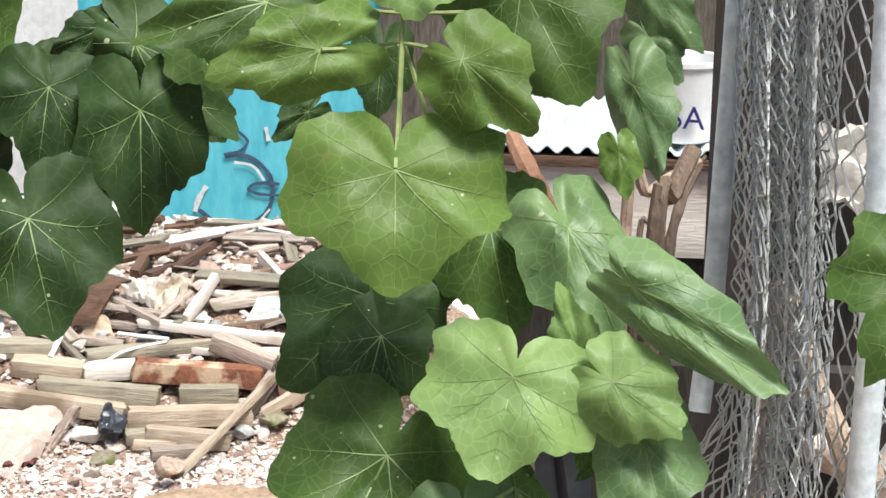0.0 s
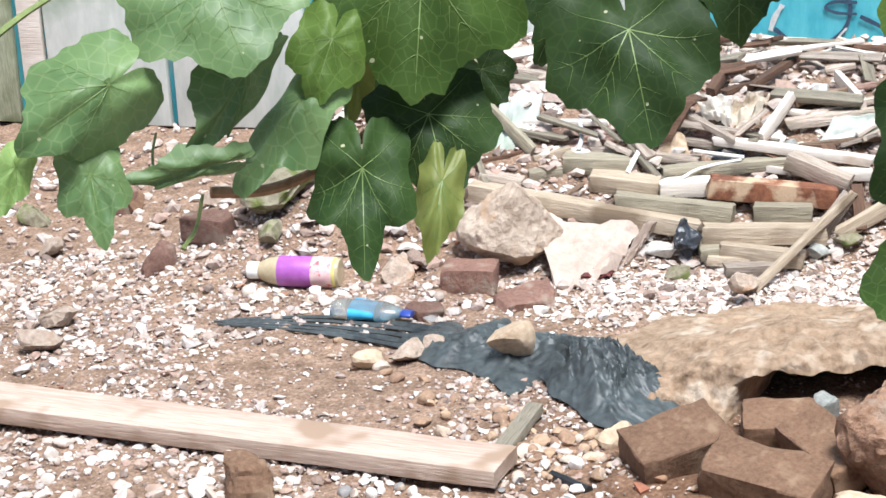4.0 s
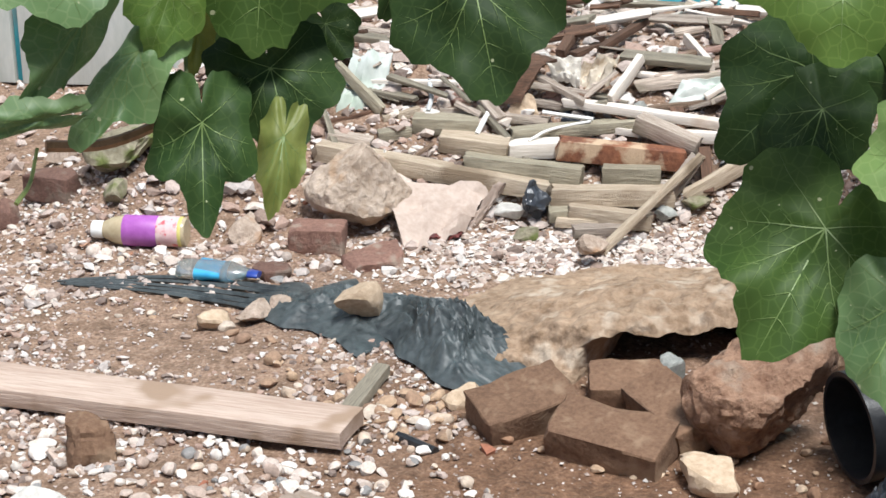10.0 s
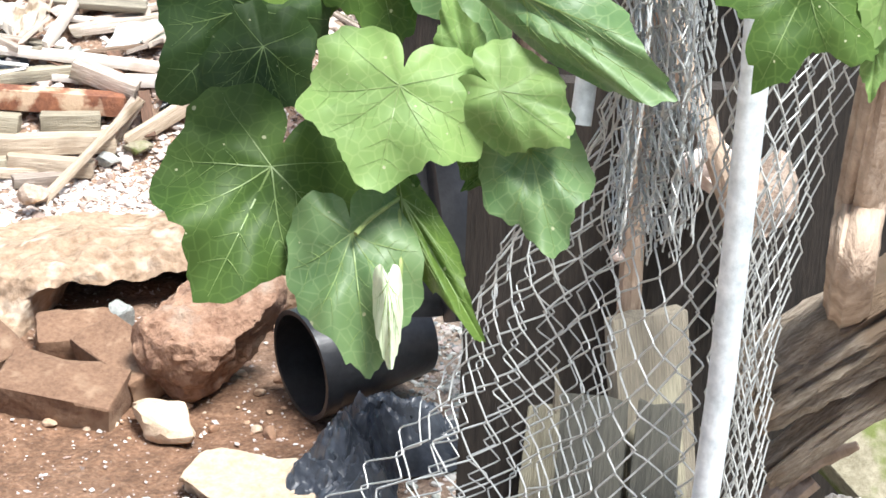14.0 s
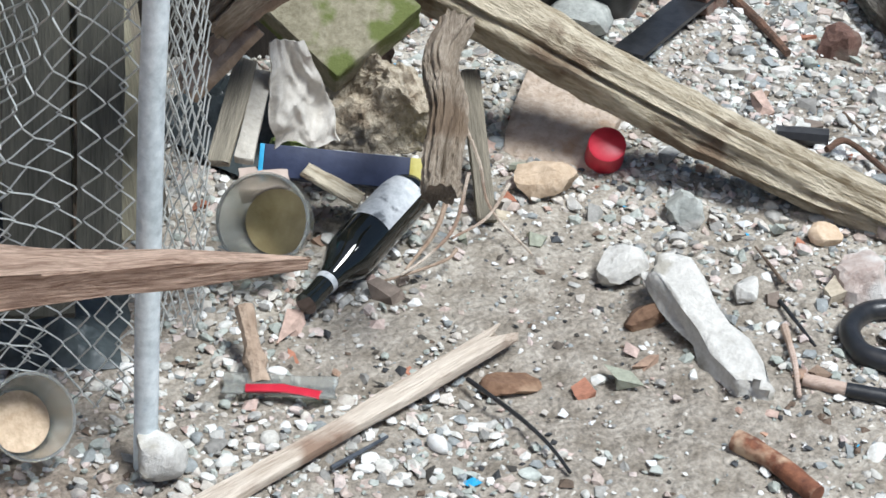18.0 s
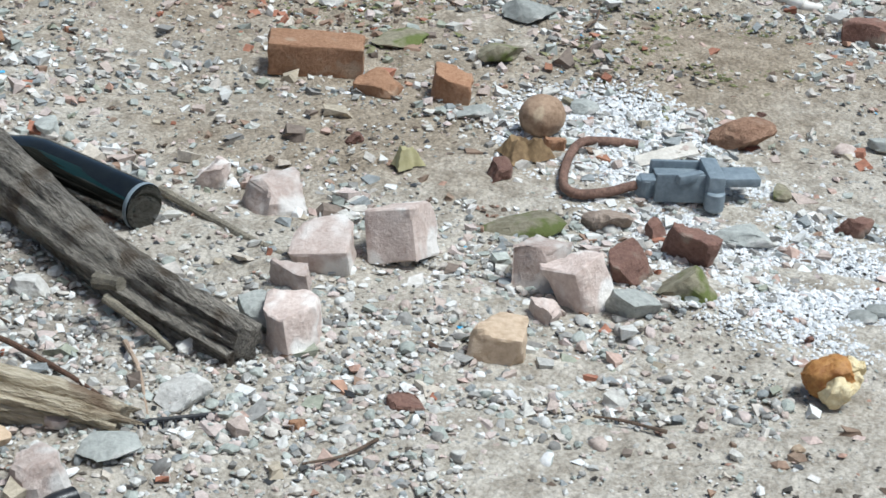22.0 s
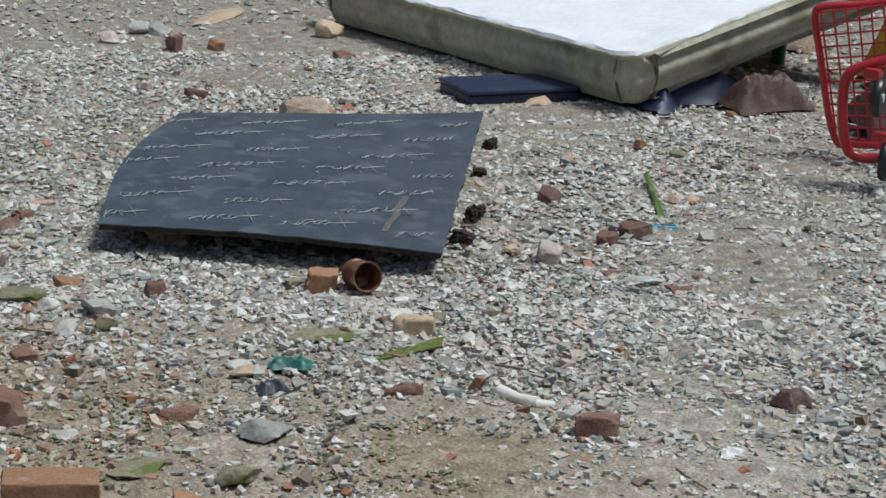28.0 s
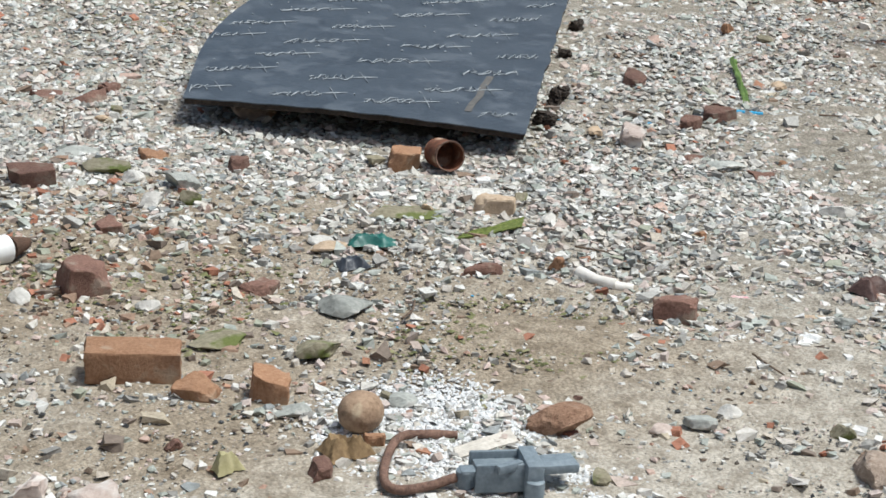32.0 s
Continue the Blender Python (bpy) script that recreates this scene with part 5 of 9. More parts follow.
timber((-1.065, 4.046, 0.138), (-0.976, 4.046, 0.124), 0.031, 0.024, "old_wood", 138)
timber((-0.967, 4.069, 0.134), (-0.904, 4.093, 0.138), 0.027, 0.021, "green_wood", 139)
timber((-0.458, 4.314, 0.229), (-0.352, 4.374, 0.242), 0.018, 0.014, "brown_wood", 140)
timber((-0.430, 4.291, 0.210), (-0.273, 4.344, 0.236), 0.016, 0.013, "old_wood", 141)
timber((-0.353, 4.381, 0.240), (-0.272, 4.453, 0.240), 0.014, 0.011, "brown_wood", 142)
timber((-0.401, 4.344, 0.240), (-0.304, 4.422, 0.241), 0.014, 0.011, "rusty_lath", 143)
timber((-0.482, 4.295, 0.216), (-0.379, 4.290, 0.208), 0.014, 0.011, "white_wood", 144)
timber((-0.675, 4.204, 0.178), (-0.606, 4.199, 0.169), 0.021, 0.016, "old_wood", 145)
timber((-0.568, 4.302, 0.228), (-0.523, 4.353, 0.242), 0.018, 0.014, "old_wood", 146)
timber((-0.967, 4.111, 0.156), (-0.896, 4.143, 0.167), 0.023, 0.017, "tan_wood", 147)
timber((-0.745, 4.006, 0.069), (-0.678, 4.005, 0.059), 0.031, 0.024, "green_wood", 148)


def loose_sheet(corners, mat, seed, label, name, category, thick=0.004, bend=0.02):
    """A bent flat piece between four corners."""
    a, b, c, d = (Vector(p) for p in corners)

    def f(u, v):
        p = (a * (1 - u) + b * u) * (1 - v) + (d * (1 - u) + c * u) * v
        return p + Vector((0, -0.5, 1)) * bend * (noise.noise(Vector((u * 3, v * 3, seed))) + 0.4 * noise.noise(Vector((u * 9, v * 9, seed))))

    return tagged(part(name, sheet_mesh(f, 18, 14, thick), mat), label, category)


def curved_panel(a, b, c, d, bulge):
    """A bowed sheet of thin wood between four corners, arched across."""
    a, b, c, d = (Vector(p) for p in (a, b, c, d))

    def f(u, v):
        p = (a * (1 - u) + b * u) * (1 - v) + (d * (1 - u) + c * u) * v
        return p + Vector((0, -0.3, 1)) * (bulge * math.sin(math.pi * (0.15 + 0.7 * v)) + 0.006 * noise.noise(Vector((u * 4, v * 4, 2))))

    return tagged(part("curved_panel", sheet_mesh(f, 16, 30, 0.007), "dark_wood"), "curved dark brown wood panel leaning on the heap", "panel")


curved_panel((-0.746, 4.174, 0.161), (-0.693, 4.182, 0.158), (-0.627, 4.242, 0.239), (-0.693, 4.241, 0.254), 0.045)
loose_sheet(((-0.398, 4.228, 0.175), (-0.283, 4.257, 0.186), (-0.281, 4.280, 0.219), (-0.372, 4.264, 0.216)), "pale_wall", 1, "bluish grey bent sheet of metal on the heap", "metal_sheet", "metal sheet", bend=0.01)
loose_sheet(((-0.634, 4.246, 0.212), (-0.581, 4.238, 0.203), (-0.582, 4.274, 0.254), (-0.660, 4.252, 0.259)), "white_cloth", 2, "dirty white cloth draped over the heap", "cloth", "cloth", bend=0.02)
loose_sheet(((-0.594, 4.238, 0.183), (-0.525, 4.268, 0.196), (-0.511, 4.307, 0.251), (-0.578, 4.276, 0.244)), "cream_paper", 8, "torn cream paper lying on the heap", "paper_sheet", "paper", bend=0.03)
loose_sheet(((-0.722, 4.177, 0.157), (-0.656, 4.178, 0.154), (-0.669, 4.192, 0.191), (-0.699, 4.185, 0.211)), "cream_stone", 4, "torn piece of wallboard in the heap", "board_piece", "board", bend=0.005, thick=0.01)
loose_sheet(((-0.662, 4.203, 0.168), (-0.598, 4.201, 0.162), (-0.595, 4.214, 0.200), (-0.643, 4.217, 0.205)), "rusty_lath", 9, "brown bent scrap of board in the heap", "board_piece", "board", bend=0.01, thick=0.006)
loose_sheet(((-0.614, 4.163, 0.141), (-0.539, 4.177, 0.142), (-0.550, 4.196, 0.165), (-0.604, 4.188, 0.164)), "navy_bag", 10, "dark blue plastic crumpled under the laths", "plastic_scrap", "plastic", bend=0.02)
loose_sheet(((-0.989, 3.987, 0.086), (-0.920, 4.003, 0.087), (-0.937, 4.026, 0.115), (-0.978, 4.016, 0.112)), "white_plastic", 5, "scrap of white plastic film on the rubble", "plastic_scrap", "plastic", bend=0.02)
loose_sheet(((-1.062, 4.107, 0.162), (-0.978, 4.142, 0.168), (-0.964, 4.210, 0.268), (-1.043, 4.192, 0.270)), "pale_wall", 11, "grey sheet of corrugated metal leaning at the back of the heap", "metal_sheet", "metal sheet", bend=0.015)
loose_sheet(((-0.847, 3.761, 0.004), (-0.758, 3.888, 0.003), (-0.725, 3.985, 0.073), (-0.929, 3.942, 0.081)), "cardboard", 6, "large torn sheet of tan cardboard in front of the heap", "cardboard", "cardboard", bend=0.02)
loose_sheet(((-0.762, 3.910, 0.005), (-0.741, 3.920, 0.009), (-0.691, 3.972, 0.082), (-0.714, 3.963, 0.079)), "cardboard", 7, "curled strip of cardboard", "cardboard", "cardboard", bend=0.015)
loose_sheet(((-0.820, 3.838, 0.007), (-0.764, 3.854, 0.007), (-0.762, 3.914, 0.016), (-0.806, 3.905, 0.015)), "maroon", 13, "dark red torn lining under the cardboard", "lining", "cardboard", bend=0.012)
stone((-0.627, 3.953, 0.011), (0.060, 0.05, 0.088), "navy_bag", 12, "small knotted dark blue plastic bag on the heap", 20, facets=16, name="rubbish_bag", category="bag", detail=4, wear=0.14)
stone((-0.230, 4.119, 0.089), (0.14, 0.08, 0.10), "black_plastic", 13, "black plastic bag with white dots on the heap", 40, facets=14, name="rubbish_bag", category="bag", detail=4, wear=0.12)
stick([(-0.769, 4.090, 0.140), (-0.759, 4.120, 0.160), (-0.750, 4.153, 0.176)], 0.0055, 0.0055, "white_plastic", 2, "white plastic pipe end sticking out of the heap", "pipe", "pipe", knobs=0)
stick([(-0.663, 4.084, 0.132), (-0.631, 4.111, 0.145), (-0.588, 4.132, 0.152), (-0.546, 4.143, 0.158)], 0.0030, 0.0030, "white_plastic", 3, "thin white cable looped over the heap", "cable", "cable", knobs=0)
stick([(-0.646, 4.159, 0.169), (-0.592, 4.156, 0.164), (-0.543, 4.157, 0.159)], 0.0040, 0.0040, "white_plastic", 4, "white plastic strip on the heap", "plastic_strip", "plastic", knobs=0)
stick([(-0.875, 4.124, 0.173), (-0.874, 4.156, 0.194), (-0.886, 4.195, 0.217)], 0.0050, 0.0050, "paper_label", 5, "bundle cord round the laths", "cord", "cord", knobs=0)
for k, (p, s, mat) in enumerate((((-0.681, 3.958, 0.012), (0.06, 0.04, 0.035), "white_stone"), ((-0.637, 3.882, -0.005), (0.06, 0.04, 0.03), "mossy_stone"), ((-0.498, 3.817, -0.002), (0.07, 0.05, 0.035), "rock"), ((-0.382, 3.995, 0.012), (0.05, 0.04, 0.03), "gray_stone"),
                                 ((-0.536, 3.950, -0.008), (0.06, 0.04, 0.03), "white_stone"), ((-0.350, 4.601, 0.232), (0.06, 0.05, 0.04), "cream_stone"), ((-0.410, 4.339, 0.225), (0.05, 0.04, 0.04), "white_stone"), ((-0.455, 4.218, 0.152), (0.04, 0.03, 0.03), "gray_stone"), ((-0.325, 4.020, 0.023), (0.06, 0.04, 0.03), "mossy_stone"))):
    stone(p, s, mat, 140 + k, "stone among the demolition timber", k * 41)
scatter("rubble", "small broken rubble and splinters on the heap", "gravel_pink", 2500, 4.0, 5.1, -20, 2, 0.008, 0.03, 31, flat=0.5, chip="lump", sharp=0.3)


def scraps(count, seed):
    """Short broken laths and splinters thrown over the heap."""
    rnd = random.Random(seed)
    for k in range(count):
        a, d = math.radians(rnd.uniform(-17.5, 1.5)), rnd.uniform(4.22, 4.74)
        x, y = math.sin(a) * d, math.cos(a) * d
        ln, turn = rnd.uniform(0.05, 0.26), math.radians(rnd.choice((rnd.gauss(0, 22), rnd.uniform(-90, 90))))
        lift = rnd.uniform(0.005, 0.05)
        z = float(gz(x, y)) + lift
        dx, dy = math.cos(turn) * ln, math.sin(turn) * ln * 0.6
        z2 = float(gz(x + dx, y + dy)) + rnd.uniform(0.005, 0.06)
        timber((x, y, z), (x + dx, y + dy, z2), rnd.uniform(0.010, 0.034), rnd.uniform(0.004, 0.013), rnd.choice(("old_wood", "old_wood", "gray_wood", "dark_wood", "white_wood", "gray_wood")), 900 + k,
               "splintered scrap of wood on the heap", rnd.uniform(-25, 25), "timber_scrap")


scraps(110, 4)


# ---- broad-leaved shrub hanging over the view ----
shrub = thing("shrub", (0.0, 1.9, 0.0), "tall shrub with large heart-shaped lobed green leaves hanging down", "shrub")
SB = shrub.matrix_basis.inverted()


def hang(base, tip, width, mat, seed, turn=0.0, **more):
    ob = leaf(shrub, base, tip, width, mat, seed, turn, **more)
    ob.matrix_basis = SB @ ob.matrix_basis
    return ob


def shoot(pts, r, mat="stem", name="stalk"):
    ob = stalk(shrub, pts, r, mat, name)
    ob.matrix_basis = SB


M["flap_leaf"] = material("flap_leaf", (0.40, 0.48, 0.30), (0.55, 0.60, 0.42), 0.6, 9, 90, 0.2)
# round the hanging cluster
hang((-0.036, 1.664, 1.117), (-0.035, 1.619, 1.030), 0.187, "mid_leaf", 1)
hang((-0.096, 1.701, 1.204), (-0.178, 1.672, 1.188), 0.078, "mid_leaf", 2, back=0.5)
hang((0.015, 1.682, 1.201), (0.072, 1.654, 1.154), 0.091, "mid_leaf", 3, back=0.3)
hang((-0.140, 1.724, 1.238), (-0.238, 1.686, 1.217), 0.091, "leaf", 4, turn=20)
hang((-0.023, 1.711, 1.256), (-0.021, 1.701, 1.229), 0.071, "young_leaf", 5)
hang((0.064, 1.809, 1.242), (0.113, 1.767, 1.153), 0.155, "leaf", 6)
hang((0.176, 1.923, 1.233), (0.223, 1.891, 1.175), 0.069, "pale_leaf", 7)
hang((0.182, 1.914, 1.179), (0.209, 1.894, 1.143), 0.053, "pale_leaf", 8)
hang((0.168, 1.888, 1.141), (0.185, 1.852, 1.068), 0.066, "pale_leaf", 9, turn=15)
hang((-0.253, 1.794, 1.133), (-0.248, 1.751, 1.042), 0.116, "shaded_leaf", 10)
hang((-0.335, 1.825, 1.145), (-0.341, 1.792, 1.078), 0.101, "shaded_leaf", 11)
hang((-0.268, 1.882, 1.173), (-0.181, 1.851, 1.099), 0.100, "shaded_leaf", 12)
hang((-0.297, 1.891, 1.185), (-0.339, 1.870, 1.169), 0.045, "shaded_leaf", 13)
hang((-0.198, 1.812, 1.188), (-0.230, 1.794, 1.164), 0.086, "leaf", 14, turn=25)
hang((-0.053, 1.859, 1.173), (-0.057, 1.836, 1.120), 0.062, "shaded_leaf", 15)
hang((-0.119, 1.896, 1.112), (-0.148, 1.880, 1.090), 0.037, "shaded_leaf", 16)
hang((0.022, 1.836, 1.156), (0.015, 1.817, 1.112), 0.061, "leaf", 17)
hang((-0.340, 1.740, 1.052), (-0.314, 1.697, 0.966), 0.155, "shaded_leaf", 18)
hang((-0.400, 1.810, 1.078), (-0.426, 1.769, 1.014), 0.065, "shaded_leaf", 19)
hang((-0.500, 1.677, 1.126), (-0.495, 1.617, 1.028), 0.188, "leaf", 20, cup=0.6)
hang((-0.473, 1.769, 1.235), (-0.480, 1.728, 1.144), 0.169, "leaf", 21)
hang((-0.397, 1.887, 1.212), (-0.419, 1.844, 1.123), 0.067, "leaf", 22)
hang((-0.453, 1.882, 1.133), (-0.420, 1.857, 1.067), 0.081, "shaded_leaf", 23)
hang((-0.443, 1.900, 1.111), (-0.415, 1.887, 1.073), 0.060, "shaded_leaf", 24)
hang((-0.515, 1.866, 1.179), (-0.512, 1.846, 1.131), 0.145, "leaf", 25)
hang((-0.479, 1.911, 1.143), (-0.470, 1.887, 1.088), 0.088, "shaded_leaf", 26)
hang((-0.448, 1.936, 1.131), (-0.448, 1.909, 1.073), 0.083, "shaded_leaf", 27)
hang((-0.374, 1.972, 1.134), (-0.356, 1.958, 1.096), 0.084, "shaded_leaf", 28)
hang((-0.244, 1.950, 1.137), (-0.200, 1.926, 1.080), 0.104, "shaded_leaf", 29)
hang((-0.571, 1.817, 1.028), (-0.575, 1.784, 0.969), 0.091, "shaded_leaf", 30)
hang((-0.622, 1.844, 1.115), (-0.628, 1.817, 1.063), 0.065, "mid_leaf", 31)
hang((-0.492, 1.829, 0.990), (-0.469, 1.818, 0.962), 0.059, "shaded_leaf", 32)
# towards the fallen bottle
hang((-0.634, 1.541, 1.139), (-0.598, 1.505, 1.076), 0.161, "pale_leaf", 33)
hang((-0.682, 1.623, 1.199), (-0.682, 1.600, 1.150), 0.056, "young_leaf", 34)
hang((-0.565, 1.725, 1.177), (-0.598, 1.691, 1.136), 0.081, "mid_leaf", 35, turn=-25)
hang((-0.569, 1.634, 1.068), (-0.581, 1.602, 1.020), 0.068, "mid_leaf", 36)
hang((-0.620, 1.570, 1.059), (-0.650, 1.511, 1.000), 0.065, "pale_leaf", 37, turn=-30)
hang((-0.592, 1.613, 1.022), (-0.633, 1.547, 0.962), 0.059, "pale_leaf", 38, turn=30)
hang((-0.502, 1.677, 0.993), (-0.478, 1.644, 0.928), 0.117, "shaded_leaf", 39)
hang((-0.543, 1.611, 0.964), (-0.532, 1.565, 0.887), 0.093, "shaded_leaf", 40, lobes=1.3)
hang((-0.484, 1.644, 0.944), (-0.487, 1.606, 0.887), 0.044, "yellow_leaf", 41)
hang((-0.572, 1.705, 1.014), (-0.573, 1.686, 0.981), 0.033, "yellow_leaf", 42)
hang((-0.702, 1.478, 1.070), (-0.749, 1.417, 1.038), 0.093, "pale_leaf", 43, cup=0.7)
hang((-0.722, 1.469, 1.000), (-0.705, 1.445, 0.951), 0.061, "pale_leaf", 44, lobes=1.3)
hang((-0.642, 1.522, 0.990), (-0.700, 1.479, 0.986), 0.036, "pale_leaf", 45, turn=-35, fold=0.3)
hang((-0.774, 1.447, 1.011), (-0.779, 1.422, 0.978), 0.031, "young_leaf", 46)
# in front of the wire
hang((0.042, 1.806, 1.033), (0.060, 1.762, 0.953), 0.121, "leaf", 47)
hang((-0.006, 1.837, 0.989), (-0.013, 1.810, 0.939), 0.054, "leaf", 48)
hang((-0.058, 1.790, 0.972), (-0.128, 1.744, 0.909), 0.141, "shaded_leaf", 49)
hang((-0.049, 1.762, 0.948), (-0.067, 1.722, 0.883), 0.095, "shaded_leaf", 50)
hang((0.059, 1.637, 0.956), (0.040, 1.593, 0.885), 0.152, "young_leaf", 51, lobes=0.8)
hang((0.137, 1.631, 0.955), (0.189, 1.599, 0.925), 0.082, "young_leaf", 52, lobes=0.5)
hang((0.114, 1.677, 0.961), (0.096, 1.682, 1.015), 0.045, "young_leaf", 53, fold=0.35)
hang((0.106, 1.764, 1.044), (0.148, 1.702, 0.976), 0.101, "pale_leaf", 54, turn=-15)
hang((0.131, 1.790, 0.993), (0.151, 1.760, 0.944), 0.045, "leaf", 55)
hang((0.151, 1.652, 1.028), (0.263, 1.580, 0.960), 0.070, "pale_leaf", 56, back=0.16, lobes=0.25, turn=12)
hang((0.163, 1.632, 0.906), (0.182, 1.583, 0.837), 0.092, "pale_leaf", 57, lobes=0.8)
hang((0.147, 1.689, 0.879), (0.115, 1.673, 0.856), 0.029, "leaf", 58, fold=0.3)
hang((0.132, 1.729, 0.870), (0.146, 1.706, 0.838), 0.045, "leaf", 59)
hang((-0.041, 1.674, 0.874), (-0.090, 1.601, 0.791), 0.174, "leaf", 60)
hang((0.023, 1.617, 0.840), (0.035, 1.553, 0.754), 0.111, "pale_leaf", 61, back=0.3, lobes=0.4)
hang((0.064, 1.644, 0.858), (0.124, 1.572, 0.771), 0.043, "mid_leaf", 62, fold=0.25, back=0.2, lobes=0.7)
hang((0.063, 1.654, 0.856), (0.012, 1.634, 0.835), 0.038, "leaf", 63, back=0.3)
hang((0.075, 1.668, 0.812), (0.105, 1.652, 0.799), 0.029, "young_leaf", 64)
hang((0.050, 1.564, 0.820), (0.052, 1.536, 0.759), 0.024, "flap_leaf", 65, back=0.1, lobes=0.2)
hang((0.369, 1.619, 1.048), (0.334, 1.589, 0.981), 0.140, "leaf", 66, lobes=1.5, teeth=2.2)
hang((0.440, 1.630, 1.077), (0.418, 1.597, 1.006), 0.071, "young_leaf", 67)
hang((0.431, 1.629, 0.990), (0.426, 1.611, 0.957), 0.025, "young_leaf", 68, fold=0.4)
hang((0.149, 1.795, 1.102), (0.156, 1.777, 1.067), 0.038, "mid_leaf", 69)
# stalks and twigs
shoot([(-0.036, 1.669, 1.116), (-0.035, 1.688, 1.143), (-0.033, 1.712, 1.206), (-0.033, 1.732, 1.253)], 0.0028)
shoot([(-0.009, 1.701, 1.142), (-0.022, 1.720, 1.178), (-0.031, 1.737, 1.201)], 0.0024)
shoot([(-0.096, 1.705, 1.203), (-0.063, 1.719, 1.203), (-0.034, 1.732, 1.205)], 0.0020)
shoot([(0.015, 1.687, 1.200), (-0.013, 1.700, 1.207), (-0.032, 1.713, 1.208)], 0.0020)
shoot([(0.017, 1.767, 1.224), (-0.038, 1.779, 1.221), (-0.089, 1.790, 1.224)], 0.0020)
shoot([(-0.673, 1.596, 0.943), (-0.632, 1.623, 0.938), (-0.594, 1.653, 0.948), (-0.565, 1.683, 0.967), (-0.543, 1.709, 0.988)], 0.0052, "branch", "branch")
shoot([(-0.675, 1.528, 0.917), (-0.670, 1.548, 0.928), (-0.670, 1.570, 0.950)], 0.0022)
shoot([(-0.699, 1.540, 0.976), (-0.705, 1.556, 0.990), (-0.707, 1.572, 1.002)], 0.0014)
shoot([(-0.797, 1.488, 1.106), (-0.783, 1.512, 1.117), (-0.770, 1.534, 1.125)], 0.0030)
shoot([(-0.561, 1.639, 0.986), (-0.568, 1.655, 1.001), (-0.570, 1.676, 1.032)], 0.0020)
shoot([(-0.696, 1.556, 1.168), (-0.684, 1.572, 1.160), (-0.674, 1.587, 1.148)], 0.0025)
shoot([(0.163, 1.641, 0.901), (0.141, 1.658, 0.904), (0.114, 1.677, 0.915)], 0.0030)
shoot([(0.053, 1.560, 0.751), (0.061, 1.598, 0.805), (0.062, 1.622, 0.831), (0.061, 1.645, 0.858)], 0.0022)
shoot([(0.026, 1.607, 0.843), (0.038, 1.623, 0.850), (0.061, 1.639, 0.861)], 0.0022)
shoot([(0.376, 1.628, 1.046), (0.399, 1.639, 1.063), (0.443, 1.648, 1.093)], 0.0040)
shoot([(0.429, 1.630, 0.992), (0.435, 1.645, 1.002), (0.446, 1.657, 1.012)], 0.0022)
shoot([(0.124, 1.636, 0.746), (0.118, 1.653, 0.753), (0.121, 1.670, 0.763)], 0.0014)
shoot([(-0.304, 1.875, 1.108), (-0.288, 1.892, 1.118), (-0.273, 1.906, 1.118)], 0.0045, "branch", "branch")


# ---- chain-link fence with its post ----
fence = thing("fence", (0.36, 1.81, 0.0), "chain-link fence with galvanised posts, its wire bunched and bent", "fence")
FB = fence.matrix_basis.inverted()


def fence_part(name, bm, mat, label=""):
    ob = part(name, bm, mat, fence, label)
    ob.matrix_basis = FB
    return ob


fence_part("post", tube_mesh([(0.352, 1.800, -0.02), (0.356, 1.80, 0.2), (0.362, 1.80, 0.45), (0.370, 1.80, 0.62), (0.375, 1.80, 0.92), (0.370, 1.81, 1.3), (0.366, 1.82, 1.75)], 0.0132, 16), "galvanised", "galvanised steel fence post")
fence_part("old_post", tube_mesh([(0.245, 1.94, 0.82), (0.256, 1.965, 0.91), (0.268, 2.0, 1.14), (0.290, 2.06, 1.75)], 0.0105, 12), "galvanised", "weathered steel pole behind the wire")
foot = stone_mesh((0.055, 0.05, 0.055), 5)
bmesh.ops.translate(foot, vec=(0.366, 1.775, 0.0), verts=foot.verts)
fence_part("footing", foot, "white_stone", "lump of white concrete at the foot of the post")


def bowed(u, v):
    """The wire to the heap side of the post: it spreads out towards the ground and is pushed together above."""
    edge = float(np.interp(v, (0.0, 0.2, 0.27, 0.36, 0.43, 0.54, 0.60, 0.68, 0.78, 0.9, 1.8), (0.11, 0.07, 0.035, 0.02, 0.085, 0.135, 0.14, 0.165, 0.245, 0.265, 0.28)))
    k = u / 0.30
    x = 0.374 - (0.374 - edge) * k * (1 + 0.06 * math.sin(9 * v + 11 * k))
    return (x, 1.825 + 0.14 * k + 0.022 * math.sin(7 * k + 5 * v) + 0.012 * math.sin(16 * k + 9 * v), v + 0.018 * math.sin(5 * k + 4 * v))


def bunched(u, v):
    """Wire pushed together in upright folds."""
    x = 0.350 - u * 0.135 + 0.007 * math.sin(40 * u + 5 * v) + 0.008 * math.sin(9 * v)
    return (x, 1.90 + 0.045 * math.sin(55 * u + 2.2 * v) + 0.02 * math.sin(7 * v + 20 * u), v)


def beyond(u, v):
    """The wire on the yard side of the post, torn off short."""
    edge = float(np.interp(v, (0.0, 0.3, 0.64, 0.84, 1.1, 1.8), (0.425, 0.437, 0.44, 0.476, 0.56, 0.60)))
    return (0.378 + (edge - 0.378) * u / 0.17, 1.825 + 0.25 * u + 0.012 * math.sin(30 * u + 4 * v), v + 0.01 * math.sin(40 * u))


fence_part("wire_mesh", chain_mesh(bowed, 0.0, 0.30, 0.02, 1.75, 0.0168, 0.00115, seed=1, mess=0.20, shape=2.45), "wire")
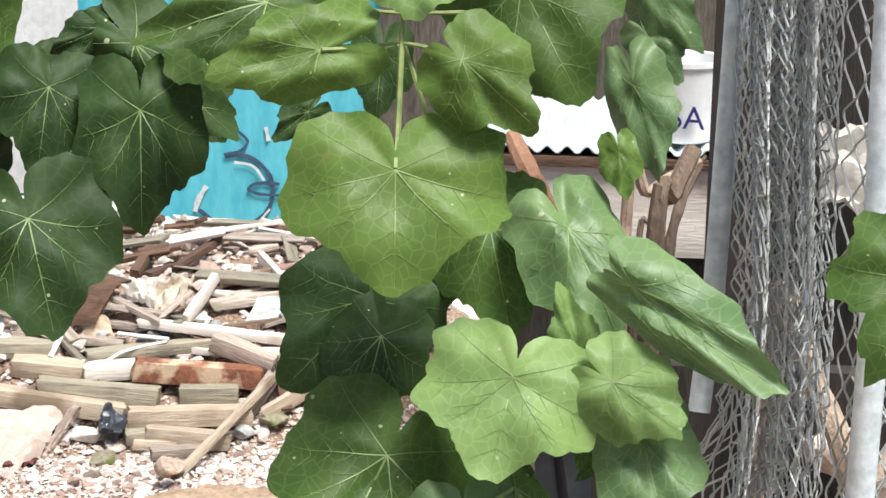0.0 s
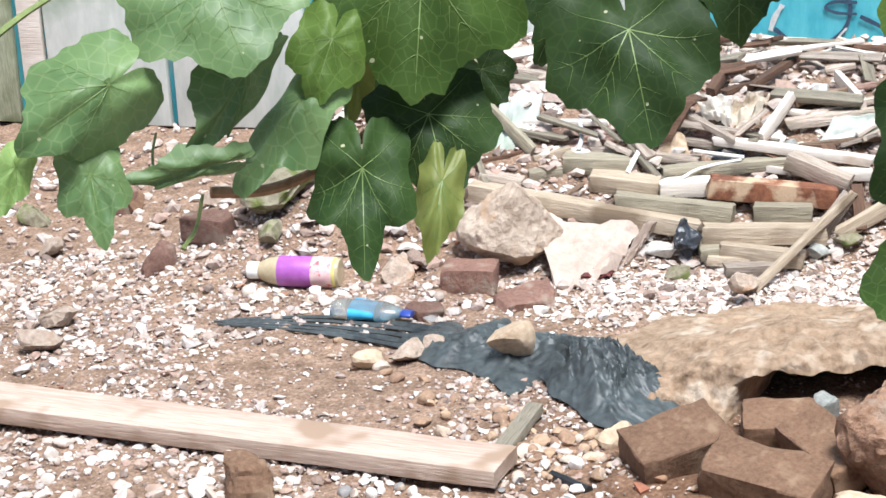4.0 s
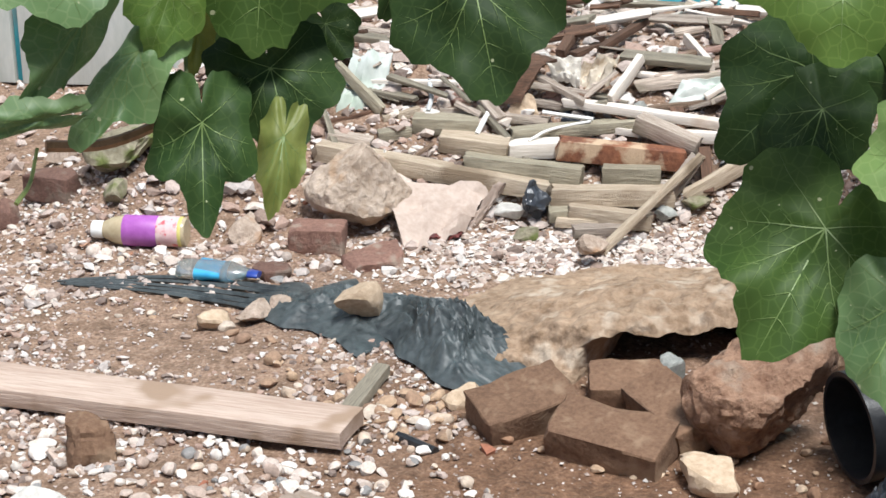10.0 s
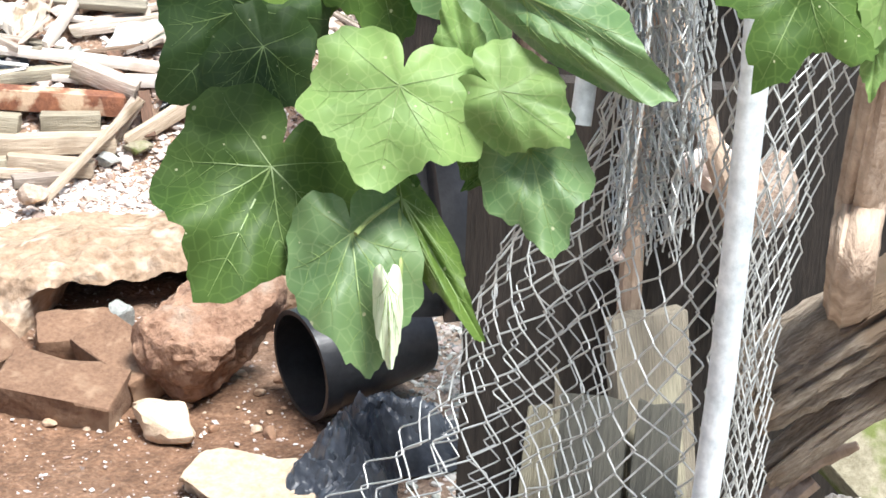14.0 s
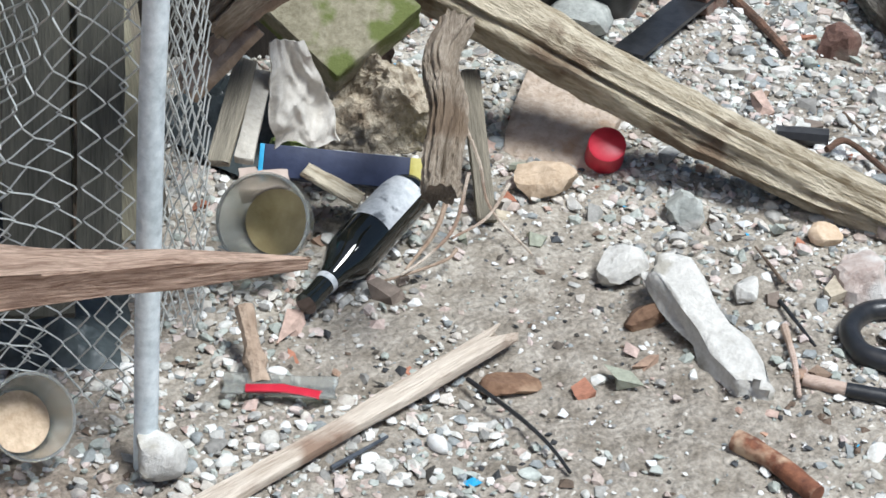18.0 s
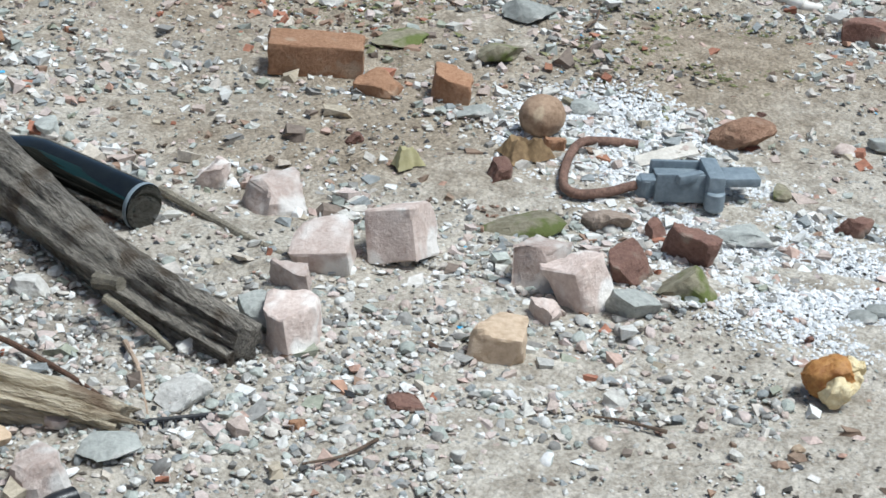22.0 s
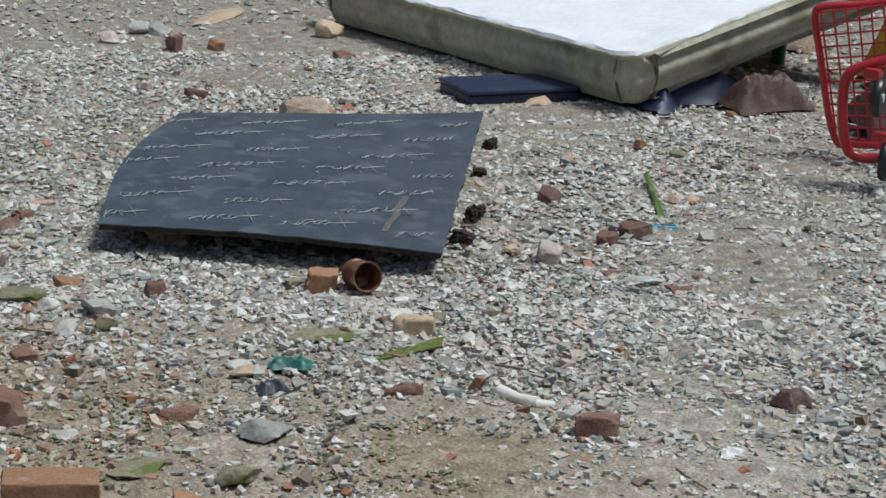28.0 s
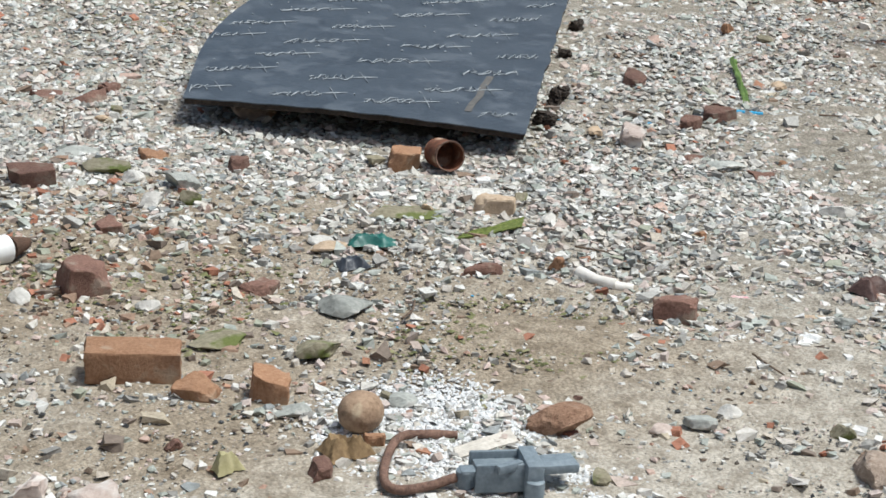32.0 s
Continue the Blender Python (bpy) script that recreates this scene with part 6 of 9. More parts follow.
fence_part("wire_mesh", chain_mesh(lambda u, v: (bowed(u, v)[0] + 0.008, bowed(u, v)[1] + 0.035 + 0.015 * math.sin(37 * u + 6 * v), v + 0.01), 0.12, 0.30, 0.03, 1.75, 0.0150, 0.0010, seed=6, mess=0.30, shape=2.5), "wire")
fence_part("wire_mesh", chain_mesh(bunched, 0.0, 0.54, 0.74, 1.80, 0.0150, 0.0009, seed=2, mess=0.5, shape=2.0), "wire")
fence_part("wire_mesh", chain_mesh(lambda u, v: (bunched(u + 0.1, v)[0] + 0.01, bunched(u, v)[1] + 0.05, v), 0.0, 0.54, 0.70, 1.80, 0.0150, 0.0009, seed=3, mess=0.5, shape=2.0), "wire")
fence_part("wire_mesh", chain_mesh(beyond, 0.0, 0.17, 0.15, 1.80, 0.0150, 0.0010, seed=4, mess=0.22, shape=2.6), "wire")
fence_part("wire_mesh", chain_mesh(lambda u, v: (beyond(u, v)[0] - 0.006, beyond(u, v)[1] + 0.04, v), 0.0, 0.17, 0.30, 1.80, 0.0150, 0.0010, seed=7, mess=0.26, shape=2.6), "wire")

# things seen through the wire
M["rusty_branch"] = material("rusty_branch", (0.18, 0.085, 0.045), (0.36, 0.20, 0.12), 0.85, 20, 90, 0.4)
for k, (a, b, w, th, mat, lab) in enumerate((
        ((0.409, 2.134, 0.087), (0.374, 2.241, 0.492), 0.10, 0.02, "gray_wood", "weathered grey board standing behind the fence"),
        ((0.336, 2.196, 0.095), (0.357, 2.294, 0.338), 0.05, 0.02, "gray_wood", "narrow grey board standing behind the fence"),
        ((0.309, 2.301, 0.158), (0.296, 2.352, 0.549), 0.05, 0.03, "gray_wood", "brown stump of a branch behind the fence"),
        ((0.224, 2.594, 0.327), (0.187, 2.697, 0.571), 0.10, 0.03, "black_plastic", "black slatted plastic panel behind the leaves"),
        ((0.165, 2.599, 0.325), (0.158, 2.699, 0.570), 0.08, 0.03, "black_plastic", "black slatted plastic panel behind the leaves"),
        ((0.295, 2.874, 0.000), (0.223, 2.493, 0.538), 0.06, 0.03, "gray_wood", "grey board standing behind the wire"))):
    plank(a, b, w, th, mat, 200 + k, lab, 8, "board", "board", ragged=0.4)
plank((0.382, 2.008, 0.155), (0.383, 2.274, 0.470), 0.066, 0.018, "olive_board", 340, "weathered olive grey board standing behind the wire", 0, "board", "board", ragged=0.4)
plank((0.300, 2.010, 0.177), (0.341, 2.212, 0.329), 0.038, 0.018, "olive_board", 341, "weathered olive grey board standing behind the wire", 0, "board", "board", ragged=0.4)
plank((0.245, 2.166, 0.130), (0.305, 2.420, 0.478), 0.046, 0.018, "olive_board", 342, "weathered olive grey board standing behind the wire", 0, "board", "board", ragged=0.4)
plank((0.268, 1.946, 0.111), (0.315, 2.186, 0.413), 0.075, 0.018, "dark_board", 343, "dark weathered board standing behind the wire", 0, "board", "board", ragged=0.4)
plank((0.331, 1.931, 0.140), (0.384, 2.155, 0.421), 0.050, 0.018, "dark_board", 344, "dark weathered board standing behind the wire", 0, "board", "board", ragged=0.4)
plank((-1.806, 2.331, 0.050), (0.462, 1.601, 0.373), 0.10, 0.085, "rotten_wood", 210, "long rotten reddish brown plank leaning on the post", taper=0.95, ragged=0.15, wear=0.008, name="rotten_plank")
stick([(*(0.363, 2.273, 0.796)[:2], 0.0), (0.363, 2.273, 0.796), (0.406, 2.214, 0.744), (0.424, 2.159, 0.706), (0.452, 2.153, 0.617)], 0.014, 0.013, "bark", 5, "bent brown branch behind the wire", "branch", "branch")
stick([(*(0.242, 2.391, 0.839)[:2], 0.0), (0.242, 2.391, 0.839), (0.263, 2.408, 0.914), (0.287, 2.436, 0.960)], 0.012, 0.010, "dark_bark", 6, "thick grey-brown branch beside the wire", "branch", "branch")
stick([(*(0.209, 2.394, 0.884)[:2], 0.0), (0.209, 2.394, 0.884), (0.235, 2.412, 0.913), (0.294, 2.435, 0.947)], 0.008, 0.006, "bark", 7, "thin dark branch beside the wire", "branch", "branch")
stick([(*(0.273, 2.538, 0.784)[:2], 0.0), (0.274, 2.538, 0.625), (0.273, 2.538, 0.784), (0.282, 2.537, 0.855), (0.308, 2.564, 0.912)], 0.009, 0.006, "dark_bark", 21, "thick grey-brown branch beside the wire", "branch", "branch", knobs=0.4)
stick([(*(0.244, 2.591, 0.768)[:2], 0.0), (0.241, 2.591, 0.754), (0.262, 2.589, 0.834), (0.322, 2.603, 0.913)], 0.005, 0.003, "dark_bark", 22, "thin grey-brown branch beside the wire", "branch", "branch", knobs=0.4)
stick([(*(0.256, 2.991, 0.685)[:2], 0.0), (0.197, 2.595, 0.708), (0.154, 2.297, 0.859), (0.125, 2.299, 0.909), (0.096, 2.300, 0.959), (0.076, 2.351, 0.991)], 0.012, 0.011, "rusty_branch", 23, "reddish brown branch behind the leaves", "branch", "branch", knobs=0.3)
log([(0.793, 2.963, 0.000), (0.520, 1.951, 0.628), (0.508, 1.892, 0.770), (0.503, 1.852, 0.873), (0.503, 1.831, 0.985), (0.492, 1.834, 1.232)], 0.023, 0.021, "bark", 8, "trunk of a small tree with brown bark", "tree_trunk", "tree", 0.2)
stick([(0.504, 1.934, 0.701), (0.515, 1.890, 0.696), (0.513, 1.869, 0.722)], 0.010, 0.004, "bark", 9, "broken twig on the trunk", "twig", "twig")
log([(0.428, 1.958, 0.526), (0.506, 1.961, 0.578), (0.608, 1.955, 0.657)], 0.045, 0.052, "bleached_wood", 10, "thick grey weathered log lying against the trunk", ridge=0.3)
log([(0.468, 1.990, 0.425), (0.529, 1.976, 0.492), (0.624, 1.971, 0.564)], 0.022, 0.026, "bleached_wood", 11, "brown weathered log below a thicker one", ridge=0.3)
plank((0.452, 2.040, 0.325), (0.528, 2.056, 0.385), 0.036, 0.016, "bark", 12, "splintered reddish stick hanging by the rag", 20, "stick", "stick", ragged=3, wear=0.006)
stick([(0.486, 2.045, 0.360), (0.530, 2.050, 0.400), (0.575, 2.040, 0.430)], 0.010, 0.006, "bark", 13, "splinter of reddish wood over the rag", "stick", "stick", knobs=0.5)
stick([(0.021, 2.317, 0.086), (0.041, 2.217, 0.108), (0.054, 2.167, 0.116)], 0.011, 0.010, "bark", 13, "short stick standing in the soil", "stick", "stick")
for k, (p, s, mat, lab) in enumerate((((0.434, 2.259, 0.629), (0.07, 0.06, 0.06), "pale_brick", "pinkish stone lodged behind the wire"), ((0.345, 2.276, 0.540), (0.025, 0.02, 0.02), "pale_brick", "small pink stone behind the wire"),
                                      ((0.504, 2.244, 0.594), (0.07, 0.06, 0.09), "rock", "brown stone behind the wire"))):
    stone(p, s, mat, 220 + k, lab, k * 30, sink=0.0)


# black pot behind the leaves
def pot(loc, r, h):
    th = thing("plant_pot", loc, "large black plastic plant pot lying on its side", "pot", -62, rx=-86)
    lift = Matrix.Translation((0, -r * 1.04, 0))
    for name, pr, cap in (("body", [(0.0001, h), (r * 0.80, h), (r * 0.82, h - 0.008), (r * 0.98, 0.02), (r * 0.98, 0.0), (r * 0.95, 0.0), (r * 0.78, h - 0.012), (0.0001, h - 0.012)], False),
                          ("rim", [(r * 0.98, 0.0), (r * 1.04, 0.0), (r * 1.04, 0.026), (r * 0.985, 0.028)], False)):
        bm = lathe(pr, 40, cap=cap)
        bm.transform(lift)
        part(name, bm, "black_plastic", th)
    return th


pot((-0.005, 2.955, 0.0), 0.082, 0.20)
crumpled("rubbish_bag", (-0.020, 2.640), (0.190, 2.93), 0.17, 0.085, "navy_bag", 15, "crumpled dark grey plastic bag beside the fence", "bag", 120, 80, 6)
crumpled("rubbish_bag", (0.091, 2.348, 0.000), (0.315, 2.293, 0.000), 0.16, 0.085, "navy_bag", 16, "dark plastic bag with rubbish behind the fence wire", "bag", 80, 50, 5)
# the next two are added: black shapes that stand in for shade on the ground
crumpled("rubbish_bag", (0.454, 3.101, 0.000), (0.810, 3.778, 0.000), 0.35, 0.22, "black_sheet", 17, "added black sack standing in for the dark corner behind the fence", "bag", 60, 40, 4)
crumpled("rubbish_bag", (0.068, 2.144, 0.000), (0.380, 2.047, 0.000), 0.16, 0.06, "black_sheet", 18, "added black sheet standing in for the shadow behind the fence wire", "bag", 80, 40, 5)
# stacked tiles
for k, (a, b, z) in enumerate((((-0.211, 2.504, 0.000), (0.035, 2.475, 0.000), 0.0), ((-0.155, 2.433, 0.000), (0.027, 2.403, 0.000), 0.0), ((-0.214, 2.352, 0.000), (-0.028, 2.291, 0.000), 0.0))):
    ln = (Vector(b) - Vector(a)).length
    ob = part("tile", plank_mesh(ln, 0.035, 0.030, 230 + k, 0.001), "tile_green")
    m = along((*a[:2], float(gz(a[0], a[1])) + 0.02 + z), (*b[:2], float(gz(b[0], b[1])) + 0.025 + z))
    ob.matrix_basis = m
    tagged(ob, "mossy greenish yellow roofing tile beside the rotten plank", "tile", "mossy tiles")
loose_sheet(((-0.185, 2.412, 0.030), (-0.086, 2.345, 0.020), (-0.078, 2.326, 0.020), (-0.177, 2.394, 0.020)), "white_plastic", 21, "torn strip of white plastic on the tiles", "plastic_scrap", "plastic", bend=0.01)
loose_sheet(((-0.252, 2.485, 0.020), (-0.159, 2.526, 0.030), (-0.159, 2.539, 0.040), (-0.246, 2.505, 0.030)), "paper_label", 22, "light blue paper strip on the tiles", "paper_strip", "paper", bend=0.008)
loose_sheet(((-0.052, 2.270, 0.010), (0.034, 2.269, 0.010), (0.014, 2.298, 0.020), (-0.038, 2.286, 0.020)), "white_plastic", 23, "scrap of white plastic beside the plank", "plastic_scrap", "plastic", bend=0.01)
stick([(-0.391, 2.601, 0.010), (-0.299, 2.581, 0.012), (-0.214, 2.561, 0.010)], 0.006, 0.004, "old_wood", 14, "thin pale stick on the pebbles")
plate = thing("paper_plate", grounded((0.007, 2.014, 0.000), 0.012), "round white paper plate lying on the ground", "plate", 10, rx=8)
part("dish", lathe([(0.0, 0.0), (0.058, 0.0), (0.064, 0.006), (0.088, 0.012), (0.090, 0.013), (0.088, 0.0145), (0.063, 0.008), (0.0, 0.002)], 48, cap=False), "white_plastic", plate)
M["faded_leaf"] = material("faded_leaf", (0.42, 0.38, 0.19), (0.60, 0.55, 0.33), 0.8, 16, 80, 0.3, through=0.2)
crumpled("dry_leaf", (0.063, 2.039, 0.000), (0.184, 2.056, 0.000), 0.10, 0.03, "faded_leaf", 24, "large withered yellow leaf beside the cup", "leaf", 24, 16, 2)


def open_cup(loc, yaw, rx, r, h, mat, fill, name, label):
    th = thing(name, loc, label, "cup", yaw, rx=rx)
    part("wall", lathe([(r * 0.78, 0), (r * 0.8, 0.003), (r, h), (r * 1.04, h + 0.001), (r * 1.04, h + 0.004), (r * 0.97, h + 0.004), (r * 0.96, h), (r * 0.76, 0.004)], 36), mat, th)
    bm = lathe([(0.0001, 0.006), (r * 0.72, 0.006), (r * 0.73, 0.012), (0.0001, 0.013)], 28, cap=False)
    part("bottom", bm, fill, th)
    return th


open_cup(grounded((0.227, 1.870, 0.000), 0.035), 12, 50, 0.046, 0.06, "clear_plastic", "cream_stone", "plastic_cup", "clear plastic cup with a stone in it, lying by the post")

# white boards, sheet and tub beyond the shrub
ROOF = (0.300, 3.590, 0.694)[2]
shed = thing("shed", (0.32, 3.78, 0.0), "low dark shed with white fascia board and corrugated roof", "shed", -4)
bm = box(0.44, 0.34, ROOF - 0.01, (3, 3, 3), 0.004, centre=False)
part("wall", bm, "shaded_backing", shed)
bm = box(0.42, 0.02, 0.155, (6, 1, 3), 0.002)
bmesh.ops.translate(bm, vec=(0.0, -0.186, ROOF - 0.11), verts=bm.verts)
part("fascia_board", bm, "white_wood", shed, "flaking white painted fascia board")
bm = sheet_mesh(lambda u, v: ((u - 0.5) * 0.48, -0.21 + 0.44 * v, ROOF + 0.006 * math.sin(u * 90)), 120, 4, 0.002)
part("roof", bm, "galvanised", shed, "rusty corrugated roof sheet")
bm = box(0.45, 0.02, 0.018, (6, 1, 1), 0.002)
bmesh.ops.translate(bm, vec=(0.0, -0.20, ROOF - 0.022), verts=bm.verts)
part("rail", bm, "dark_wood", shed)
tub = thing("tub", (*(0.406, 3.640, 0.684)[:2], ROOF + 0.008), "white plastic tub with dark lettering standing behind the shrub", "tub", -12)
part("body", lathe([(0.05, 0), (0.055, 0.004), (0.066, 0.13), (0.070, 0.132), (0.070, 0.14), (0.062, 0.14), (0.052, 0.01)], 36), "white_plastic", tub)
M["letter"] = material("letter", (0.02, 0.02, 0.12), (0.04, 0.04, 0.2), 0.5, 20, 60, 0.0)


def lettering(word, loc, size, yaw, parent, rx=90):
    cu = bpy.data.curves.new("lettering", "FONT")
    cu.body, cu.size, cu.extrude = word, size, 0.0006
    cu.align_x = "CENTER"
    tmp = bpy.data.objects.new("lettering", cu)
    me = bpy.data.meshes.new_from_object(tmp)
    bpy.data.objects.remove(tmp)
    me.materials.clear()
    me.materials.append(M["letter"])
    ob = new("lettering", me)
    ob.parent = parent
    ob.matrix_basis = pose(*loc, rx, 0, yaw)
    return ob


lettering("SSA", (0, -0.0625, 0.03), 0.055, 0, tub)
shed_back = part("backdrop_fence", box(0.5, 0.05, 1.9, (4, 1, 4), centre=False), "shaded_backing", smooth=False)
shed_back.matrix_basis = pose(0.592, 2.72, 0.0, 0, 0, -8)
tagged(shed_back, "old timber fence behind the wire, with shade in its colour", "wall", kind="structure")
# added panel: hides lit ground and stands in for dark gaps between boards
low = part("shade_panel", box(0.30, 0.03, 0.74, (3, 1, 4), centre=False), "shaded_backing", smooth=False)
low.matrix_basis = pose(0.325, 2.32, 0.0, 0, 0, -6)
tagged(low, "added near-black panel standing in for the shaded gaps behind the wire", "wall", kind="structure")
loose_sheet(((0.476, 2.659, 0.841), (0.642, 2.622, 0.830), (0.630, 2.645, 0.946), (0.470, 2.680, 0.937)), "white_cloth", 25, "white sheeting hanging behind the wire fence", "sheeting", "sheeting", bend=0.04)


# ---- rubbish corner by the post ----
M["splinter_wood"] = material("splinter_wood", (0.42, 0.33, 0.25), (0.76, 0.67, 0.56), 0.85, 4, 30, 0.8, stretch=(1, 14, 14), spot=(0.30, 0.20, 0.14), spots=0.60)
M["crumbly_rock"] = material("crumbly_rock", (0.28, 0.22, 0.15), (0.66, 0.58, 0.45), 0.95, 12, 90, 1.0, spot=(0.20, 0.15, 0.10), spots=0.6, depth=0.02)
def edge_brick(a, b, depth, height, mat, seed, label, chip=0.3, tilt=0.0, lean=0.0, sink=0.004, name="brick", group=""):
    """A brick from the ends of its base's front edge, and its depth and height."""
    a, b = Vector((*a[:2], 0)), Vector((*b[:2], 0))
    d = b - a
    s = Vector((-d.y, d.x, 0)).normalized()
    c = (a + b) / 2 + s * depth / 2
    rnd = random.Random(seed)
    loose = 1.0 if chip > 0.15 and name == "brick" else 0.0
    turn = loose * rnd.choice((-1, 1)) * rnd.uniform(8, 32)
    return brick((c.x, c.y), (d.length * (1 - 0.12 * loose), depth * (1 + 0.2 * loose), height * (1 - 0.04 * loose)), mat, seed, label, math.degrees(math.atan2(d.y, d.x)) + turn,
                 tilt + loose * rnd.uniform(-9, 12), lean + loose * rnd.uniform(-12, 12), min(0.95, chip + 0.28 * loose), sink + 0.006 * loose, name, group)


def edge_stone(a, b, depth, height, mat, seed, label, **more):
    a, b = Vector((*a[:2], 0)), Vector((*b[:2], 0))
    d = b - a
    s = Vector((-d.y, d.x, 0)).normalized()
    c = (a + b) / 2 + s * depth / 2
    return stone((c.x, c.y), (d.length, depth, height), mat, seed, label, math.degrees(math.atan2(d.y, d.x)), **more)


log([(0.815, 2.541, 0.250), (1.006, 2.380, 0.160), (1.210, 2.196, 0.080), (1.371, 2.043, 0.035), (1.444, 1.971, 0.012)], 0.052, 0.022, "beam_wood", 17, "long rotting greenish brown beam lying across the rubbish", "beam", "beam", 0.34)
log([(1.783, 3.137, 0.070), (1.712, 2.720, 0.050), (1.661, 2.335, 0.045), (1.655, 2.154, 0.040), (1.673, 2.011, 0.030)], 0.050, 0.036, "log_wood", 21, "split weathered grey log lying on the gravel", ridge=0.34)
stick([(1.702, 2.538, 0.060), (1.663, 2.281, 0.060), (1.663, 2.167, 0.050)], 0.010, 0.006, "gray_wood", 22, "grey splinter along the log", "splinter", "stick", knobs=0.3)
stick([(1.572, 2.190, 0.060), (1.599, 2.128, 0.030), (1.612, 2.090, 0.010)], 0.007, 0.004, "gray_wood", 23, "loose splinter of the grey log", "splinter", "stick", knobs=0.3)
stick([(1.582, 2.221, 0.070), (1.590, 2.177, 0.080)], 0.012, 0.010, "gray_wood", 24, "broken stub on the grey log", "splinter", "stick", knobs=0.3)


def dark_bottle(base, neck, r, labelled, label):
    """A dark glass bottle lying from its base to its neck."""
    a, b = Vector(base), Vector(neck)
    ln = (b - a).length
    th = new("bottle")
    th.matrix_basis = along(a, b)
    tagged(th, label, "bottle")
    prof = [(0.0001, 0.004), (r * 0.7, 0.0), (r * 0.95, 0.002), (r, 0.012), (r, ln * 0.55), (r * 0.93, ln * 0.63), (r * 0.55, ln * 0.74), (r * 0.42, ln * 0.82), (r * 0.38, ln * 0.95), (r * 0.45, ln * 0.955), (r * 0.45, ln), (r * 0.3, ln)]
    turn = Matrix.Rotation(radians(90), 4, "Y")
    bm = lathe(prof, 32)
    bm.transform(turn)
    part("body", bm, "dark_glass", th)
    if labelled:
        bm = bmesh.new()
        g = [[bm.verts.new(((ln * (0.06 + 0.34 * i / 12)), (r + 0.0008) * math.sin(q), (r + 0.0008) * math.cos(q))) for q in (-1.0 + 2.0 * j / 14 for j in range(15))] for i in range(13)]
        for i in range(12):
            for j in range(14):
                bm.faces.new((g[i][j], g[i + 1][j], g[i + 1][j + 1], g[i][j + 1]))
        bm.normal_update()
        part("label", bm, "paper_label", th, "worn greyish paper label")
        bm = lathe([(r * 0.45, ln * 0.80), (r * 0.47, ln * 0.805), (r * 0.44, ln * 0.83), (r * 0.42, ln * 0.835)], 24, cap=False)
        bm.transform(turn)
        part("foil", bm, "paper_label", th, "torn silver neck foil")
    else:
        bm = lathe([(r * 1.0, 0.004), (r * 1.02, 0.006), (r * 1.02, 0.010), (r * 1.0, 0.012)], 32, cap=False)
        bm.transform(turn)
        part("rim", bm, "gray_plastic", th)
    return th


dark_bottle((0.778, 2.194, 0.055), (0.596, 2.029, 0.020), 0.032, True, "dark glass bottle with worn pale label lying among rubbish")
dark_bottle((1.819, 2.428, 0.036), (1.774, 2.846, 0.030), 0.037, False, "black glass bottle lying beside the grey log")
open_cup(grounded((0.603, 2.173, 0.000), 0.055), -35, 58, 0.056, 0.075, "clear_plastic", "tea", "glass_jar", "clear round jar with a tan bottom, tipped towards the yard")


def carton(a, b, depth, height):
    a, b = Vector(a), Vector(b)
    ln = (b - a).length
    th = new("carton")
    th.matrix_basis = along(a, b, -35)
    tagged(th, "small flattened dark blue carton with pale print and yellow end", "carton")
    for name, x0, x1, mat in (("body", 0.0, ln * 0.86, "blue_case"), ("end_panel", ln * 0.86, ln, "yellow_label"), ("edge_strip", -0.006, 0.0, "cyan_plastic")):
        bm = box(x1 - x0, depth, height, (4, 1, 1), 0.001)
        bmesh.ops.translate(bm, vec=((x0 + x1) / 2, 0, 0), verts=bm.verts)
        part(name, bm, mat, th)
    for k in range(3):
        bm = box(0.03, 0.008, 0.0008, (1, 1, 1))
        bmesh.ops.translate(bm, vec=(0.05 + 0.05 * k, -0.01, height / 2 + 0.001), verts=bm.verts)
        part("print_bar", bm, "paper_label", th)


carton((0.606, 2.265, 0.080), (0.807, 2.197, 0.070), 0.05, 0.040)
stone((0.653, 2.267, 0.075), (0.07, 0.05, 0.035), "moss", 311, "green scouring sponge on the rubbish", 10, name="sponge", category="sponge")
plank((0.647, 2.221, 0.090), (0.708, 2.177, 0.060), 0.03, 0.008, "beam_wood", 312, "splinter of brown wood by the jar", name="wood_piece", category="wood")
plank((0.565, 2.232, 0.070), (0.624, 2.216, 0.075), 0.05, 0.02, "cardboard", 313, "torn piece of brown cardboard behind the jar", name="cardboard", category="cardboard")
stone((0.769, 2.312, 0.030), (0.19, 0.12, 0.17), "crumbly_rock", 314, "broken lump of rough concrete", -20, name="concrete_lump", category="concrete", facets=9, detail=5, wear=0.12)
block = part("concrete_block", brick_mesh((0.150, 0.150, 0.050), 315, 0.12, 0.003), "mossy_stone", sharp=24)
block.matrix_basis = Matrix.Translation((0.735, 2.390, 0.200)) @ Matrix.Rotation(radians(-17), 4, "Z") @ Matrix.Rotation(radians(34), 4, "X") @ Matrix.Rotation(radians(45), 4, "Z")
tagged(block, "square mossy concrete block propped on the rubbish", "concrete block")
# added dark filler: keeps the gaps under block and rubbish dark
stone((0.760, 2.470, 0.000), (0.20, 0.13, 0.20), "dark_bark", 333, "dark clod of rotten wood and soil under the concrete block", 15, name="clod", category="clod", detail=4, wear=0.12)
crumpled("plastic_sheet", (0.560, 2.420), (0.800, 2.560), 0.22, 0.06, "black_sheet", 334, "dark filler sheet added under the rubbish by the fence", "plastic sheet", 50, 40, 5)


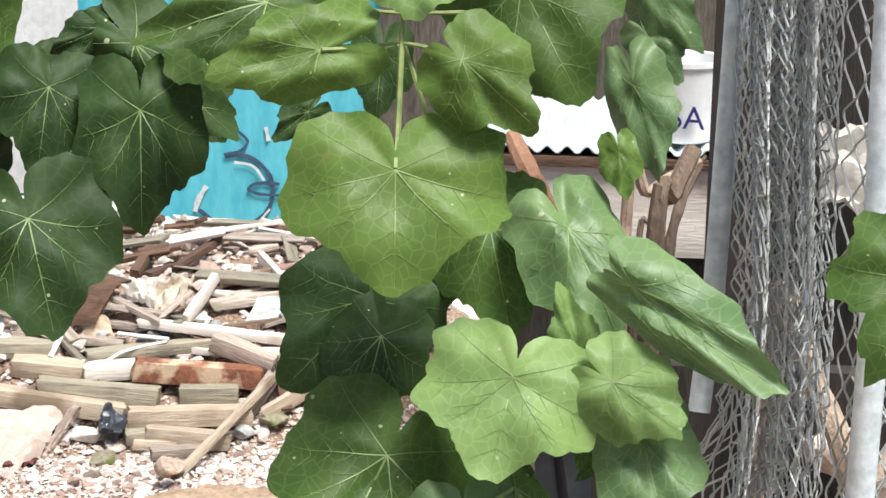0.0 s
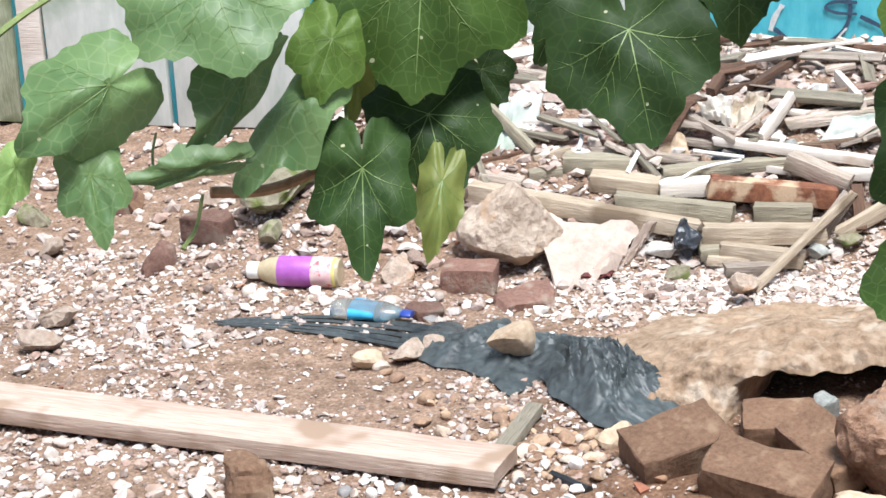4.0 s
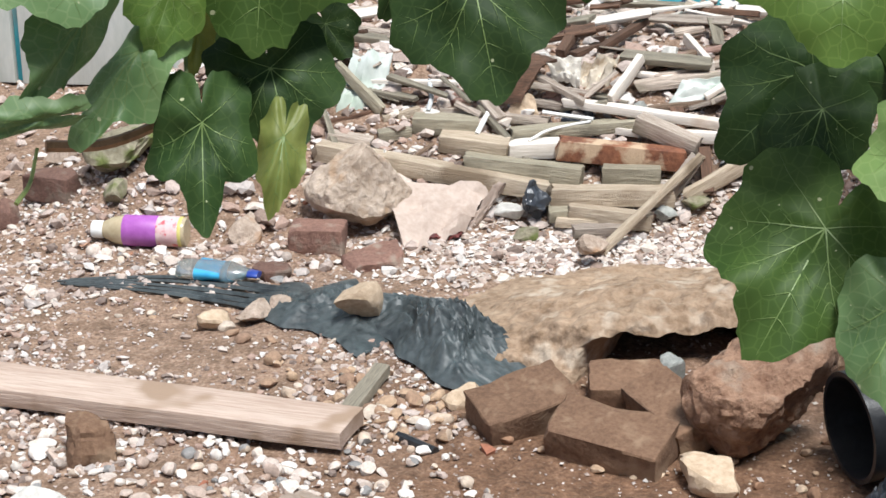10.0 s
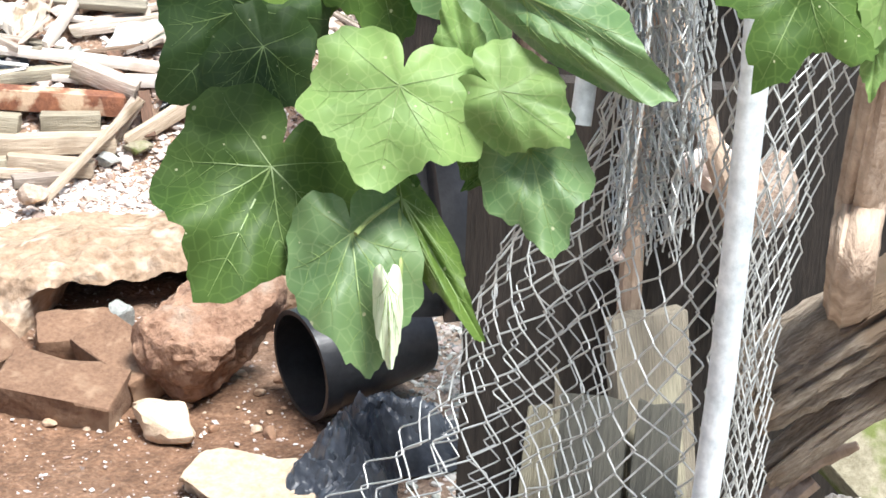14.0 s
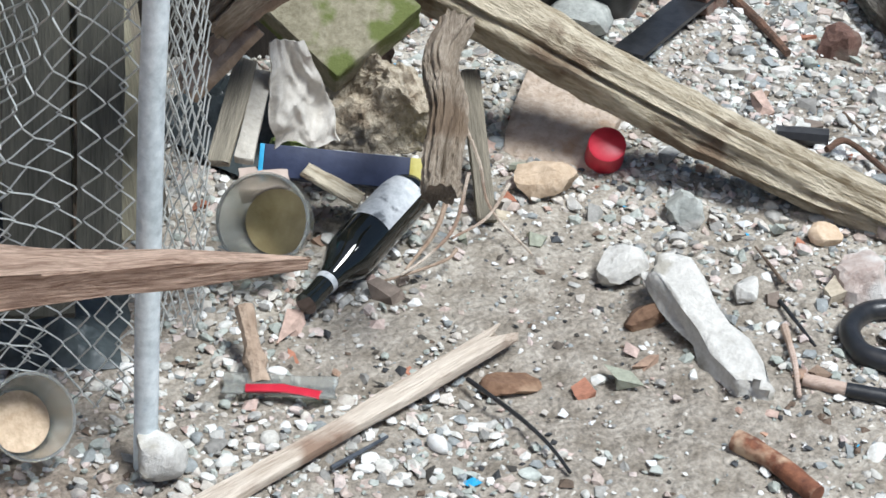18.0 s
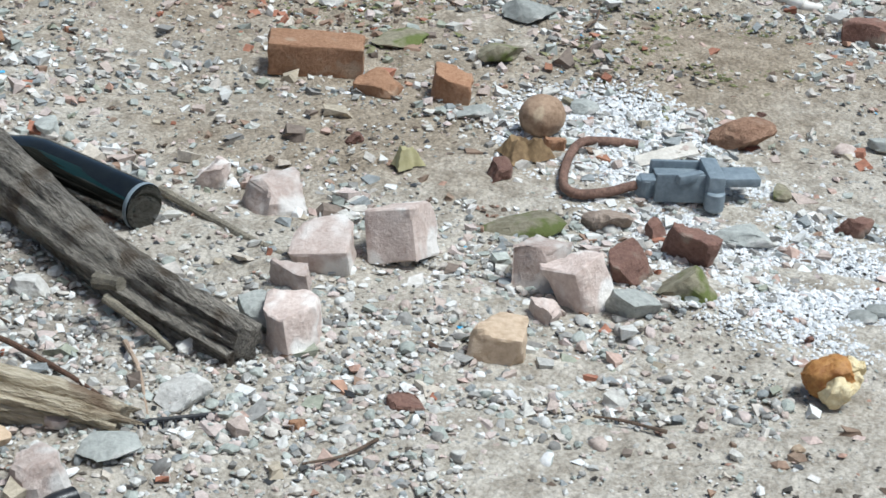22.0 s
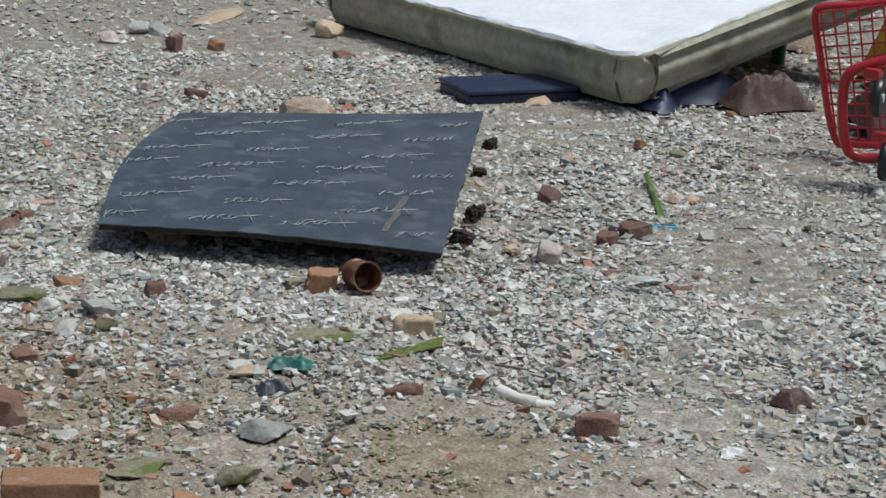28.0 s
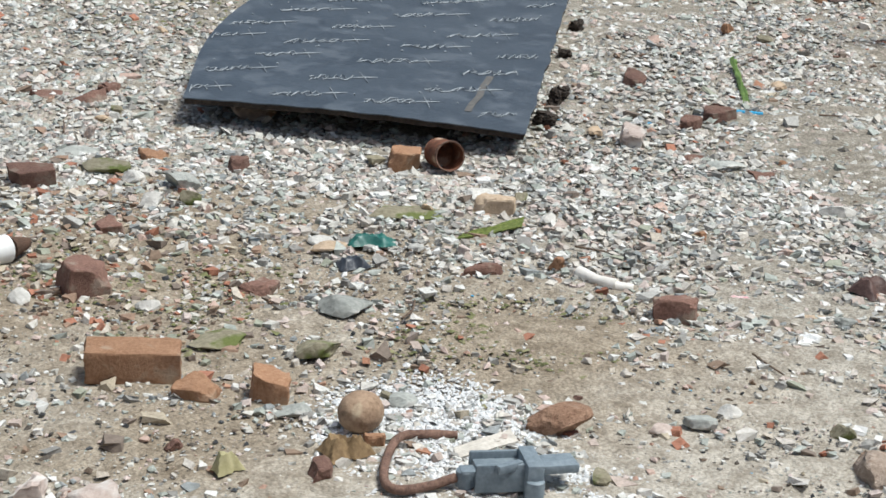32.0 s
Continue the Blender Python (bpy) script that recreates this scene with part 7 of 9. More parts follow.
def rag(top, width, height):
    """A limp cloth hanging in folds from one point."""
    top = Vector(top)

    def f(u, v):
        w = width * (0.5 + 0.5 * min(1, 1.4 * v)) * (1 + 0.22 * noise.noise(Vector((v * 4, 1, 3))))
        q = Vector((u * 1.3 + 0.5 * v, v * 1.5, 4))
        fold = 0.014 * noise.noise(q) + 0.007 * (1 - 2 * abs(noise.noise(q * 1.7))) + 0.005 * (1 - 2 * abs(noise.noise(q * 3.1))) + 0.0012 * noise.noise(q * 8)
        return top + Vector(((u - 0.5) * w + 0.022 * v, -0.025 * v - fold - 0.01, -height * v * (1 + 0.10 * noise.noise(Vector((u * 2, 9, 1))))))

    return tagged(part("rag", sheet_mesh(f, 60, 50, 0.002), "white_cloth"), "dirty off-white rag hanging over the rubbish", "rag")


rag((0.566, 2.060, 0.366), 0.078, 0.122)
plank((0.465, 1.944, 0.280), (0.530, 2.074, 0.330), 0.026, 0.010, "gray_wood", 316, "grey weathered slat standing in the rubbish", 4, name="slat", category="wood")
plank((0.492, 1.938, 0.283), (0.547, 2.063, 0.318), 0.020, 0.010, "concrete", 332, "pale grey slat standing in the rubbish", 4, name="slat", category="wood")
log([(0.812, 2.158, 0.307), (0.774, 2.111, 0.282), (0.753, 2.014, 0.270), (0.721, 1.940, 0.249), (0.709, 1.907, 0.230)], 0.020, 0.022, "bleached_wood", 317, "curved grey weathered strip of bark leaning on the beam", "bark_strip", "wood", 0.3)
plank((0.884, 2.188, 0.000), (0.933, 2.413, 0.090), 0.025, 0.012, "gray_wood", 318, "narrow grey strip of wood leaning on the beam", name="wood_strip", category="wood")
edge_brick((0.955, 2.355, 0.000), (1.077, 2.271, 0.000), 0.25, 0.035, "pale_rock", 319, "flat dusty concrete slab under the beam", 0.2, tilt=14, name="concrete_slab")
stone((0.986, 2.250, 0.000), (0.09, 0.06, 0.055), "cream_stone", 320, "rounded cream stone on the slab", 0)
cap = thing("red_cup", grounded((1.091, 2.295, 0.000), 0.012), "small red plastic cup lying under the beam", "cup", -20, rx=35)
part("shell", lathe([(0.0001, 0.044), (0.022, 0.044), (0.0255, 0.042), (0.0265, 0.0), (0.0235, 0.0), (0.0225, 0.038), (0.0001, 0.04)], 32, cap=False), "red_plastic", cap)
tray = thing("tub", grounded((1.216, 2.790, 0.000)), "black plastic tub with compartments, holding dark water", "tub", -30)


def tub_ring(w, d, z, n=40):
    """A rounded oblong, level at height z."""
    pts = []
    for k in range(n):
        c, q = math.cos(2 * math.pi * k / n), math.sin(2 * math.pi * k / n)
        pts.append((math.copysign(abs(c) ** 0.45, c) * w / 2, math.copysign(abs(q) ** 0.45, q) * d / 2, z))
    return pts


def loft(rings):
    bm = bmesh.new()
    rows = [[bm.verts.new(p) for p in r] for r in rings]
    for one, two in zip(rows, rows[1:]):
        for k in range(len(one)):
            bm.faces.new((one[k], one[(k + 1) % len(one)], two[(k + 1) % len(one)], two[k]))
    bm.faces.new(rows[0][::-1])
    bm.faces.new(rows[-1])
    return bm


part("shell", loft([tub_ring(0.245, 0.175, 0.0), tub_ring(0.26, 0.19, 0.008), tub_ring(0.30, 0.225, 0.092), tub_ring(0.29, 0.215, 0.092), tub_ring(0.252, 0.182, 0.014), tub_ring(0.24, 0.17, 0.011)]), "black_plastic", tray)
part("rim", tube_mesh(tub_ring(0.298, 0.223, 0.093), 0.006, 8, closed=True), "black_plastic", tray, "rounded rim")
part("water", loft([tub_ring(0.25, 0.18, 0.030), tub_ring(0.252, 0.182, 0.033)]), "black_plastic", tray, "still dark water")
for x in (-0.04, 0.055):
    bm = box(0.006, 0.185, 0.055, (1, 6, 2), 0.002, centre=False)
    bm.transform(Matrix.Translation((x, 0, 0.012)))
    part("divider", bm, "black_plastic", tray)
stone((1.200, 2.658, 0.000), (0.10, 0.07, 0.06), "gray_stone", 321, "smooth dark grey stone by the tub", -30, facets=3)
crumpled("wrapper", (1.066, 2.867, 0.000), (1.178, 2.893, 0.000), 0.06, 0.05, "yellow_label", 27, "crumpled yellow and white wrapper", "wrapper", 24, 16, 3)
for pts in ([(0.850, 2.180, 0.080), (0.815, 2.125, 0.040), (0.770, 2.090, 0.025), (0.728, 2.070, 0.015)], [(0.912, 2.191, 0.050), (0.868, 2.150, 0.030), (0.813, 2.125, 0.022)], [(0.860, 2.230, 0.120), (0.872, 2.200, 0.080), (0.880, 2.170, 0.030), (0.905, 2.080, 0.012)]):
    stick(smooth_line(pts, 5), 0.0026, 0.0018, "splinter_wood", 340, "thin dry stem lying over the rubbish", "stem", "stem", 6, 0.2, group="dry stems by the bottle")
edge_brick((1.403, 2.669, 0.000), (1.462, 2.690, 0.000), 0.06, 0.05, "brick", 322, "piece of red brick behind the tub", 0.5)
plank((1.232, 2.548, 0.020), (1.444, 2.715, 0.030), 0.05, 0.008, "black_plastic", 323, "flat black plastic strip by the tub", name="plastic_strip", category="plastic")
slab = part("stone_slab", brick_mesh((0.245, 0.050, 0.034), 324, 0.30, 0.010), "white_stone", sharp=50)
slab.matrix_basis = along((1.041, 1.868, 0.012), (1.027, 2.015, 0.035))
tagged(slab, "long slab of whitish stone propped on a smaller one", "stone")
stone((1.006, 2.031, 0.000), (0.08, 0.06, 0.05), "white_stone", 325, "white stone under the end of a slab", 20)
stone((0.991, 1.931, 0.000), (0.055, 0.04, 0.035), "dusty_brick", 326, "reddish brown stone beside the slab", 0)
plank((0.335, 1.671, 0.012), (0.812, 1.920, 0.018), 0.028, 0.012, "splinter_wood", 327, "long pale strip of splintered wood on the gravel", name="wood_strip", category="wood", wear=0.003, ragged=2)
stick([(0.739, 1.854, 0.010), (0.768, 1.771, 0.014), (0.785, 1.714, 0.012), (0.792, 1.667, 0.008)], 0.003, 0.002, "black_plastic", 25, "thin black wire on the gravel", "wire", "wire")
stick([(0.542, 1.738, 0.008), (0.618, 1.776, 0.008)], 0.003, 0.002, "navy_bag", 26, "short dark blue wire beside the wood strip", "wire", "wire")
stone((0.788, 1.846, 0.000), (0.075, 0.05, 0.02), "dusty_brick", 328, "flat reddish stone beside the pale strip", 10)
plank((0.466, 1.917, 0.008), (0.589, 1.875, 0.008), 0.04, 0.004, "clear_plastic", 329, "grey translucent scrap of plastic", name="plastic_scrap", category="plastic")
plank((0.487, 1.895, 0.012), (0.566, 1.862, 0.012), 0.014, 0.003, "red_plastic", 330, "bright red curved strip of plastic", name="plastic_strip", category="plastic", bend=0.004)
stick([(0.512, 1.998, 0.050), (0.511, 1.950, 0.020), (0.509, 1.911, 0.000)], 0.010, 0.014, "bark", 27, "gnarled stick standing by the post", "stick", "stick", knobs=0.4)
stick([(0.811, 2.102, 0.020), (0.789, 2.082, 0.020), (0.733, 2.076, 0.010), (0.698, 2.068, 0.010)], 0.0025, 0.0015, "bark", 28, "thin dry twig by the bottle", "twig", "twig")
stick([(0.821, 2.173, 0.050), (0.792, 2.132, 0.030), (0.740, 2.087, 0.010)], 0.004, 0.002, "bark", 29, "thin bent twig over the bottle", "twig", "twig")
stick([(1.293, 1.861, 0.016), (1.255, 1.860, 0.016), (1.219, 1.830, 0.016), (1.213, 1.781, 0.016), (1.256, 1.749, 0.016), (1.303, 1.754, 0.016), (1.321, 1.772, 0.016)], 0.013, 0.014, "black_plastic", 30, "black rubber handle bent like a hook", "hook", "hook", 12, knobs=0)
pump = thing("pump", (1.119, 1.752, 0.014), "black plastic tube of a small pump with a wooden tip", "pump")
PB = pump.matrix_basis.inverted()
for name, pts, r, mat in (("tip", [(1.119, 1.755, 0.014), (1.163, 1.723, 0.014)], [0.008, 0.008], "pale_wood"), ("tube", [(1.159, 1.725, 0.014), (1.205, 1.695, 0.014), (1.249, 1.667, 0.014)], [0.009, 0.010, 0.0105], "black_plastic"),
                          ("collar", [(1.246, 1.669, 0.014), (1.263, 1.658, 0.014)], [0.014, 0.014], "black_plastic"), ("nozzle", [(1.263, 1.658, 0.014), (1.283, 1.642, 0.013), (1.302, 1.628, 0.012)], [0.011, 0.009, 0.003], "black_plastic")):
    ob = part(name, tube_mesh(pts, r, 14), mat, pump)
    ob.matrix_basis = PB
comb = thing("comb", (1.450, 1.955, 0.006), "black plastic comb lying in the gravel", "comb")
CB = comb.matrix_basis.inverted()
ob = part("spine", tube_mesh([(1.451, 1.964, 0.012), (1.556, 1.915, 0.012)], 0.004, 8), "black_plastic", comb)
ob.matrix_basis = CB
for k in range(15):
    u = k / 14
    a = Vector((1.452, 1.963, 0.012)).lerp(Vector((1.554, 1.916, 0.012)), u)
    b = Vector((1.436, 1.938, 0.006)).lerp(Vector((1.535, 1.889, 0.006)), u)
    ob = part("tooth", tube_mesh([a, b], 0.0018, 5), "black_plastic", comb)
    ob.matrix_basis = CB
stick([(1.343, 2.284, 0.020), (1.409, 2.256, 0.020)], 0.012, 0.014, "black_plastic", 31, "flattened black rubber scrap", "rubber_scrap", "rubber")
stick([(1.383, 2.212, 0.030), (1.422, 2.226, 0.030), (1.446, 2.155, 0.020), (1.457, 2.082, 0.015), (1.461, 2.013, 0.010)], 0.005, 0.003, "dark_wood", 32, "dark brown strap curled on the gravel", "strap", "strap")
loose_sheet(((1.385, 2.248, 0.010), (1.422, 2.221, 0.010), (1.428, 2.242, 0.020), (1.391, 2.257, 0.020)), "white_plastic", 33, "scrap of white paper by the strap", "paper_scrap", "paper", bend=0.008)
stick([(0.993, 1.671, 0.012), (1.017, 1.622, 0.014), (1.037, 1.560, 0.012)], 0.013, 0.011, "rust", 33, "rusty brown length of pipe in the gravel", "pipe", "pipe", 10)
stick([(1.169, 1.916, 0.010), (1.167, 1.862, 0.012), (1.169, 1.820, 0.008)], 0.003, 0.002, "black_plastic", 34, "short black twig", "twig", "twig")
stick([(1.149, 1.864, 0.010), (1.127, 1.794, 0.012), (1.104, 1.733, 0.008)], 0.005, 0.003, "pale_wood", 35, "short pale splinter of wood", "splinter", "stick")
stick([(1.478, 2.703, 0.010), (1.477, 2.605, 0.015), (1.479, 2.516, 0.010)], 0.008, 0.006, "dark_wood", 36, "dark stick lying on the pebbles", "stick", "stick")
stick([(1.564, 2.131, 0.020), (1.533, 2.058, 0.020), (1.487, 1.977, 0.005)], 0.004, 0.002, "bark", 37, "curved dry twig on the pebbles", "twig", "twig")
stick([(1.916, 2.519, 0.006), (1.918, 2.340, 0.006), (1.926, 2.210, 0.006)], 0.008, 0.006, "gray_wood", 38, "long thin buried stick in the sand", "stick", "stick")
GREEN = thing("weed", (1.585, 2.950, 0.000), "bright green weed with broad leaves behind the beam", "weed")
GB = GREEN.matrix_basis.inverted()
for k, (a, b, w) in enumerate((((1.525, 2.876, 0.060), (1.527, 2.975, 0.050), 0.07), ((1.533, 2.872, 0.060), (1.621, 2.884, 0.040), 0.08), ((1.551, 2.888, 0.070), (1.671, 2.938, 0.060), 0.08), ((1.508, 2.882, 0.080), (1.564, 3.009, 0.100), 0.08))):
    ob = leaf(GREEN, a, b, w, "young_leaf", 60 + k, 0, lobes=0.6)
    ob.matrix_basis = GB @ ob.matrix_basis


# ---- broken bricks and stones in the yard ----
edge_brick((1.964, 2.492, 0.000), (2.026, 2.454, 0.000), 0.07, 0.045, "pale_brick", 341, "dusty pink piece of brick on the sand", 0.5)
edge_brick((1.976, 2.358, 0.000), (2.075, 2.333, 0.000), 0.08, 0.06, "pale_brick", 342, "whitish pink broken brick on the sand", 0.35, lean=8)
edge_brick((1.903, 2.169, 0.000), (1.991, 2.120, 0.000), 0.08, 0.06, "pale_brick", 343, "pinkish brown broken brick on the gravel", 0.28)
brick((2.064, 2.114, 0.000), (0.100, 0.078, 0.082), "pale_brick", 344, "pale cream block of brick with one terracotta side", 24, tilt=-16, lean=16, chip=0.3)
edge_stone((1.713, 2.059, 0.000), (1.774, 2.028, 0.000), 0.06, 0.055, "gray_stone", 345, "pale grey angular stone beside a brick")
edge_brick((1.707, 1.982, 0.000), (1.783, 1.952, 0.000), 0.08, 0.075, "pale_brick", 346, "whitish pink brick with a bright top", 0.3, tilt=-12)
edge_brick((1.838, 2.117, 0.000), (1.897, 2.097, 0.000), 0.06, 0.05, "pale_brick", 347, "small pink piece of brick", 0.5)
edge_brick((1.238, 1.907, 0.000), (1.300, 1.874, 0.000), 0.06, 0.05, "pale_brick", 348, "square pink piece of brick on the gravel", 0.25, tilt=-8)
edge_stone((1.336, 1.910, 0.000), (1.409, 1.878, 0.000), 0.06, 0.03, "gray_stone", 349, "flat grey-green stone on the gravel", facets=9)
edge_stone((1.493, 1.964, 0.000), (1.561, 1.928, 0.000), 0.05, 0.045, "white_stone", 350, "whitish stone above the comb")
edge_stone((1.260, 2.024, 0.000), (1.300, 2.002, 0.000), 0.04, 0.03, "cream_stone", 351, "rounded cream pebble on the gravel", facets=3)
edge_stone((1.356, 2.015, 0.000), (1.384, 2.000, 0.000), 0.028, 0.022, "pale_brick", 352, "small rounded pink pebble", facets=2)
edge_stone((1.109, 1.938, 0.000), (1.136, 1.917, 0.000), 0.05, 0.03, "white_stone", 353, "white stone in the gravel")
edge_stone((1.104, 2.124, 0.000), (1.151, 2.100, 0.000), 0.06, 0.05, "gray_stone", 354, "grey stone beside the beam end")
edge_stone((1.523, 2.351, 0.000), (1.573, 2.316, 0.000), 0.04, 0.03, "white_stone", 355, "flat white stone by the grey log")
edge_brick((1.531, 2.514, 0.000), (1.585, 2.482, 0.000), 0.05, 0.05, "brick", 356, "brown piece of brick in the pebbles", 0.5)
edge_brick((1.370, 2.690, 0.000), (1.435, 2.659, 0.000), 0.06, 0.07, "brick", 357, "red brick fragment by the black strip", 0.4)
edge_brick((1.732, 1.785, 0.000), (1.781, 1.767, 0.000), 0.035, 0.025, "brick", 358, "small red brick fragment", 0.5)
edge_brick((1.925, 1.817, 0.000), (2.008, 1.783, 0.000), 0.07, 0.055, "cream_stone", 359, "tan angular piece of brick on the sand", 0.35)
edge_stone((1.140, 1.550, 0.000), (1.265, 1.502, 0.000), 0.10, 0.065, "pink_stone", 360, "large smooth reddish stone on the gravel", facets=4)
edge_stone((1.695, 1.438, 0.000), (1.757, 1.404, 0.000), 0.05, 0.03, "cream_stone", 361, "smooth tan stone on the sand", facets=4)
edge_stone((1.244, 1.802, 0.000), (1.294, 1.775, 0.000), 0.045, 0.02, "white_stone", 362, "white stone inside the hook", facets=4)
# round the grey clamp
edge_brick((2.393, 2.836, 0.000), (2.520, 2.720, 0.000), 0.085, 0.062, "orange_brick", 371, "whole orange brick lying on the sand", 0.12)
edge_brick((2.459, 2.666, 0.000), (2.534, 2.614, 0.000), 0.06, 0.04, "orange_brick", 372, "broken end of an orange brick", 0.3)
edge_brick((2.542, 2.562, 0.000), (2.605, 2.520, 0.000), 0.06, 0.058, "orange_brick", 373, "square piece of orange brick", 0.2)
edge_brick((2.635, 3.211, 0.000), (2.723, 3.154, 0.000), 0.08, 0.07, "brick", 374, "red-brown brick piece with rounded corners", 0.18)
edge_brick((2.921, 3.434, 0.000), (2.986, 3.394, 0.000), 0.06, 0.035, "brick", 375, "brown piece of brick", 0.5)
edge_brick((2.908, 2.978, 0.000), (2.988, 2.924, 0.000), 0.06, 0.03, "brick", 376, "flat brown piece of brick", 0.5)
edge_brick((3.305, 2.718, 0.000), (3.380, 2.667, 0.000), 0.05, 0.03, "brick", 378, "flat red piece of brick", 0.5)
edge_brick((3.427, 2.328, 0.000), (3.496, 2.256, 0.000), 0.05, 0.055, "brick", 379, "square dark red piece of brick", 0.2, tilt=-6)
edge_stone((2.916, 2.752, 0.000), (3.002, 2.683, 0.000), 0.07, 0.045, "gray_stone", 380, "blue-grey stone on the gravel")
edge_stone((2.733, 2.640, 0.000), (2.808, 2.586, 0.000), 0.06, 0.04, "mossy_stone", 381, "mossy dark stone on the gravel")
edge_stone((2.627, 2.791, 0.000), (2.747, 2.750, 0.000), 0.10, 0.018, "mossy_stone", 382, "flat grey-green slab on the gravel")
edge_stone((2.521, 2.479, 0.000), (2.592, 2.446, 0.000), 0.04, 0.02, "gray_stone", 383, "flat grey stone")
edge_stone((2.702, 2.371, 0.000), (2.749, 2.341, 0.000), 0.05, 0.025, "gray_stone", 384, "smooth blue-grey stone", facets=3)
edge_brick((2.124, 1.929, 0.000), (2.186, 1.886, 0.000), 0.08, 0.075, "pale_brick", 385, "dusty red piece of brick in a small pile", 0.35, tilt=-14)
edge_brick((2.144, 1.848, 0.000), (2.218, 1.821, 0.000), 0.07, 0.085, "pale_brick", 386, "pink piece of brick with a flat face", 0.3, tilt=-18, lean=-10)
edge_brick((2.264, 1.878, 0.000), (2.340, 1.848, 0.000), 0.06, 0.05, "brick", 387, "brown piece of brick in a small pile", 0.5)
edge_brick((2.393, 1.865, 0.000), (2.464, 1.828, 0.000), 0.07, 0.06, "brick", 388, "pointed red piece of brick in a small pile", 0.5)
edge_stone((2.288, 1.800, 0.000), (2.359, 1.744, 0.000), 0.06, 0.05, "mossy_stone", 389, "stone with dark green moss in a small pile")
edge_stone((2.173, 1.803, 0.000), (2.239, 1.748, 0.000), 0.07, 0.05, "gray_stone", 390, "angular blue-grey stone in a small pile", facets=10)
edge_brick((2.080, 1.852, 0.000), (2.130, 1.819, 0.000), 0.05, 0.04, "pale_brick", 391, "small pink piece of brick in a small pile", 0.6)
edge_stone((2.370, 2.026, 0.000), (2.435, 1.980, 0.000), 0.06, 0.04, "rock", 393, "brownish grey stone behind the pile")
edge_stone((2.222, 2.093, 0.000), (2.340, 2.031, 0.000), 0.07, 0.03, "mossy_stone", 394, "flat grey-green stone behind the pile")
edge_stone((2.506, 1.872, 0.000), (2.592, 1.816, 0.000), 0.06, 0.03, "gray_stone", 395, "flat grey stone behind the pile")
edge_stone((2.794, 2.127, 0.000), (2.888, 2.058, 0.000), 0.07, 0.06, "red_rock", 396, "dark red jagged stone behind the clamp", facets=10)
edge_brick((2.772, 1.557, 0.000), (2.850, 1.488, 0.000), 0.08, 0.06, "pale_brick", 397, "broken brick with pink top and grey side", 0.35)
edge_brick((3.053, 1.625, 0.000), (3.120, 1.566, 0.000), 0.08, 0.05, "rock", 398, "weathered pale brick on the sand", 0.4)
edge_stone((2.972, 2.000, 0.000), (3.016, 1.963, 0.000), 0.04, 0.025, "pale_brick", 399, "small pinkish chip", facets=6)
edge_stone((3.036, 1.973, 0.000), (3.078, 1.927, 0.000), 0.04, 0.025, "gray_stone", 400, "dark grey chip of stone", facets=6)
edge_stone((3.126, 1.958, 0.000), (3.163, 1.927, 0.000), 0.035, 0.025, "white_stone", 401, "white chip of stone", facets=6)
edge_stone((2.475, 1.591, 0.000), (2.509, 1.561, 0.000), 0.04, 0.015, "gray_stone", 402, "flat grey pebble", facets=2)
edge_stone((2.510, 1.585, 0.000), (2.551, 1.548, 0.000), 0.04, 0.018, "gray_stone", 403, "flat grey-green pebble", facets=2)
edge_stone((2.287, 2.373, 0.000), (2.320, 2.354, 0.000), 0.03, 0.02, "mossy_stone", 404, "yellowish stone with a dry leaf")
nut = part("coconut", stone_mesh((0.084, 0.080, 0.074), 405, 1, 4, 0.015), "coconut")
nut.matrix_basis = pose(*grounded((2.598, 2.348, 0.000), -0.003), 0, 0, 20)
tagged(nut, "small round brown coconut lying on the gravel", "coconut")
stick([(2.691, 2.206, 0.008), (2.648, 2.240, 0.012), (2.605, 2.260, 0.012), (2.530, 2.220, 0.012), (2.459, 2.161, 0.012), (2.446, 2.122, 0.012), (2.487, 2.098, 0.012), (2.539, 2.077, 0.020)], 0.008, 0.008, "rusty_rod", 41, "rusty bent steel rod by the clamp", "rod", "rod", 10, knobs=0.12)


def clamp(loc, yaw):
    """A grey plastic clamp: a body with ribs, a sleeve and a plate."""
    th = thing("clamp", loc, "broken grey plastic clamp lying on white grit", "clamp", yaw)
    for name, size, at, turn in (("body", (0.10, 0.055, 0.036), (-0.01, 0, 0.024), 0), ("plate", (0.075, 0.05, 0.016), (0.075, 0.012, 0.034), 6), ("sleeve", (0.028, 0.085, 0.058), (0.03, -0.012, 0.032), 0),
                                 ("rib", (0.09, 0.008, 0.05), (-0.02, -0.028, 0.03), 0), ("rib", (0.09, 0.008, 0.05), (-0.02, 0.028, 0.03), 0), ("lever", (0.05, 0.014, 0.016), (-0.01, -0.03, 0.05), 25), ("nose", (0.03, 0.03, 0.03), (-0.07, 0, 0.022), 0)):
        bm = box(*size, (3, 2, 2), 0.004)
        bm.transform(Matrix.Translation(at) @ Matrix.Rotation(radians(turn), 4, "Z"))
        part(name, bm, "gray_plastic", th)
    for x, y in ((0.03, -0.05), (-0.075, 0.0)):
        bm = lathe([(0.014, 0), (0.016, 0.002), (0.016, 0.03), (0.013, 0.032), (0.007, 0.032), (0.006, 0.01)], 20)
        bm.transform(Matrix.Translation((x, y, 0.003)))
        part("barrel", bm, "gray_plastic", th)


clamp(grounded((2.611, 2.021, 0.000), 0.004), -38)
loose_sheet(((2.624, 2.149, 0.004), (2.762, 2.126, 0.004), (2.782, 2.162, 0.008), (2.650, 2.177, 0.008)), "white_cloth", 42, "white strip of board with a dark edge beside the clamp", "board_strip", "board", bend=0.003)
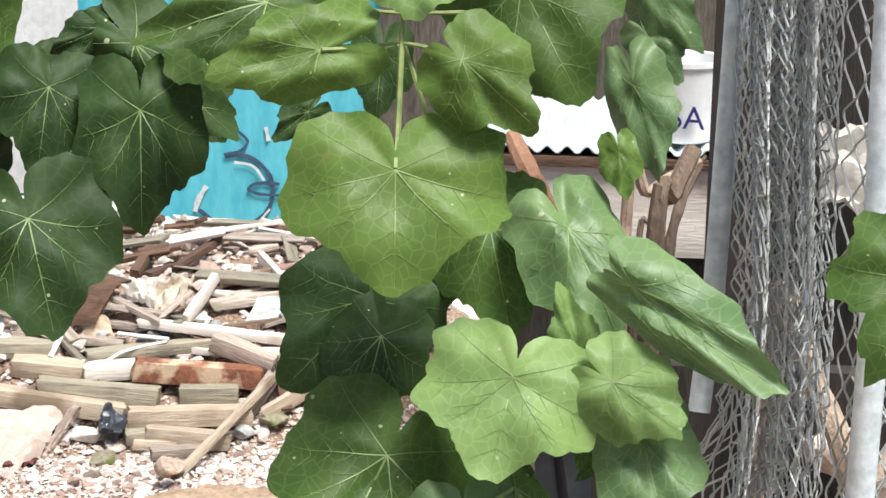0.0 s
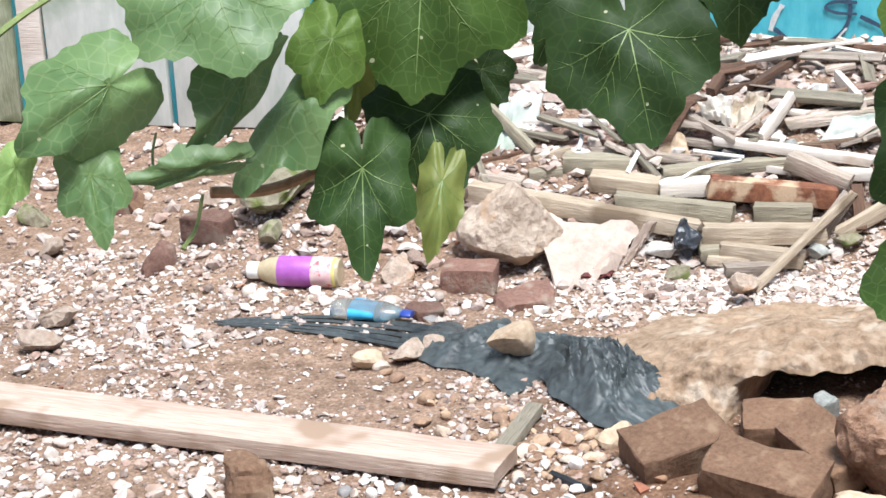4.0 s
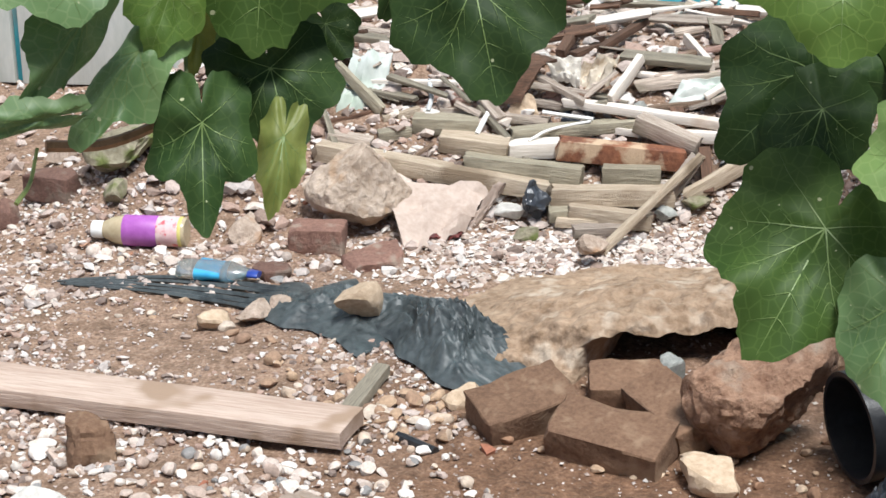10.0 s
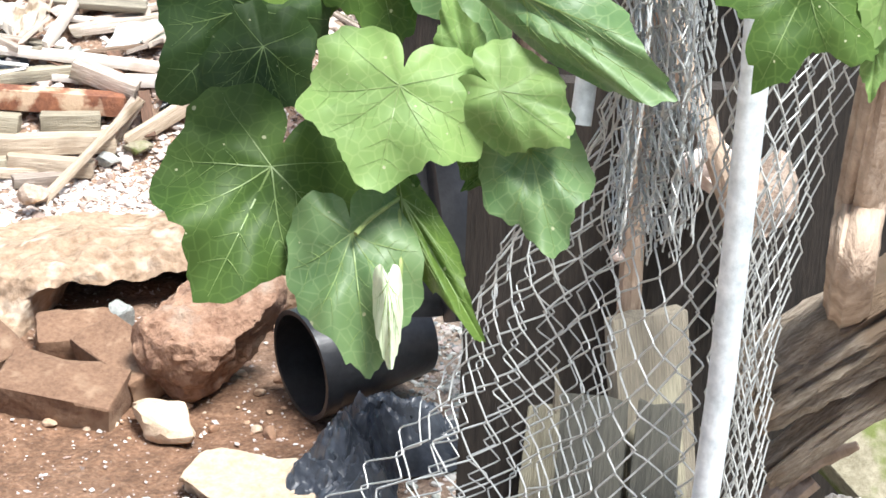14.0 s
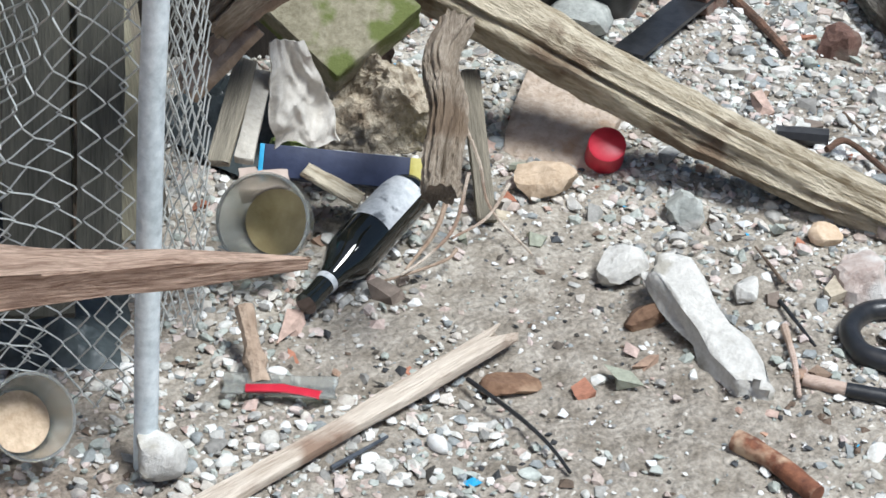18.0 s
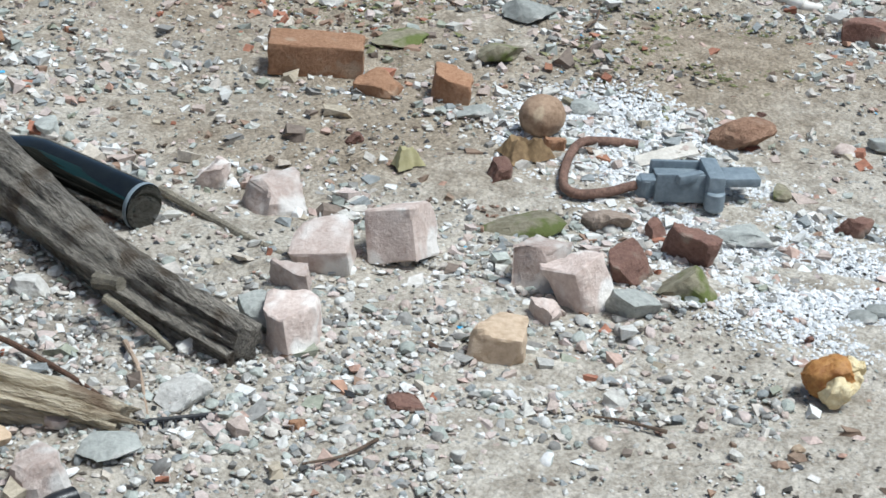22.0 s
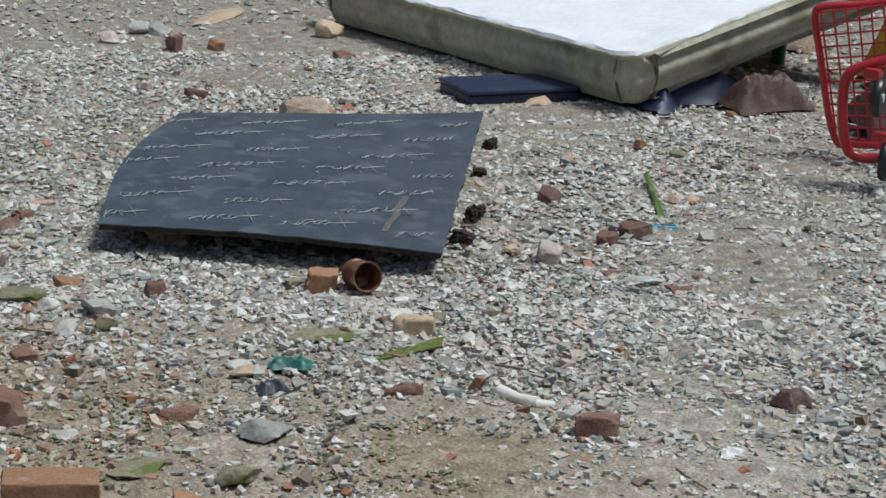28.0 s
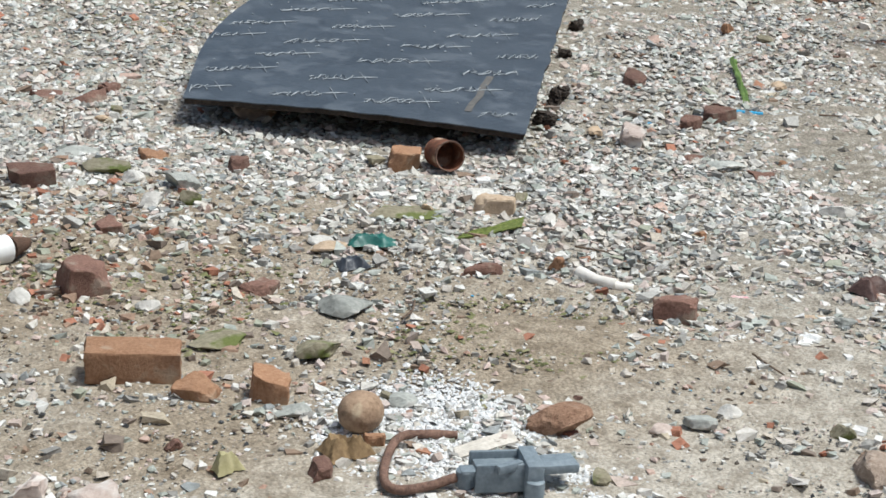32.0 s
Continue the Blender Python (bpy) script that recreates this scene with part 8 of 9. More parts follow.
bread = thing("bread", grounded((2.264, 1.475, 0.000)), "torn piece of golden brown bread on the sand", "bread", -60)
part("crust", stone_mesh((0.078, 0.060, 0.066), 43, 5, 4, 0.10), "bread", bread, "shiny golden brown crust")
for dx, dy, dz, q in ((0.026, -0.012, 0.012, 0.042), (0.012, -0.026, 0.004, 0.046), (0.030, 0.008, 0.030, 0.034)):
    bm = stone_mesh((q, q * 0.9, q), 44 + int(q * 1000), 4, 3, 0.16)
    bmesh.ops.translate(bm, vec=(dx, dy, dz), verts=bm.verts)
    part("crumb", bm, "crumb", bread, "torn pale yellow crumb")
wish = thing("bone", grounded((2.595, 1.526, 0.000), 0.004), "small white forked bone on the sand", "bone")
for pts in ([(-0.03, 0.01, 0.0), (0.0, 0.0, 0.004), (0.03, -0.008, 0.0)], [(0.0, 0.0, 0.004), (-0.008, -0.015, 0.0)], [(-0.03, 0.01, 0.0), (-0.034, 0.018, 0.0)]):
    part("shaft", tube_mesh(pts, 0.004, 8), "bone", wish)
hock = thing("bone", (3.499, 2.577, 0.015), "thick white bone lying on the gravel", "bone")
HB = hock.matrix_basis.inverted()
for pts, r in (([(3.509, 2.580, 0.016), (3.501, 2.527, 0.016), (3.510, 2.483, 0.014)], [0.016, 0.012, 0.015]), ([(3.507, 2.485, 0.013), (3.529, 2.453, 0.012)], [0.012, 0.010])):
    ob = part("shaft", tube_mesh(pts, r, 12), "bone", hock)
    ob.matrix_basis = HB
loose_sheet(((3.480, 2.901, 0.012), (3.649, 2.851, 0.020), (3.700, 2.885, 0.025), (3.517, 2.909, 0.018)), "moss", 45, "curled green palm leaf strip on the gravel", "palm_leaf", "leaf", bend=0.006)
edge_stone((3.739, 3.115, 0.000), (3.764, 3.042, 0.000), 0.09, 0.02, "white_stone", 406, "flat cream stone flake", facets=9)
edge_brick((3.679, 3.000, 0.000), (3.773, 2.950, 0.000), 0.07, 0.045, "cream_stone", 407, "pale broken brick on the gravel", 0.4)
edge_stone((3.451, 3.131, 0.000), (3.592, 3.013, 0.000), 0.08, 0.02, "mossy_stone", 408, "long flat brown stone", facets=8)
crumpled("foil", (3.285, 3.034, 0.000), (3.359, 2.963, 0.000), 0.05, 0.022, "teal_foil", 47, "scrap of dark teal foil", "foil", 20, 14, 3)
edge_stone((3.222, 3.097, 0.000), (3.261, 3.052, 0.000), 0.05, 0.02, "white_stone", 409, "white flake of stone", facets=8)
edge_stone((3.182, 3.042, 0.000), (3.254, 2.996, 0.000), 0.05, 0.022, "cream_stone", 410, "pale green stone", facets=8)
edge_stone((3.618, 2.146, 0.000), (3.738, 2.061, 0.000), 0.09, 0.008, "cream_stone", 411, "flat tan slab level with the gravel", facets=6)


M["scrape"] = material("scrape", (0.045, 0.05, 0.055), (0.17, 0.155, 0.135), 0.8, 14, 90, 0.1)
# ---- black board lying on the gravel ----
def chalk_board(bl, br, tr, tl):
    th = thing("board", (0.25 * (bl[0] + br[0] + tr[0] + tl[0]), 0.25 * (bl[1] + br[1] + tr[1] + tl[1]), 0.0), "large black board with faint white marbling lying on rubble", "board")
    inv = th.matrix_basis.inverted()
    a, b, c, d = (Vector(p) for p in (bl, br, tr, tl))

    def at(u, v, lift=0.0):
        p = (a * (1 - u) + b * u) * (1 - v) + (d * (1 - u) + c * u) * v
        p = p + (c - d).normalized() * 0.012 * noise.noise(Vector((0, v * 14, 1))) * u + (a - d).normalized() * 0.010 * noise.noise(Vector((u * 16, 0, 2))) * (1 - v)
        p += (a - b).normalized() * 0.055 * math.sin(math.pi * min(1, v * 0.95)) ** 1.2 * (1 - u)
        p.z += 0.012 * math.sin(3 * u + 2 * v) + lift
        return p

    top = part("top", sheet_mesh(lambda u, v: at(u, v), 50, 40, 0.003), "slate", th)
    top.matrix_basis = inv
    rnd = random.Random(7)

    def torn(u, v):
        p = at(0.004 + 0.992 * u, 0.004 + 0.992 * v, -0.004)
        p.z -= 0.004 * noise.noise(p * 40)
        return p

    core = part("core", sheet_mesh(torn, 60, 50, 0.013), "board_edge", th, "frayed dark fibre core")
    core.matrix_basis = inv
    # short pale strokes in rows across the face
    marks = bmesh.new()

    def line(pts, r):
        if len(pts) > 2:
            tube_mesh([at(min(0.985, max(0.012, u)), min(0.985, max(0.012, v)), 0.0023) for u, v in pts], [0.4 * r] + [r] * (len(pts) - 2) + [0.4 * r], 4, bm=marks)

    for row in range(7):
        for col in range(4):
            u, v = -0.08 + 0.31 * col + 0.115 * (row % 3) + rnd.uniform(-0.02, 0.02), 0.06 + 0.135 * row + rnd.uniform(-0.012, 0.012)
            n, ln, sl = 15, rnd.uniform(0.11, 0.17), 0.22
            for _ in range(2):
                line([(u + ln * k / n + rnd.uniform(-0.004, 0.004), v + ln * sl * k / n + rnd.uniform(-0.017, 0.019)) for k in range(n + 1) if u + ln * k / n < 0.97], 0.0016)
            x, y = u + ln + 0.03, v + (ln + 0.03) * sl
            if 0.04 < x < 0.95:
                line([(x - 0.034, y - 0.010), (x, y), (x + 0.038, y + 0.011)], 0.0021)
                line([(x - 0.018, y + 0.034), (x, y), (x + 0.014, y - 0.035)], 0.0019)
    for _ in range(46):
        u, v = rnd.uniform(0.05, 0.95), rnd.uniform(0.05, 0.95)
        line([(u - 0.003, v), (u, v + 0.001), (u + 0.003, v)], rnd.uniform(0.0016, 0.0030))
    chalk = part("chalk_marking", marks, "chalk", th, "faint white scratch marks")
    chalk.matrix_basis = inv
    chalk["kind"] = "stuff"
    bm = sheet_mesh(lambda a1, b1: at(0.81 + 0.02 * a1 + 0.03 * b1, 0.08 + 0.24 * b1, 0.0016), 4, 16, 0.0006)
    part("scrape", bm, "scrape", th, "pale brownish scrape").matrix_basis = inv
    return th


chalk_board((3.645, 3.960, 0.080), (4.127, 3.237, 0.060), (5.512, 4.191, 0.085), (4.668, 4.702, 0.090))
stone((3.874, 3.937, 0.000), (0.16, 0.10, 0.075), "rock", 501, "stone propping up the edge of the board", 0)
stone((5.385, 4.167, 0.000), (0.10, 0.08, 0.075), "dusty_brick", 502, "brown stone propping up the board", 0)
for k, (p, q) in enumerate((((5.375, 4.050, 0.000), 0.075), ((4.607, 3.510, 0.000), 0.085), ((4.402, 3.386, 0.000), 0.07), ((5.031, 3.826, 0.000), 0.05))):
    stone(p, (q, q * 0.8, q * 0.75), "board_edge", 570 + k, "clump of dark frayed fibre at the edge of the board", 50 * k, facets=8, name="fibre_clump", category="fibre", detail=4, wear=0.22)
stone((5.248, 4.719, 0.000), (0.2, 0.15, 0.085), "rock", 503, "stone under the far side of the board", 0)


# ---- mattress on rubbish ----
def mattress(c, along_x, along_y, lx, ly, thick, rise):
    th = new("mattress")
    x = Vector(along_x).normalized()
    y = Vector(along_y)
    y = (y - x * y.dot(x)).normalized()
    z = x.cross(y)
    m = Matrix((x, y, z)).transposed().to_4x4()
    th.matrix_basis = Matrix.Translation(c) @ m
    tagged(th, "stained double mattress with white top lying on rubbish", "mattress")

    def body(inset, z0, z1, r, bulge):
        bm = box(lx - 2 * inset, ly - 2 * inset, z1 - z0, (72, 60, 12 if z0 == 0 else 2), 0)
        for v in bm.verts:
            px, py = v.co.x, v.co.y
            hx, hy = lx / 2 - inset, ly / 2 - inset
            ex, ey = max(abs(px) - (hx - r), 0), max(abs(py) - (hy - r), 0)
            k = math.hypot(ex, ey)
            if k > r and k > 0:
                v.co.x = math.copysign(hx - r + ex * r / k, px)
                v.co.y = math.copysign(hy - r + ey * r / k, py)
            v.co.z += (z0 + z1) / 2 + bulge * noise.noise(Vector((px * 2.5, py * 2.5, 3))) + 0.006 * noise.noise(Vector((px * 9, py * 9, v.co.z * 9)))
            side = math.sin(math.pi * (v.co.z - z0) / (z1 - z0)) if z0 < v.co.z < z1 else 0
            v.co.x += math.copysign(0.012 * side, px) if abs(px) > hx - 0.03 else 0
            v.co.y += math.copysign(0.012 * side, py) if abs(py) > hy - 0.03 else 0
            wr = 0.016 * noise.noise(Vector((px * 11 + v.co.z * 14, py * 11 - v.co.z * 18, 1)))
            if abs(px) > hx - 0.02:
                v.co.x += wr
            if abs(py) > hy - 0.02:
                v.co.y += wr
            if z0 == 0 and py < -hy + 0.02:
                # the loose cover is pulled into long creases that run to the corner, and tucked in below
                w = (px + hx) / lx
                h = v.co.z / z1
                across = Vector((w * 4.5, (h - 0.5) * (1.8 + 2.5 * w) + 2.6 * w, 4))
                v.co.y -= 0.030 * (1 - 2 * abs(noise.noise(across))) + 0.016 * (1 - 2 * abs(noise.noise(across * 2.1))) - 0.02
                v.co.y += 0.045 * (1 - h)
                v.co.z += 0.012 * noise.noise(Vector((w * 9, 0, 8)))
            if z0 == 0:
                v.co.x += 0.022 * max(0.0, 2 * abs(v.co.z / z1 - 0.5) - 0.45) * (1 if px < 0 else -1) if abs(px) > hx - 0.02 else 0
        bmesh.ops.translate(bm, vec=(lx / 2, ly / 2, 0), verts=bm.verts)
        return bm

    part("side_cover", body(0.0, 0.0, thick - 0.02, 0.09, 0.012), "mattress_side", th, "stained beige fabric side")
    part("top_cover", body(0.012, thick - 0.022, thick, 0.085, 0.010), "mattress_top", th, "white quilted top")
    pts = []
    for sx, sy, a0 in ((1, -1, -90), (1, 1, 0), (-1, 1, 90), (-1, -1, 180)):
        pts += [(lx / 2 + sx * (lx / 2 - 0.09) + 0.086 * math.cos(radians(a0 + 15 * k)), ly / 2 + sy * (ly / 2 - 0.09) + 0.086 * math.sin(radians(a0 + 15 * k)), thick - 0.016) for k in range(7)]
    part("piping", tube_mesh(pts, 0.010, 8, closed=True), "mattress_side", th)
    return th


mattress((6.140, 4.010, 0.030), (0.93, -0.25, 0.22), (0.27, 0.963, 0.0), 1.35, 1.95, 0.185, 0.0)
case = thing("case", grounded((6.079, 4.515, 0.000)), "flat dark blue plastic case lying under the mattress", "case", -28)
part("body", box(0.42, 0.26, 0.04, (3, 3, 1), 0.010, centre=False), "blue_case", case)
lid = box(0.43, 0.27, 0.016, (3, 3, 1), 0.008)
bmesh.ops.translate(lid, vec=(0, 0, 0.049), verts=lid.verts)
part("lid", lid, "blue_case", case)
crumpled("tarpaulin", (6.209, 4.101, 0.000), (6.773, 4.017, 0.000), 0.22, 0.08, "blue_case", 52, "dark blue plastic sheet under the mattress corner", "tarpaulin", 40, 20, 4)
stone((6.039, 4.362, 0.000), (0.12, 0.08, 0.04), "cream_stone", 504, "pale stone under the blue case", 0)
for k, at in enumerate(((7.370, 4.308, 0.000), (7.842, 4.406, 0.000), (6.793, 4.199, 0.000))):
    stone(at, (0.3, 0.25, 0.12 + 0.05 * k), "rock", 505 + k, "heap of rubbish and stones under the mattress", 40 * k)
M["leather"] = material("leather", (0.06, 0.032, 0.026), (0.14, 0.08, 0.065), 0.6, 10, 70, 0.4)
crumpled("leather_bag", (6.443, 3.848, 0.000), (6.745, 3.722, 0.000), 0.16, 0.10, "leather", 54, "crumpled brown leather bag on the gravel", "bag", 30, 18, 3)
stick([(6.643, 3.872, 0.050), (6.761, 3.713, 0.050)], 0.035, 0.035, "clear_plastic", 55, "clear plastic bottle lying by the cart", "plastic_bottle", "bottle", 14, knobs=0)
stick([(7.354, 4.186, 0.020), (7.347, 4.172, 0.100)], 0.03, 0.025, "green_glass", 56, "green glass bottle under the mattress", "glass_bottle", "bottle", 12, knobs=0)


# ---- shopping cart on its side ----
cart = thing("shopping_cart", (5.914, 2.950, 0.000), "red wire shopping cart tipped on its side, filled with rubbish", "cart")
KB = cart.matrix_basis.inverted()


def cart_part(name, bm, mat, parent=None, label=""):
    ob = part(name, bm, mat, parent or cart, label)
    ob.matrix_basis = KB if parent is None else Matrix.Identity(4)
    return ob


cart_part("frame", tube_mesh(smooth_line([(5.950, 2.743, 0.467), (5.840, 2.972, 0.381), (5.800, 3.049, 0.340), (5.793, 3.062, 0.267), (5.801, 3.048, 0.139), (5.819, 3.014, 0.090), (5.867, 2.917, 0.097), (5.971, 2.697, 0.147)], 6), 0.016, 12), "red_paint", None, "red enamelled tube frame")
cart_part("basket_rail", tube_mesh(smooth_line([(6.306, 2.926, 0.580), (6.182, 3.183, 0.495), (6.113, 3.313, 0.475), (6.095, 3.346, 0.445), (6.107, 3.325, 0.330), (6.139, 3.264, 0.063), (6.132, 3.169, 0.053), (6.209, 2.897, 0.077)], 6), 0.012, 10), "red_paint")
for k in range(13):
    u = k / 12
    a, b = Vector((6.085, 3.322, 0.462)).lerp(Vector((6.289, 2.915, 0.556)), u), Vector((6.126, 3.247, 0.059)).lerp(Vector((6.256, 2.843, 0.079)), u)
    cart_part("wire", tube_mesh([a, b], 0.0035, 6), "red_paint")
for k in range(12):
    u = k / 11
    a, b = Vector((6.090, 3.336, 0.453)).lerp(Vector((6.131, 3.258, 0.058)), u), Vector((6.299, 2.918, 0.546)).lerp(Vector((6.256, 2.844, 0.087)), u)
    cart_part("wire", tube_mesh([a, b], 0.0035, 6), "red_paint")
for c in ((5.797, 2.947, 0.282), (5.814, 2.912, 0.095)):
    w = thing("castor", KB @ Vector(c), "", "")
    for key in ("label", "category"):
        if key in w:
            del w[key]
    w.parent = cart
    turn = Matrix.Rotation(math.atan2(c[1], c[0]) + radians(80), 4, "Z") @ Matrix.Rotation(radians(90), 4, "Y")
    for name, pr, mat in (("tyre", [(0.040, -0.012), (0.056, -0.014), (0.061, -0.006), (0.061, 0.006), (0.056, 0.014), (0.040, 0.012)], "black_plastic"), ("rim", [(0.012, -0.010), (0.041, -0.011), (0.041, 0.011), (0.012, 0.010)], "gray_plastic"), ("hub", [(0.0001, -0.016), (0.013, -0.016), (0.013, 0.016), (0.0001, 0.016)], "galvanised")):
        bm = lathe(pr, 28, cap=True)
        bm.transform(turn)
        ob = part(name, bm, mat, w)
    bm = box(0.03, 0.05, 0.03, (1, 1, 1), 0.006)
    bmesh.ops.translate(bm, vec=(-0.01, 0.02, 0.07), verts=bm.verts)
    part("fork", bm, "red_paint", w)
crumpled("sack", (6.491, 3.398, 0.000), (6.857, 3.099, 0.000), 0.25, 0.35, "leather", 57, "brown rubbish filling the tipped shopping cart", "sack", 30, 20, 3)
crumpled("cloth", (7.131, 3.677, 0.000), (7.704, 3.500, 0.000), 0.3, 0.40, "orange_cloth", 58, "orange and yellow cloth in the shopping cart", "cloth", 30, 20, 3)

# ---- scattered pieces farther out ----
RED = "scattered brick pieces"
edge_brick((3.793, 3.389, 0.000), (3.853, 3.333, 0.000), 0.11, 0.06, "orange_brick", 521, "mossy orange brick piece beside a rusty tin", 0.3, lean=10)
tin = thing("tin_can", grounded((3.928, 3.348, 0.000), 0.036), "rusty brown tin can lying with its end to the yard", "tin", -30, rx=80)
part("body", lathe([(0.034, 0), (0.036, 0.002), (0.036, 0.09), (0.037, 0.092), (0.034, 0.092), (0.033, 0.01)], 28), "rust", tin)
part("rim", lathe([(0.035, 0.088), (0.038, 0.09), (0.037, 0.095), (0.034, 0.094)], 28, cap=False), "rusty_rod", tin)
edge_brick((4.391, 3.142, 0.000), (4.439, 3.097, 0.000), 0.06, 0.055, "pale_brick", 522, "pinkish cube of brick on the gravel", 0.25)
edge_brick((4.765, 3.156, 0.000), (4.852, 3.092, 0.000), 0.07, 0.035, "brick", 523, "dark red brick piece on the gravel", 0.4, group=RED)
edge_brick((4.650, 3.123, 0.000), (4.702, 3.091, 0.000), 0.06, 0.04, "brick", 524, "dark red brick piece on the gravel", 0.5, group=RED)
edge_brick((4.894, 3.502, 0.000), (4.949, 3.453, 0.000), 0.07, 0.04, "brick", 525, "dark red brick piece on the gravel", 0.6, group=RED)
edge_brick((4.415, 2.980, 0.000), (4.488, 2.927, 0.000), 0.05, 0.02, "brick", 526, "flat red brick piece on the gravel", 0.5, group=RED)
edge_brick((4.448, 2.781, 0.000), (4.545, 2.711, 0.000), 0.05, 0.02, "brick", 527, "flat brown brick piece on the gravel", 0.6, group=RED)
edge_stone((4.411, 2.882, 0.000), (4.490, 2.809, 0.000), 0.06, 0.02, "gray_stone", 528, "dark flat stone on the gravel")
edge_stone((4.294, 2.468, 0.000), (4.365, 2.419, 0.000), 0.06, 0.035, "white_stone", 529, "white angular stone on the gravel")
edge_stone((4.292, 2.399, 0.000), (4.339, 2.366, 0.000), 0.04, 0.012, "gray_stone", 530, "grey flake by a white stone")
edge_brick((6.076, 5.349, 0.000), (6.161, 5.283, 0.000), 0.08, 0.04, "brick", 531, "red brick piece near the mattress", 0.4, group=RED)
edge_stone((6.353, 5.626, 0.000), (6.490, 5.599, 0.000), 0.10, 0.09, "cream_stone", 532, "pale stone at the end of the mattress")
edge_brick((5.201, 5.227, 0.000), (5.304, 5.168, 0.000), 0.06, 0.03, "brick", 533, "flat red brick piece on the gravel", 0.5, group=RED)
edge_brick((5.703, 5.826, 0.000), (5.756, 5.785, 0.000), 0.06, 0.07, "brick", 534, "dark brick piece on the gravel", 0.5, group=RED)
edge_brick((5.848, 5.758, 0.000), (5.919, 5.732, 0.000), 0.06, 0.05, "orange_brick", 535, "orange brick piece on the gravel", 0.5, group=RED)
edge_stone((5.806, 6.150, 0.000), (5.870, 6.102, 0.000), 0.08, 0.06, "white_stone", 536, "pale stone far off on the gravel")
edge_stone((5.848, 6.088, 0.000), (5.922, 6.031, 0.000), 0.08, 0.06, "gray_stone", 537, "grey stone far off on the gravel")
edge_brick((5.622, 6.109, 0.000), (5.693, 6.055, 0.000), 0.07, 0.05, "pale_brick", 538, "pink brick piece far off on the gravel", 0.5, group=RED)
edge_stone((6.180, 6.072, 0.000), (6.654, 6.310, 0.000), 0.12, 0.03, "cream_stone", 539, "flat pale slab far off on the gravel")
edge_brick((3.466, 3.596, 0.000), (3.515, 3.563, 0.000), 0.05, 0.04, "brick", 540, "red brick piece on the gravel", 0.5, group=RED)
edge_brick((3.347, 3.783, 0.000), (3.424, 3.731, 0.000), 0.06, 0.025, "orange_brick", 541, "flat orange brick piece on the gravel", 0.5, group=RED)
edge_brick((3.711, 4.365, 0.000), (3.757, 4.324, 0.000), 0.05, 0.03, "brick", 542, "red brick piece on the gravel", 0.5, group=RED)
edge_brick((2.977, 3.809, 0.000), (3.065, 3.737, 0.000), 0.07, 0.055, "brick", 544, "brown brick lying on the gravel", 0.3)
edge_brick((3.527, 4.450, 0.000), (3.636, 4.403, 0.000), 0.06, 0.02, "brick", 545, "flat red brick piece on the gravel", 0.5, group=RED)
edge_brick((3.581, 4.336, 0.000), (3.695, 4.285, 0.000), 0.06, 0.035, "brick", 546, "broken red brick pieces on the gravel", 0.6, group=RED)
edge_brick((3.722, 4.374, 0.000), (3.770, 4.338, 0.000), 0.05, 0.03, "brick", 547, "red brick piece on the gravel", 0.5, group=RED)
edge_stone((3.096, 3.496, 0.000), (3.153, 3.461, 0.000), 0.06, 0.04, "white_stone", 548, "whitish stone in a group of stones")
edge_stone((3.232, 3.574, 0.000), (3.282, 3.506, 0.000), 0.06, 0.05, "gray_stone", 549, "dark grey stone in a group of stones")
edge_stone((3.194, 3.469, 0.000), (3.241, 3.442, 0.000), 0.05, 0.04, "mossy_stone", 550, "mossy stone in a group of stones")
edge_stone((3.154, 3.749, 0.000), (3.259, 3.693, 0.000), 0.08, 0.03, "mossy_stone", 551, "flat mossy stone in a group of stones")
edge_stone((3.196, 3.659, 0.000), (3.243, 3.632, 0.000), 0.05, 0.03, "white_stone", 552, "pale round stone in a group of stones", facets=3)
edge_stone((3.204, 3.913, 0.000), (3.312, 3.857, 0.000), 0.09, 0.015, "gray_stone", 553, "flat grey-green slab on the gravel")
edge_stone((2.864, 3.687, 0.000), (2.892, 3.664, 0.000), 0.05, 0.025, "gray_stone", 554, "grey stone on the gravel")
edge_stone((2.532, 3.219, 0.000), (2.575, 3.204, 0.000), 0.05, 0.03, "white_stone", 555, "pale stone by a brick")
edge_stone((3.336, 3.380, 0.000), (3.368, 3.354, 0.000), 0.05, 0.02, "gray_stone", 556, "grey flake on the gravel")
edge_brick((3.478, 3.605, 0.000), (3.528, 3.576, 0.000), 0.05, 0.03, "brick", 557, "red brick piece on the gravel", 0.5, group=RED)
stick([(2.622, 3.428, 0.030), (2.680, 3.426, 0.030)], 0.03, 0.03, "white_plastic", 58, "white plastic bottle lying on the gravel", "plastic_bottle", "bottle", 14, knobs=0)
stick([(2.682, 3.425, 0.030), (2.743, 3.440, 0.025)], 0.026, 0.012, "dark_wood", 59, "brown neck of a plastic bottle with red cap", "bottle_neck", "bottle", 12, knobs=0)
loose_sheet(((5.335, 3.446, 0.030), (5.336, 3.427, 0.030), (5.023, 3.169, 0.010), (4.985, 3.163, 0.010)), "young_leaf", 60, "long narrow green leaf on the gravel", "leaf_blade", "leaf", bend=0.01)
stick([(4.914, 3.139, 0.008), (4.955, 3.078, 0.008)], 0.007, 0.006, "cyan_plastic", 61, "light blue plastic pen cap on the gravel", "pen_cap", "pen", 8, knobs=0)

crumpled("dry_leaf", (3.866, 2.129, 0.000), (3.956, 2.105, 0.000), 0.07, 0.026, "leather", 71, "curled dark brown dry leaf on the gravel", "leaf", 20, 14, 2)
